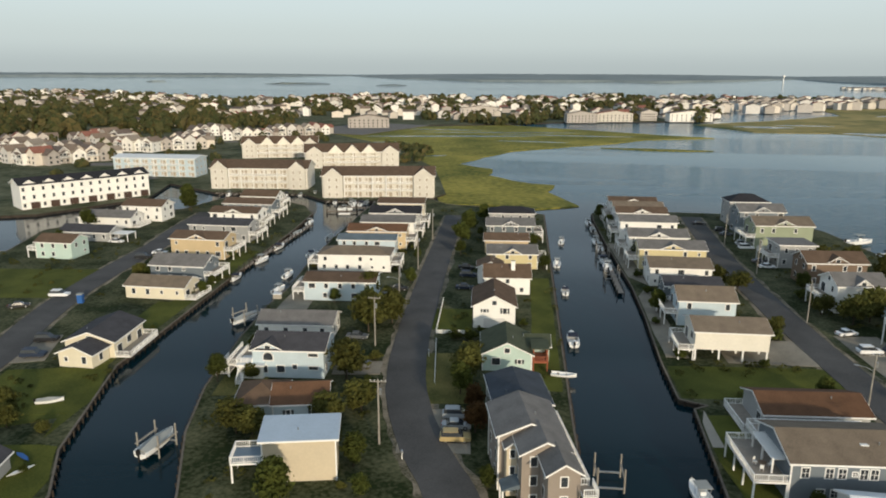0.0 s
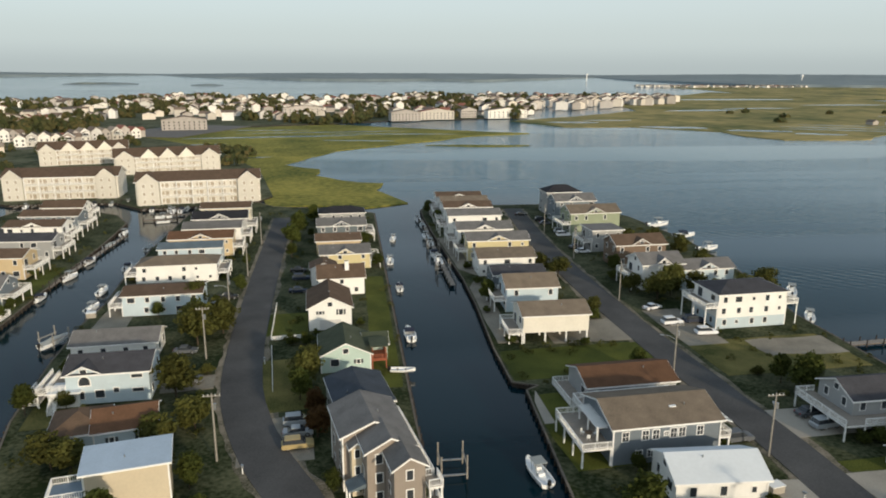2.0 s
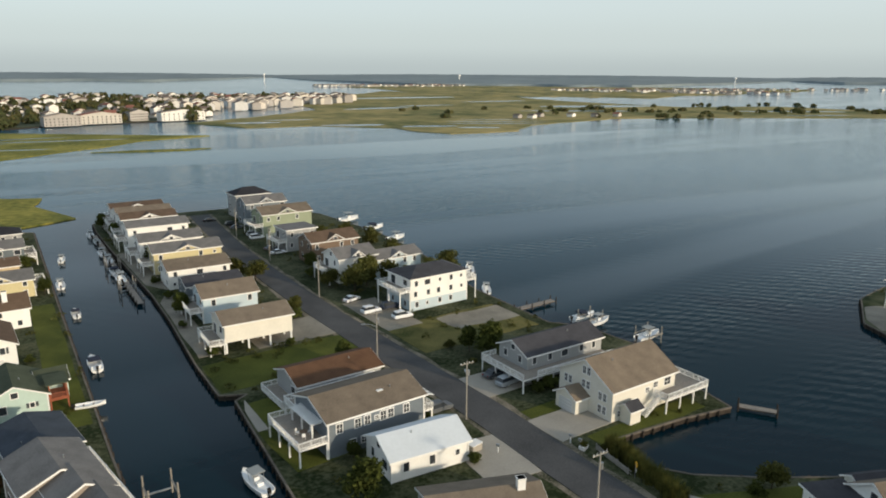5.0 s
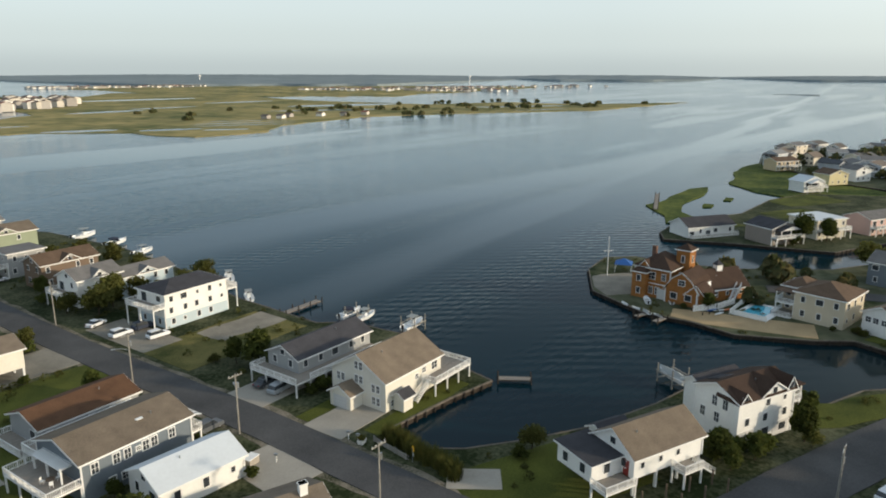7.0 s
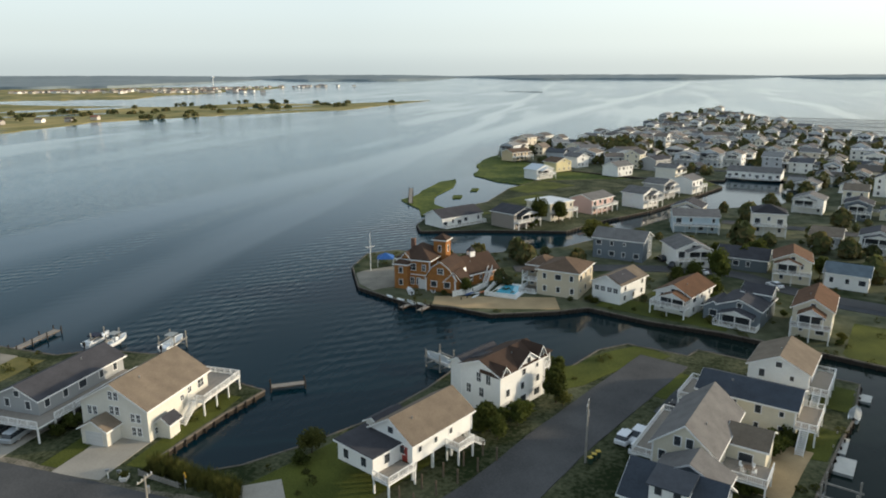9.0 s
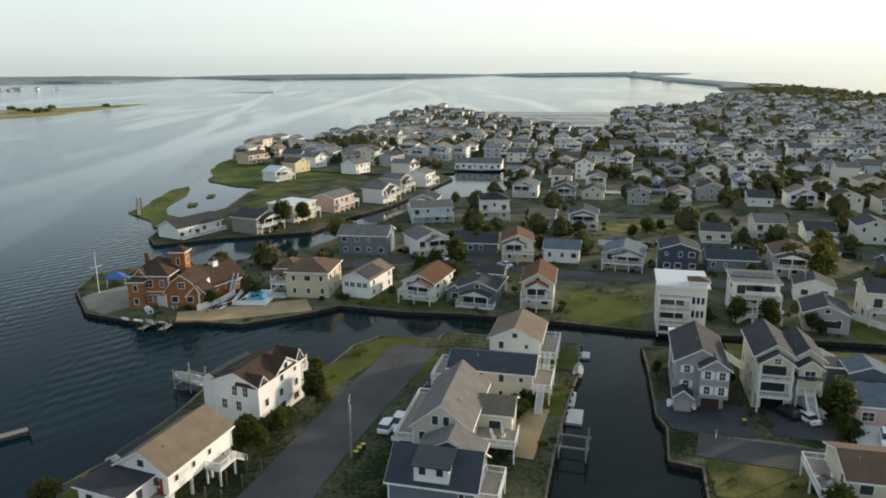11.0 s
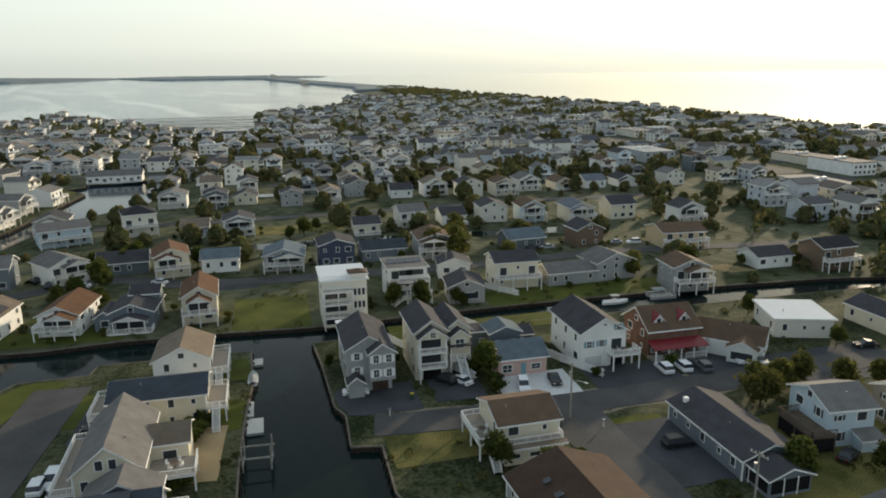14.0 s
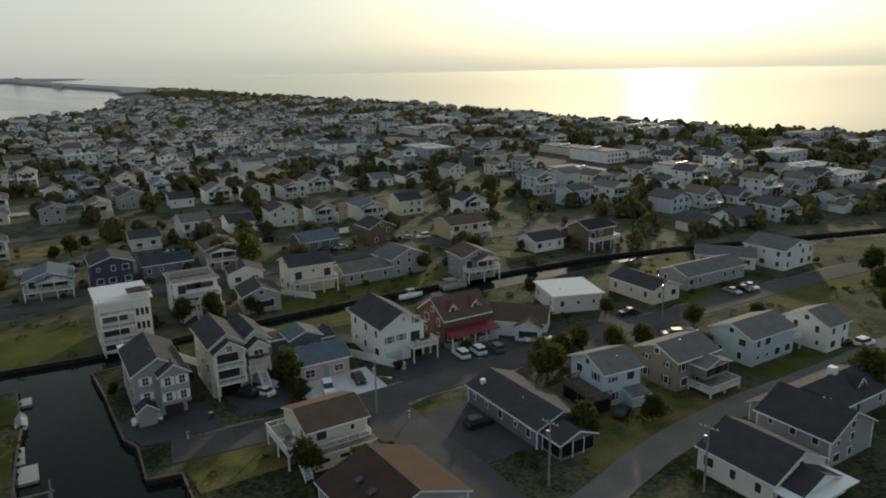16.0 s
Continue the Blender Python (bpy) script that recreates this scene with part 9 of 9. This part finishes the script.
def town_thing(x, y, rot, w, d, h, rise, porch):
    """A house of the eastern rows: walls, roof, trim, windows and a railed front porch."""
    walls, roof = _far.choice(WCHOICE), _far.choice(RCHOICE)
    storeys = "one-storey" if h < 4.5 else "two-storey" if h < 8 else "three-storey"
    root = thing("house", pose(x, y, LAND, 0, 0, rot), "%s %s house with a %s roof%s" % (storeys, WORD[walls], RWORD[roof], " and railed porch" if porch else ""), "house", "houses of the eastern rows")
    root["plain"] = 1
    part("wall", gable_wall(w, d, 0, h, h + rise, "y"), WALL[walls], root)
    rb, tb = gable_roof(w, d, h, h + rise, "y")
    part("roof", rb, ROOF[roof], root)
    part("trim", tb, M_TRIM, root)
    n = 1 if h < 4.5 else 2 if h < 8 else 3
    for r in range(n):
        z = (r + 0.55) * h / n
        if not (porch and r == n - 1):
            for u in (-0.28, 0.28):
                add_window(root, facade("F", w, d, u * w, z), 0.95, 1.3)
        for u in (-0.25, 0.25):
            add_window(root, facade("R", w, d, u * d, z), 0.85, 1.3)
    if rise > 1.8:
        add_window(root, facade("F", w, d, 0, h + rise * 0.3), 0.85, 0.9)
    if porch:
        zf, dp, hw, hd = (0.5 if h < 4.5 else (n - 1) * h / n), 2.0 + 0.3 * porch, w / 2, d / 2
        b = Build().box(-hw, hw, -hd - dp, -hd - 0.05, zf - 0.22, zf).box(-hw, hw, -hd - dp, -hd - dp + 0.09, zf + 0.86, zf + 0.95)
        for k in range(int(w / 0.45) + 1):
            u = -hw + k * (w - 0.08) / int(w / 0.45)
            b.box(u, u + 0.08, -hd - dp + 0.01, -hd - dp + 0.08, 0 if k % 7 == 0 else zf, zf + 0.86)
        part("porch", b, M_TRIM, root)
        part("glass_door", plain_window_mesh(3.6, 1.9), None, root, m=pose(0, -hd, zf + 1.1))
        if porch < 3:
            pr = Build().loft([[(-hw * 0.9, -hd - dp - 0.3, zf + 2.3), (-hw * 0.9, -hd, zf + 2.75), (-hw * 0.9, -hd, zf + 2.9), (-hw * 0.9, -hd - dp - 0.3, zf + 2.42)], [(hw * 0.9, -hd - dp - 0.3, zf + 2.3), (hw * 0.9, -hd, zf + 2.75), (hw * 0.9, -hd, zf + 2.9), (hw * 0.9, -hd - dp - 0.3, zf + 2.42)]])
            part("porch_roof", pr, ROOF[roof], root)
            for u in (-hw * 0.85, hw * 0.85):
                part("post", post_mesh(2.3, 0.09), None, root, m=pose(u, -hd - dp + 0.15, zf))


def town_block(v, u0, u1, side):
    """One side of a street: houses with porches, trees between and behind them."""
    u = u0
    while u < u1:
        u += _far.uniform(13.5, 20) * (1 if v < 700 else 1.2)
        p = E1 * u + E2 * (v + _far.uniform(-3, 3))
        if not inside(p.x, p.y, EAST) or in_boxes(p.x, p.y, FOOT, 6) or in_boxes(p.x, p.y, LOTS, 9) or on_road(p.x, p.y):
            continue
        g = _far.random()
        near = v < 620
        if g < (0.22 if u < 300 else 0.45):
            for q in range(3):
                woods.tree(p.x + _far.uniform(-7, 7), p.y + _far.uniform(-7, 7), _far.uniform(5, 9), _far.uniform(4, 8), n=44 if near else 22)
            continue
        if g > 0.96 and v > 420 or u > 300 and g > 0.88:
            town.house(p.x, p.y, -107 + _far.uniform(-4, 4), _far.uniform(18, 30), _far.uniform(12, 18), _far.uniform(4, 7), 0, flat=True, windows=5, white=_far.random() < 0.6)
            continue
        h = _far.choice((3.4, 3.6, 5.4, 5.8, 6.2, 8.2))
        w, d, rot = _far.uniform(7.5, 11), _far.uniform(9, 12.5), -107 + _far.choice((0, 0, 0, 90)) + _far.uniform(-4, 4)
        if math.hypot(p.x, p.y) < 440 and len(_near_town) < 24:
            _near_town.append(p)
            town_thing(p.x, p.y, rot, w, d, h, _far.uniform(1.6, 2.6), _far.choice((0, 1, 2, 2, 3)))
        else:
            town.house(p.x, p.y, rot, w, d, h, _far.uniform(1.5, 2.6), windows=3 if v < 800 else 0, porch=_far.choice((0, 1, 2, 2, 3)) if v < 900 else 0)
        if _far.random() < 0.4:
            q = pose(p.x, p.y, 0, 0, 0, rot) @ Vector((w * 0.6 * _far.choice((-1, 1)), d * 0.3, 0))
            town.house(q.x, q.y, rot + 90, w * 0.6, w * 0.7, min(h, 3.4), 1.3, windows=0)
        for q in range(3):
            a = E1 * _far.uniform(-9, 9) + E2 * (side * _far.uniform(4, 13) if q < 2 else _far.uniform(-8, 8))
            woods.tree(p.x + a.x, p.y + a.y, _far.uniform(3.5, 8), _far.uniform(2.5, 7), n=34 if near else 18)


for _x, _y, _r, _w, _d in ((-300, 452, -30, 60, 12), (-262, 446, -10, 46, 12), (-225, 400, 12, 60, 14), (-330, 420, -25, 70, 10), (-240, 535, 12, 60, 10), (-205, 330, 50, 50, 10)):
    patch("parking_lot", _x, _y, _r, _w, _d, M_LANE, "pale asphalt parking court between townhouse rows", z=0.06, category="parking lot")
patch("parking_lot", -152, 690, -20, 76, 130, M_LANE, "pale asphalt parking lot beside the marsh", z=0.06, category="parking lot")
# asphalt lots and long flat-roofed buildings near the ocean road
LOTS = []
for _x, _y, _w, _d in ((244, -352, 20, 44), (392, -392, 34, 60), (196, -336, 40, 50)):
    patch("parking_lot", _x, _y, -107, _w, _d, M_ASPHALT, "gray asphalt parking lot between flat-roofed buildings", z=0.06, category="parking lot")
    LOTS.append((_x, _y, -107, _w / 2, _d / 2))
for _x, _y, _w, _d, _h, _wh in ((312, -334, 20, 34, 6, True), (213, -375, 14, 32, 6.5, False), (186, -311, 18, 32, 4.0, False), (248, -396, 16, 34, 4.5, False), (430, -446, 18, 34, 5, False), (150, -352, 16, 26, 4.5, False)):
    town.house(_x, _y, -107, _w, _d, _h, 0, flat=True, windows=5, white=_wh)
    LOTS.append((_x, _y, -107, _w / 2, _d / 2))
for k in range(20):
    v = 358 + k * 60
    if k < 11:
        _pts = [tuple(E1 * (-420 + 30 * i) + E2 * (v + 2 * math.sin(i * 0.4 + k))) for i in range(30)]
        _pts = [q for q in _pts if inside(q[0], q[1], EAST) and inside(q[0] + 14, q[1] + 22, EAST) and inside(q[0] - 8, q[1] - 12, EAST)]
        ribbon("road", _pts, 7.5, RZ, M_ASPHALT, "asphalt street between rows of distant houses")
    for side in (-1, 1):
        town_block(v + side * 15, -420, 760 if v > 400 else 520, side)
# the south-east quarter nearer the street, and the spit's houses
for _v in (168, 228, 288):
    for side in (-1, 1):
        town_block(_v + side * 15, 178 if _v < 250 else 196, 520, side)
for i in range(520):
    p = E1 * _far.uniform(-110, 190) + E2 * _far.uniform(150, 345)
    if inside(p.x, p.y, EAST) and not in_boxes(p.x, p.y, FOOT, 1) and not in_boxes(p.x, p.y, HARD, 1) and not in_boxes(p.x, p.y, LAWNS, 0) and not on_road(p.x, p.y) and noise.noise(Vector((p.x, p.y, 2)) / 16) > -0.1:
        k = _far.choice((0.3, 0.4, 0.6, 1.0))
        woods.tree(p.x, p.y, 7 * k * _far.uniform(0.8, 1.2), 7 * k * _far.uniform(0.7, 1.1), n=int(40 + 60 * k))
for i in range(240):
    p = E1 * _far.uniform(150, 520) + E2 * _far.uniform(140, 420)
    if inside(p.x, p.y, EAST) and not in_boxes(p.x, p.y, FOOT, 3) and not in_boxes(p.x, p.y, LOTS, 2) and not on_road(p.x, p.y):
        woods.tree(p.x, p.y, _far.uniform(3, 8), _far.uniform(2.5, 7), n=36)
for i in range(700):
    u, v = _far.uniform(380, 760), _far.uniform(150, 1500)
    p = E1 * u + E2 * v
    if inside(p.x, p.y, EAST) and not in_boxes(p.x, p.y, LOTS, 2):
        woods.tree(p.x, p.y, _far.uniform(7, 13), _far.uniform(4, 8), n=22)
for i in range(60):
    x, y = _far.uniform(430, 720), _far.uniform(-40, 110)
    if inside(x, y, EAST):
        town.house(x, y, _far.choice((-60, -107, 20)), _far.uniform(9, 13), _far.uniform(10, 14), _far.choice((5.6, 6.2, 7.5)), 1.8, windows=3, porch=_far.choice((1, 2, 3)))
for i in range(46):
    woods.tree(_far.uniform(470, 545), _far.uniform(15, 62), _far.uniform(6, 10), _far.uniform(6, 10))
for i in range(500):
    t = _far.random()
    x, y = 1000 + 1350 * t + _far.uniform(-40, 120), -620 - 560 * t + _far.uniform(-230, 40) * (1 - 0.75 * t)
    if inside(x, y, EAST):
        woods.tree(x, y, _far.uniform(10, 18), _far.uniform(5, 9), n=14)
town.finish("distant_houses", "rows of distant pale houses with gray and brown roofs", "houses")
woods.finish("distant_trees", "scattered distant dark green trees among houses", )

# the far town across the marsh
town, woods = Town(M_FWN, M_FRN), Woods(8)
for _ax, _ay, _bx, _by in ((-279, 387, -271, 404), (-270, 400, -255, 419), (-320, 406, -281, 388), (-376, 480, -353, 500), (-286, 470, -246, 465), (-251, 475, -226, 489), (-337, 538, -302, 521), (-238, 553, -205, 563), (-214, 587, -173, 620), (-278, 577, -259, 597), (-334, 506, -308, 494), (-306, 428, -284, 434), (-352, 446, -318, 444), (-400, 440, -366, 424), (-262, 516, -236, 520)):
    # stepped townhouse rows
    _n = max(3, round(math.dist((_ax, _ay), (_bx, _by)) / 7.6))
    _r = math.degrees(math.atan2(_by - _ay, _bx - _ax))
    for i in range(_n):
        _q = pose(_ax, _ay, 0, 0, 0, _r) @ Vector(((i + 0.5) * 7.8, (i % 2) * 2.6 - 1, 0))
        town.house(_q.x, _q.y, _r, 7.6, 12, 6.2 + (i % 3) * 0.7, 2.9, windows=2, porch=(0, 2, 0)[i % 3])
        town.house(_q.x + 1.5, _q.y + 9, _r + 90, 9, 8, 5.6, 2.2, windows=0)
for _x, _y, _w, _d, _n in ((-430, 590, 60, 40, 16), (-320, 640, 60, 45, 22), (-420, 720, 120, 50, 16), (-560, 830, 120, 70, 12), (-480, 520, 50, 50, 8), (-600, 690, 90, 90, 12)):
    for i in range(_n):
        woods.tree(_x + _far.uniform(-1, 1) * _w, _y + _far.uniform(-1, 1) * _d, _far.uniform(13, 21), _far.uniform(10, 17), n=90)
for i in range(2900):
    x, y = _far.uniform(-1300, 700), _far.uniform(420, 1700)
    if not inside(x, y, NORTHWEST) or y < 640 or (x > -230 and x < -60 and 640 < y < 820):
        continue
    if x < -230 and y < 800 and _far.random() < 0.45 or _far.random() < 0.34:
        for q in range(3):
            woods.tree(x + _far.uniform(-14, 14), y + _far.uniform(-14, 14), _far.uniform(8, 15), _far.uniform(6, 11), n=34)
        continue
    s = 1 + (y > 1100) * 0.2
    town.house(x, y, _far.choice((0, 15, 90, 20)) + _far.uniform(-8, 8), _far.uniform(7, 14) * s, _far.uniform(9, 13), _far.choice((3.6, 5, 6, 7, 9)), _far.uniform(1.6, 3.0), windows=2 if y < 800 else 0)
for x, y, w in ((66, 806, 34), (104, 826, 40), (146, 858, 20), (190, 842, 50), (-52, 913, 50), (-150, 700, 40)):
    town.house(x, y, 10, w, 14, 9.5, 3.0, windows=9)
for i in range(90):
    x = _far.uniform(230, 640)
    town.house(x, 1000 + (x - 230) * 0.75 + _far.uniform(-60, 160), _far.uniform(-20, 20), _far.uniform(12, 20), 12, _far.uniform(8, 12), 2.5, windows=0)
for i in range(150):
    x, y = _far.uniform(-520, -150), _far.uniform(330, 660)
    if inside(x, y, NORTHWEST) and min(math.hypot(x + a, y - b) for a, b in ((190, 355), (122, 326), (62, 312), (152, 450), (98, 410), (182, 285))) > 34:
        woods.tree(x, y, _far.uniform(4, 9), _far.uniform(3, 7), n=40)
for i in range(60):
    x, y = _far.uniform(-1000, -420), _far.uniform(430, 900)
    if inside(x, y, NORTHWEST):
        woods.tree(x, y, _far.uniform(14, 22), _far.uniform(10, 15), n=60)
# villages on the far shore
for i in range(330):
    t = _far.random()
    if i < 140:
        x, y = 1060 + 560 * t, 2500 - 120 * t + _far.uniform(-40, 60)
    elif i < 240:
        x, y = 1520 + 260 * t + _far.uniform(0, 160), 1760 - 600 * t + _far.uniform(-30, 90)
    else:
        x, y = 1700 + 1000 * t, 1650 - 420 * t + _far.uniform(-40, 120)
    town.house(x, y, _far.uniform(0, 180), _far.uniform(11, 17), 11, _far.uniform(4, 6.5), 2.2, z=ground_z(x, y) + 1, windows=0)
for x, y in ((560, 700), (575, 690), (600, 705), (640, 690), (665, 672), (700, 668)):
    town.house(x, y, 20, 10, 8, 3.5, 1.5, windows=0)
for i in range(120):
    t = _far.random()
    x, y = 480 + 800 * t, 640 - 160 * t + _far.uniform(20, 320)
    if _far.random() < 0.5:
        woods.tree(x, y, _far.uniform(8, 16), _far.uniform(3, 5), z=0.4, n=24)
for i in range(40):
    woods.tree(_far.uniform(-100, -60), _far.uniform(420, 520), _far.uniform(6, 10), _far.uniform(3, 5), n=16)
town.finish("distant_town", "far town of pale sunlit houses across the marsh", "houses")
woods.finish("distant_woods", "far dark green trees around the town")


def shore(az0, az1, r0, r1, h, label, seed):
    """Wooded land far off, from bearing az0 to az1, between two distances, with an uneven top."""
    b, n = Build(), max(8, int((az1 - az0) * 3))
    rings = []
    for i in range(n + 1):
        az = radians(az0 + (az1 - az0) * i / n)
        s, c = math.sin(az), math.cos(az)
        k = noise.noise(Vector((az * 14, seed, 0)))
        j = noise.noise(Vector((az * 60, seed, 3)))
        hh = h + 2 * j
        taper = min(1, i / (0.3 * n), (n - i) / (0.3 * n)) ** 0.7
        rr = r0 + 140 * k + (r1 - 60 - r0) * (1 - taper)
        hh = 0.5 + (hh - 0.5) * taper
        mid = (rr + r1) / 2
        rings.append([(s * rr, c * rr, sea(rr) - 0.5), (s * (rr + 15), c * (rr + 15), sea(rr) + hh * 0.8), (s * mid, c * mid, sea(mid) + hh), (s * r1, c * r1, sea(r1) + hh * 1.05), (s * r1, c * r1, sea(r1) - 1)])
    b.loft(rings)
    solo("far_shore", b, M_HAZEWOOD, label, "shore", "structure")


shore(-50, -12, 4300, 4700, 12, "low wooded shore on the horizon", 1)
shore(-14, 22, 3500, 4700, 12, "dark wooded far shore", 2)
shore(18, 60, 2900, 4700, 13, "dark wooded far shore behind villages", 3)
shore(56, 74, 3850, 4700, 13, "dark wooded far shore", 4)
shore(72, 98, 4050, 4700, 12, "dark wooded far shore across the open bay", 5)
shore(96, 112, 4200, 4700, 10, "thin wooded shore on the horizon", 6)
_green = M_HAZEWOOD
M_HAZEWOOD = M_MARSHFAR
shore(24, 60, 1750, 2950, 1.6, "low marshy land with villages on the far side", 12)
M_HAZEWOOD = _green
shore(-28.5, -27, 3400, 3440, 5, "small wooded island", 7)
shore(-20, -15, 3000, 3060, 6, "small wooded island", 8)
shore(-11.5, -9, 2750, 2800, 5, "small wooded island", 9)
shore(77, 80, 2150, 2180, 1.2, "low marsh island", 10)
# the barrier spit running out to the horizon
_rings = []
for _x, _y, _wd in ((1900, -1010, 330), (2300, -1130, 230), (2700, -1190, 210), (3200, -1250, 200), (3700, -1300, 190), (4200, -1340, 170), (4550, -1360, 120)):
    _z = sea(math.hypot(_x, _y))
    _rings.append([(_x, _y - _wd * 0.5, _z - 1), (_x, _y - _wd * 0.5, _z + 2), (_x, _y - _wd * 0.1, _z + 8), (_x, _y + _wd * 0.45, _z + 7), (_x, _y + _wd * 0.5, _z - 1)])
solo("far_shore", Build().loft(_rings), M_HAZEWOOD, "low wooded barrier spit running to the horizon", "shore", "structure")
for _az, _r in ((18.9, 3600), (34.0, 3600), (54.6, 3400)):
    _x, _y = _r * math.sin(radians(_az)), _r * math.cos(radians(_az))
    _t = thing("water_tower", pose(_x, _y, sea(_r)), "white water tower on a slender shaft far off", "water tower", "water towers")
    part("shaft", Build().beam((0, 0, 0), (0, 0, 27), 3, 1.8, 12), M_TRIM, _t)
    part("tank", Build().loft([[(r * math.cos(a), r * math.sin(a), z) for a in [2 * math.pi * i / 14 for i in range(14)]] for r, z in ((1.8, 25), (6, 29), (7, 32), (5, 35), (0.8, 36.5))]), M_TRIM, _t)
for _x, _y, _w, _h in ((3950, -1275, 40, 24), (3990, -1300, 50, 20), (3100, -1150, 50, 13), (3030, -1130, 40, 11)):
    _t = thing("hotel_block", pose(_x, _y, sea(math.hypot(_x, _y)), 0, 0, -107), "tall pale hotel block on the far coast", "building", "hotel blocks")
    part("wall", Build().box(-_w / 2, _w / 2, -12, 12, 0, _h).box(-_w / 4, _w / 5, -10, 10, _h, _h + 5), M_FARWALL, _t)
ribbon("beach", [(40, -600), (270, -624), (402, -652), (650, -757), (1106, -888), (1700, -1045), (2380, -1232)], 26, LAND - 0.2, M_SAND, "pale sandy ocean beach", "beach")


# ---- apartment buildings and townhouses ----
def apartments(label, a, b, depth, h, floors, bays, walls="ivory", roof="tan", rise=3.0, ends=True, balconies=True):
    """A long block whose front runs from plan point a to b."""
    w = math.dist(a, b)
    rot = math.degrees(math.atan2(b[1] - a[1], b[0] - a[0]))
    m = pose(a[0], a[1], LAND, 0, 0, rot) @ pose(w / 2, depth / 2, 0)
    root = thing("apartment_building", m, label, "apartment building", "apartment buildings")
    part("wall", gable_wall(w, depth, 0, h, h + rise, "x"), WALL[walls], root)
    rb, tb = gable_roof(w, depth, h, h + rise, "x", 0.6, 0.3)
    part("roof", rb, ROOF[roof], root)
    part("trim", tb, M_TRIM, root)
    root["plain"] = 1
    if balconies:
        root["tan_panes"] = 1
    fh = h / floors
    for r in range(floors):
        for i in range(bays):
            add_window(root, facade("F", w, depth, (i + 0.5) * w / bays - w / 2 - 0.7, fh * (r + 0.5)), 0.95, 1.5)
            if balconies:
                add_window(root, facade("F", w, depth, (i + 0.5) * w / bays - w / 2 + 0.9, fh * (r + 0.42)), 1.5, 2.1)
        for i in range(3):
            add_window(root, facade("R", w, depth, (i + 0.5) * depth / 3 - depth / 2, fh * (r + 0.5)), 0.95, 1.3)
        if balconies and r:
            bal = part("balcony", Build().box(-w * 0.30, w * 0.30, -depth / 2 - 1.4, -depth / 2, fh * r - 0.14, fh * r), M_TRIM, root)
            railing(bal, (-w * 0.30, -depth / 2 - 1.36), (w * 0.30, -depth / 2 - 1.36), fh * r, 1.0)
    if balconies:
        for i in range(bays // 2 + 1):
            part("column", post_mesh(h - 0.1, 0.16), None, root, m=pose(-w * 0.30 + w * 0.62 * i / (bays // 2), -depth / 2 - 1.3, 0))
    if ends:
        for s in (-1, 1):
            gablet(root, WALL[walls], ROOF[roof], s * w * 0.40, -depth / 2 - 1.6, 0, h, w * 0.17, 3.4)
            part("bay", Build().box(s * w * 0.40 - w * 0.085, s * w * 0.40 + w * 0.085, -depth / 2 - 1.6, -depth / 2, 0, h - 0.3), WALL[walls], root)
            for r in range(floors):
                for q in (-1.6, 1.6):
                    add_window(root, pose(s * w * 0.40 + q, -depth / 2 - 1.6, fh * (r + 0.5)), 0.95, 1.4)
    return root


apartments("long three-storey cream apartment block with gabled ends", (-145, 319), (-99, 322), 16, 9.6, 3, 10, walls="oatmeal", roof="brown")
apartments("long three-storey cream apartment block by the marina", (-86, 301), (-37, 307.5), 16, 9.6, 3, 11, walls="oatmeal", roof="brown")
_a3 = apartments("cream apartment block with steep brown gables", (-176, 436), (-130, 448), 16, 9.0, 3, 8, walls="oatmeal", roof="brown", rise=4.0)
_a4 = apartments("white apartment block with brown gabled roof", (-122, 394), (-70, 408), 16, 9.0, 3, 9, walls="oatmeal", roof="brown", rise=4.0)
apartments("white and teal waterfront block with flat upper windows", (-213, 352), (-168, 352), 14, 9.5, 3, 9, walls="paleblue", roof="white", rise=1.2, ends=False)
for _ab, _us in ((_a3, (-0.16, 0.05, 0.24)), (_a4, (-0.2, 0.0, 0.2))):
    for _u in _us:
        gablet(_ab, WALL["ivory"], ROOF["brown"], _u * 48, -9.4, 0, 8.6, 9.0, 4.6)
_th = apartments("long white three-storey townhouse row with a dark roof", (-196, 257), (-164, 297), 12, 9.6, 3, 14, walls="white", roof="black", rise=2.2, ends=False, balconies=False)
_w = math.dist((-196, 257), (-164, 297))
for i in range(7):
    _u = (i + 0.5) * _w / 7 - _w / 2
    gablet(_th, WALL["white"], ROOF["black"], _u, -5.2, 0, 10.2, 4.0, 1.3)
    part("garage_opening", shared("garage_opening", lambda: Build().box(-1.7, 1.7, -0.08, 0.02, 0, 2.6).mesh("garage_opening", M_GARAGE_SHADE)), None, _th, m=pose(_u + 1.4, -6.0, 0.05))
    part("balcony", shared("th_balcony", lambda: Build().box(-1.8, 1.8, -1.2, 0, 0, 0.15).box(-1.8, 1.8, -1.2, -1.12, 0.15, 1.0).mesh("balcony", M_TRIM)), None, _th, m=pose(_u - 1.6, -6.0, 3.0))
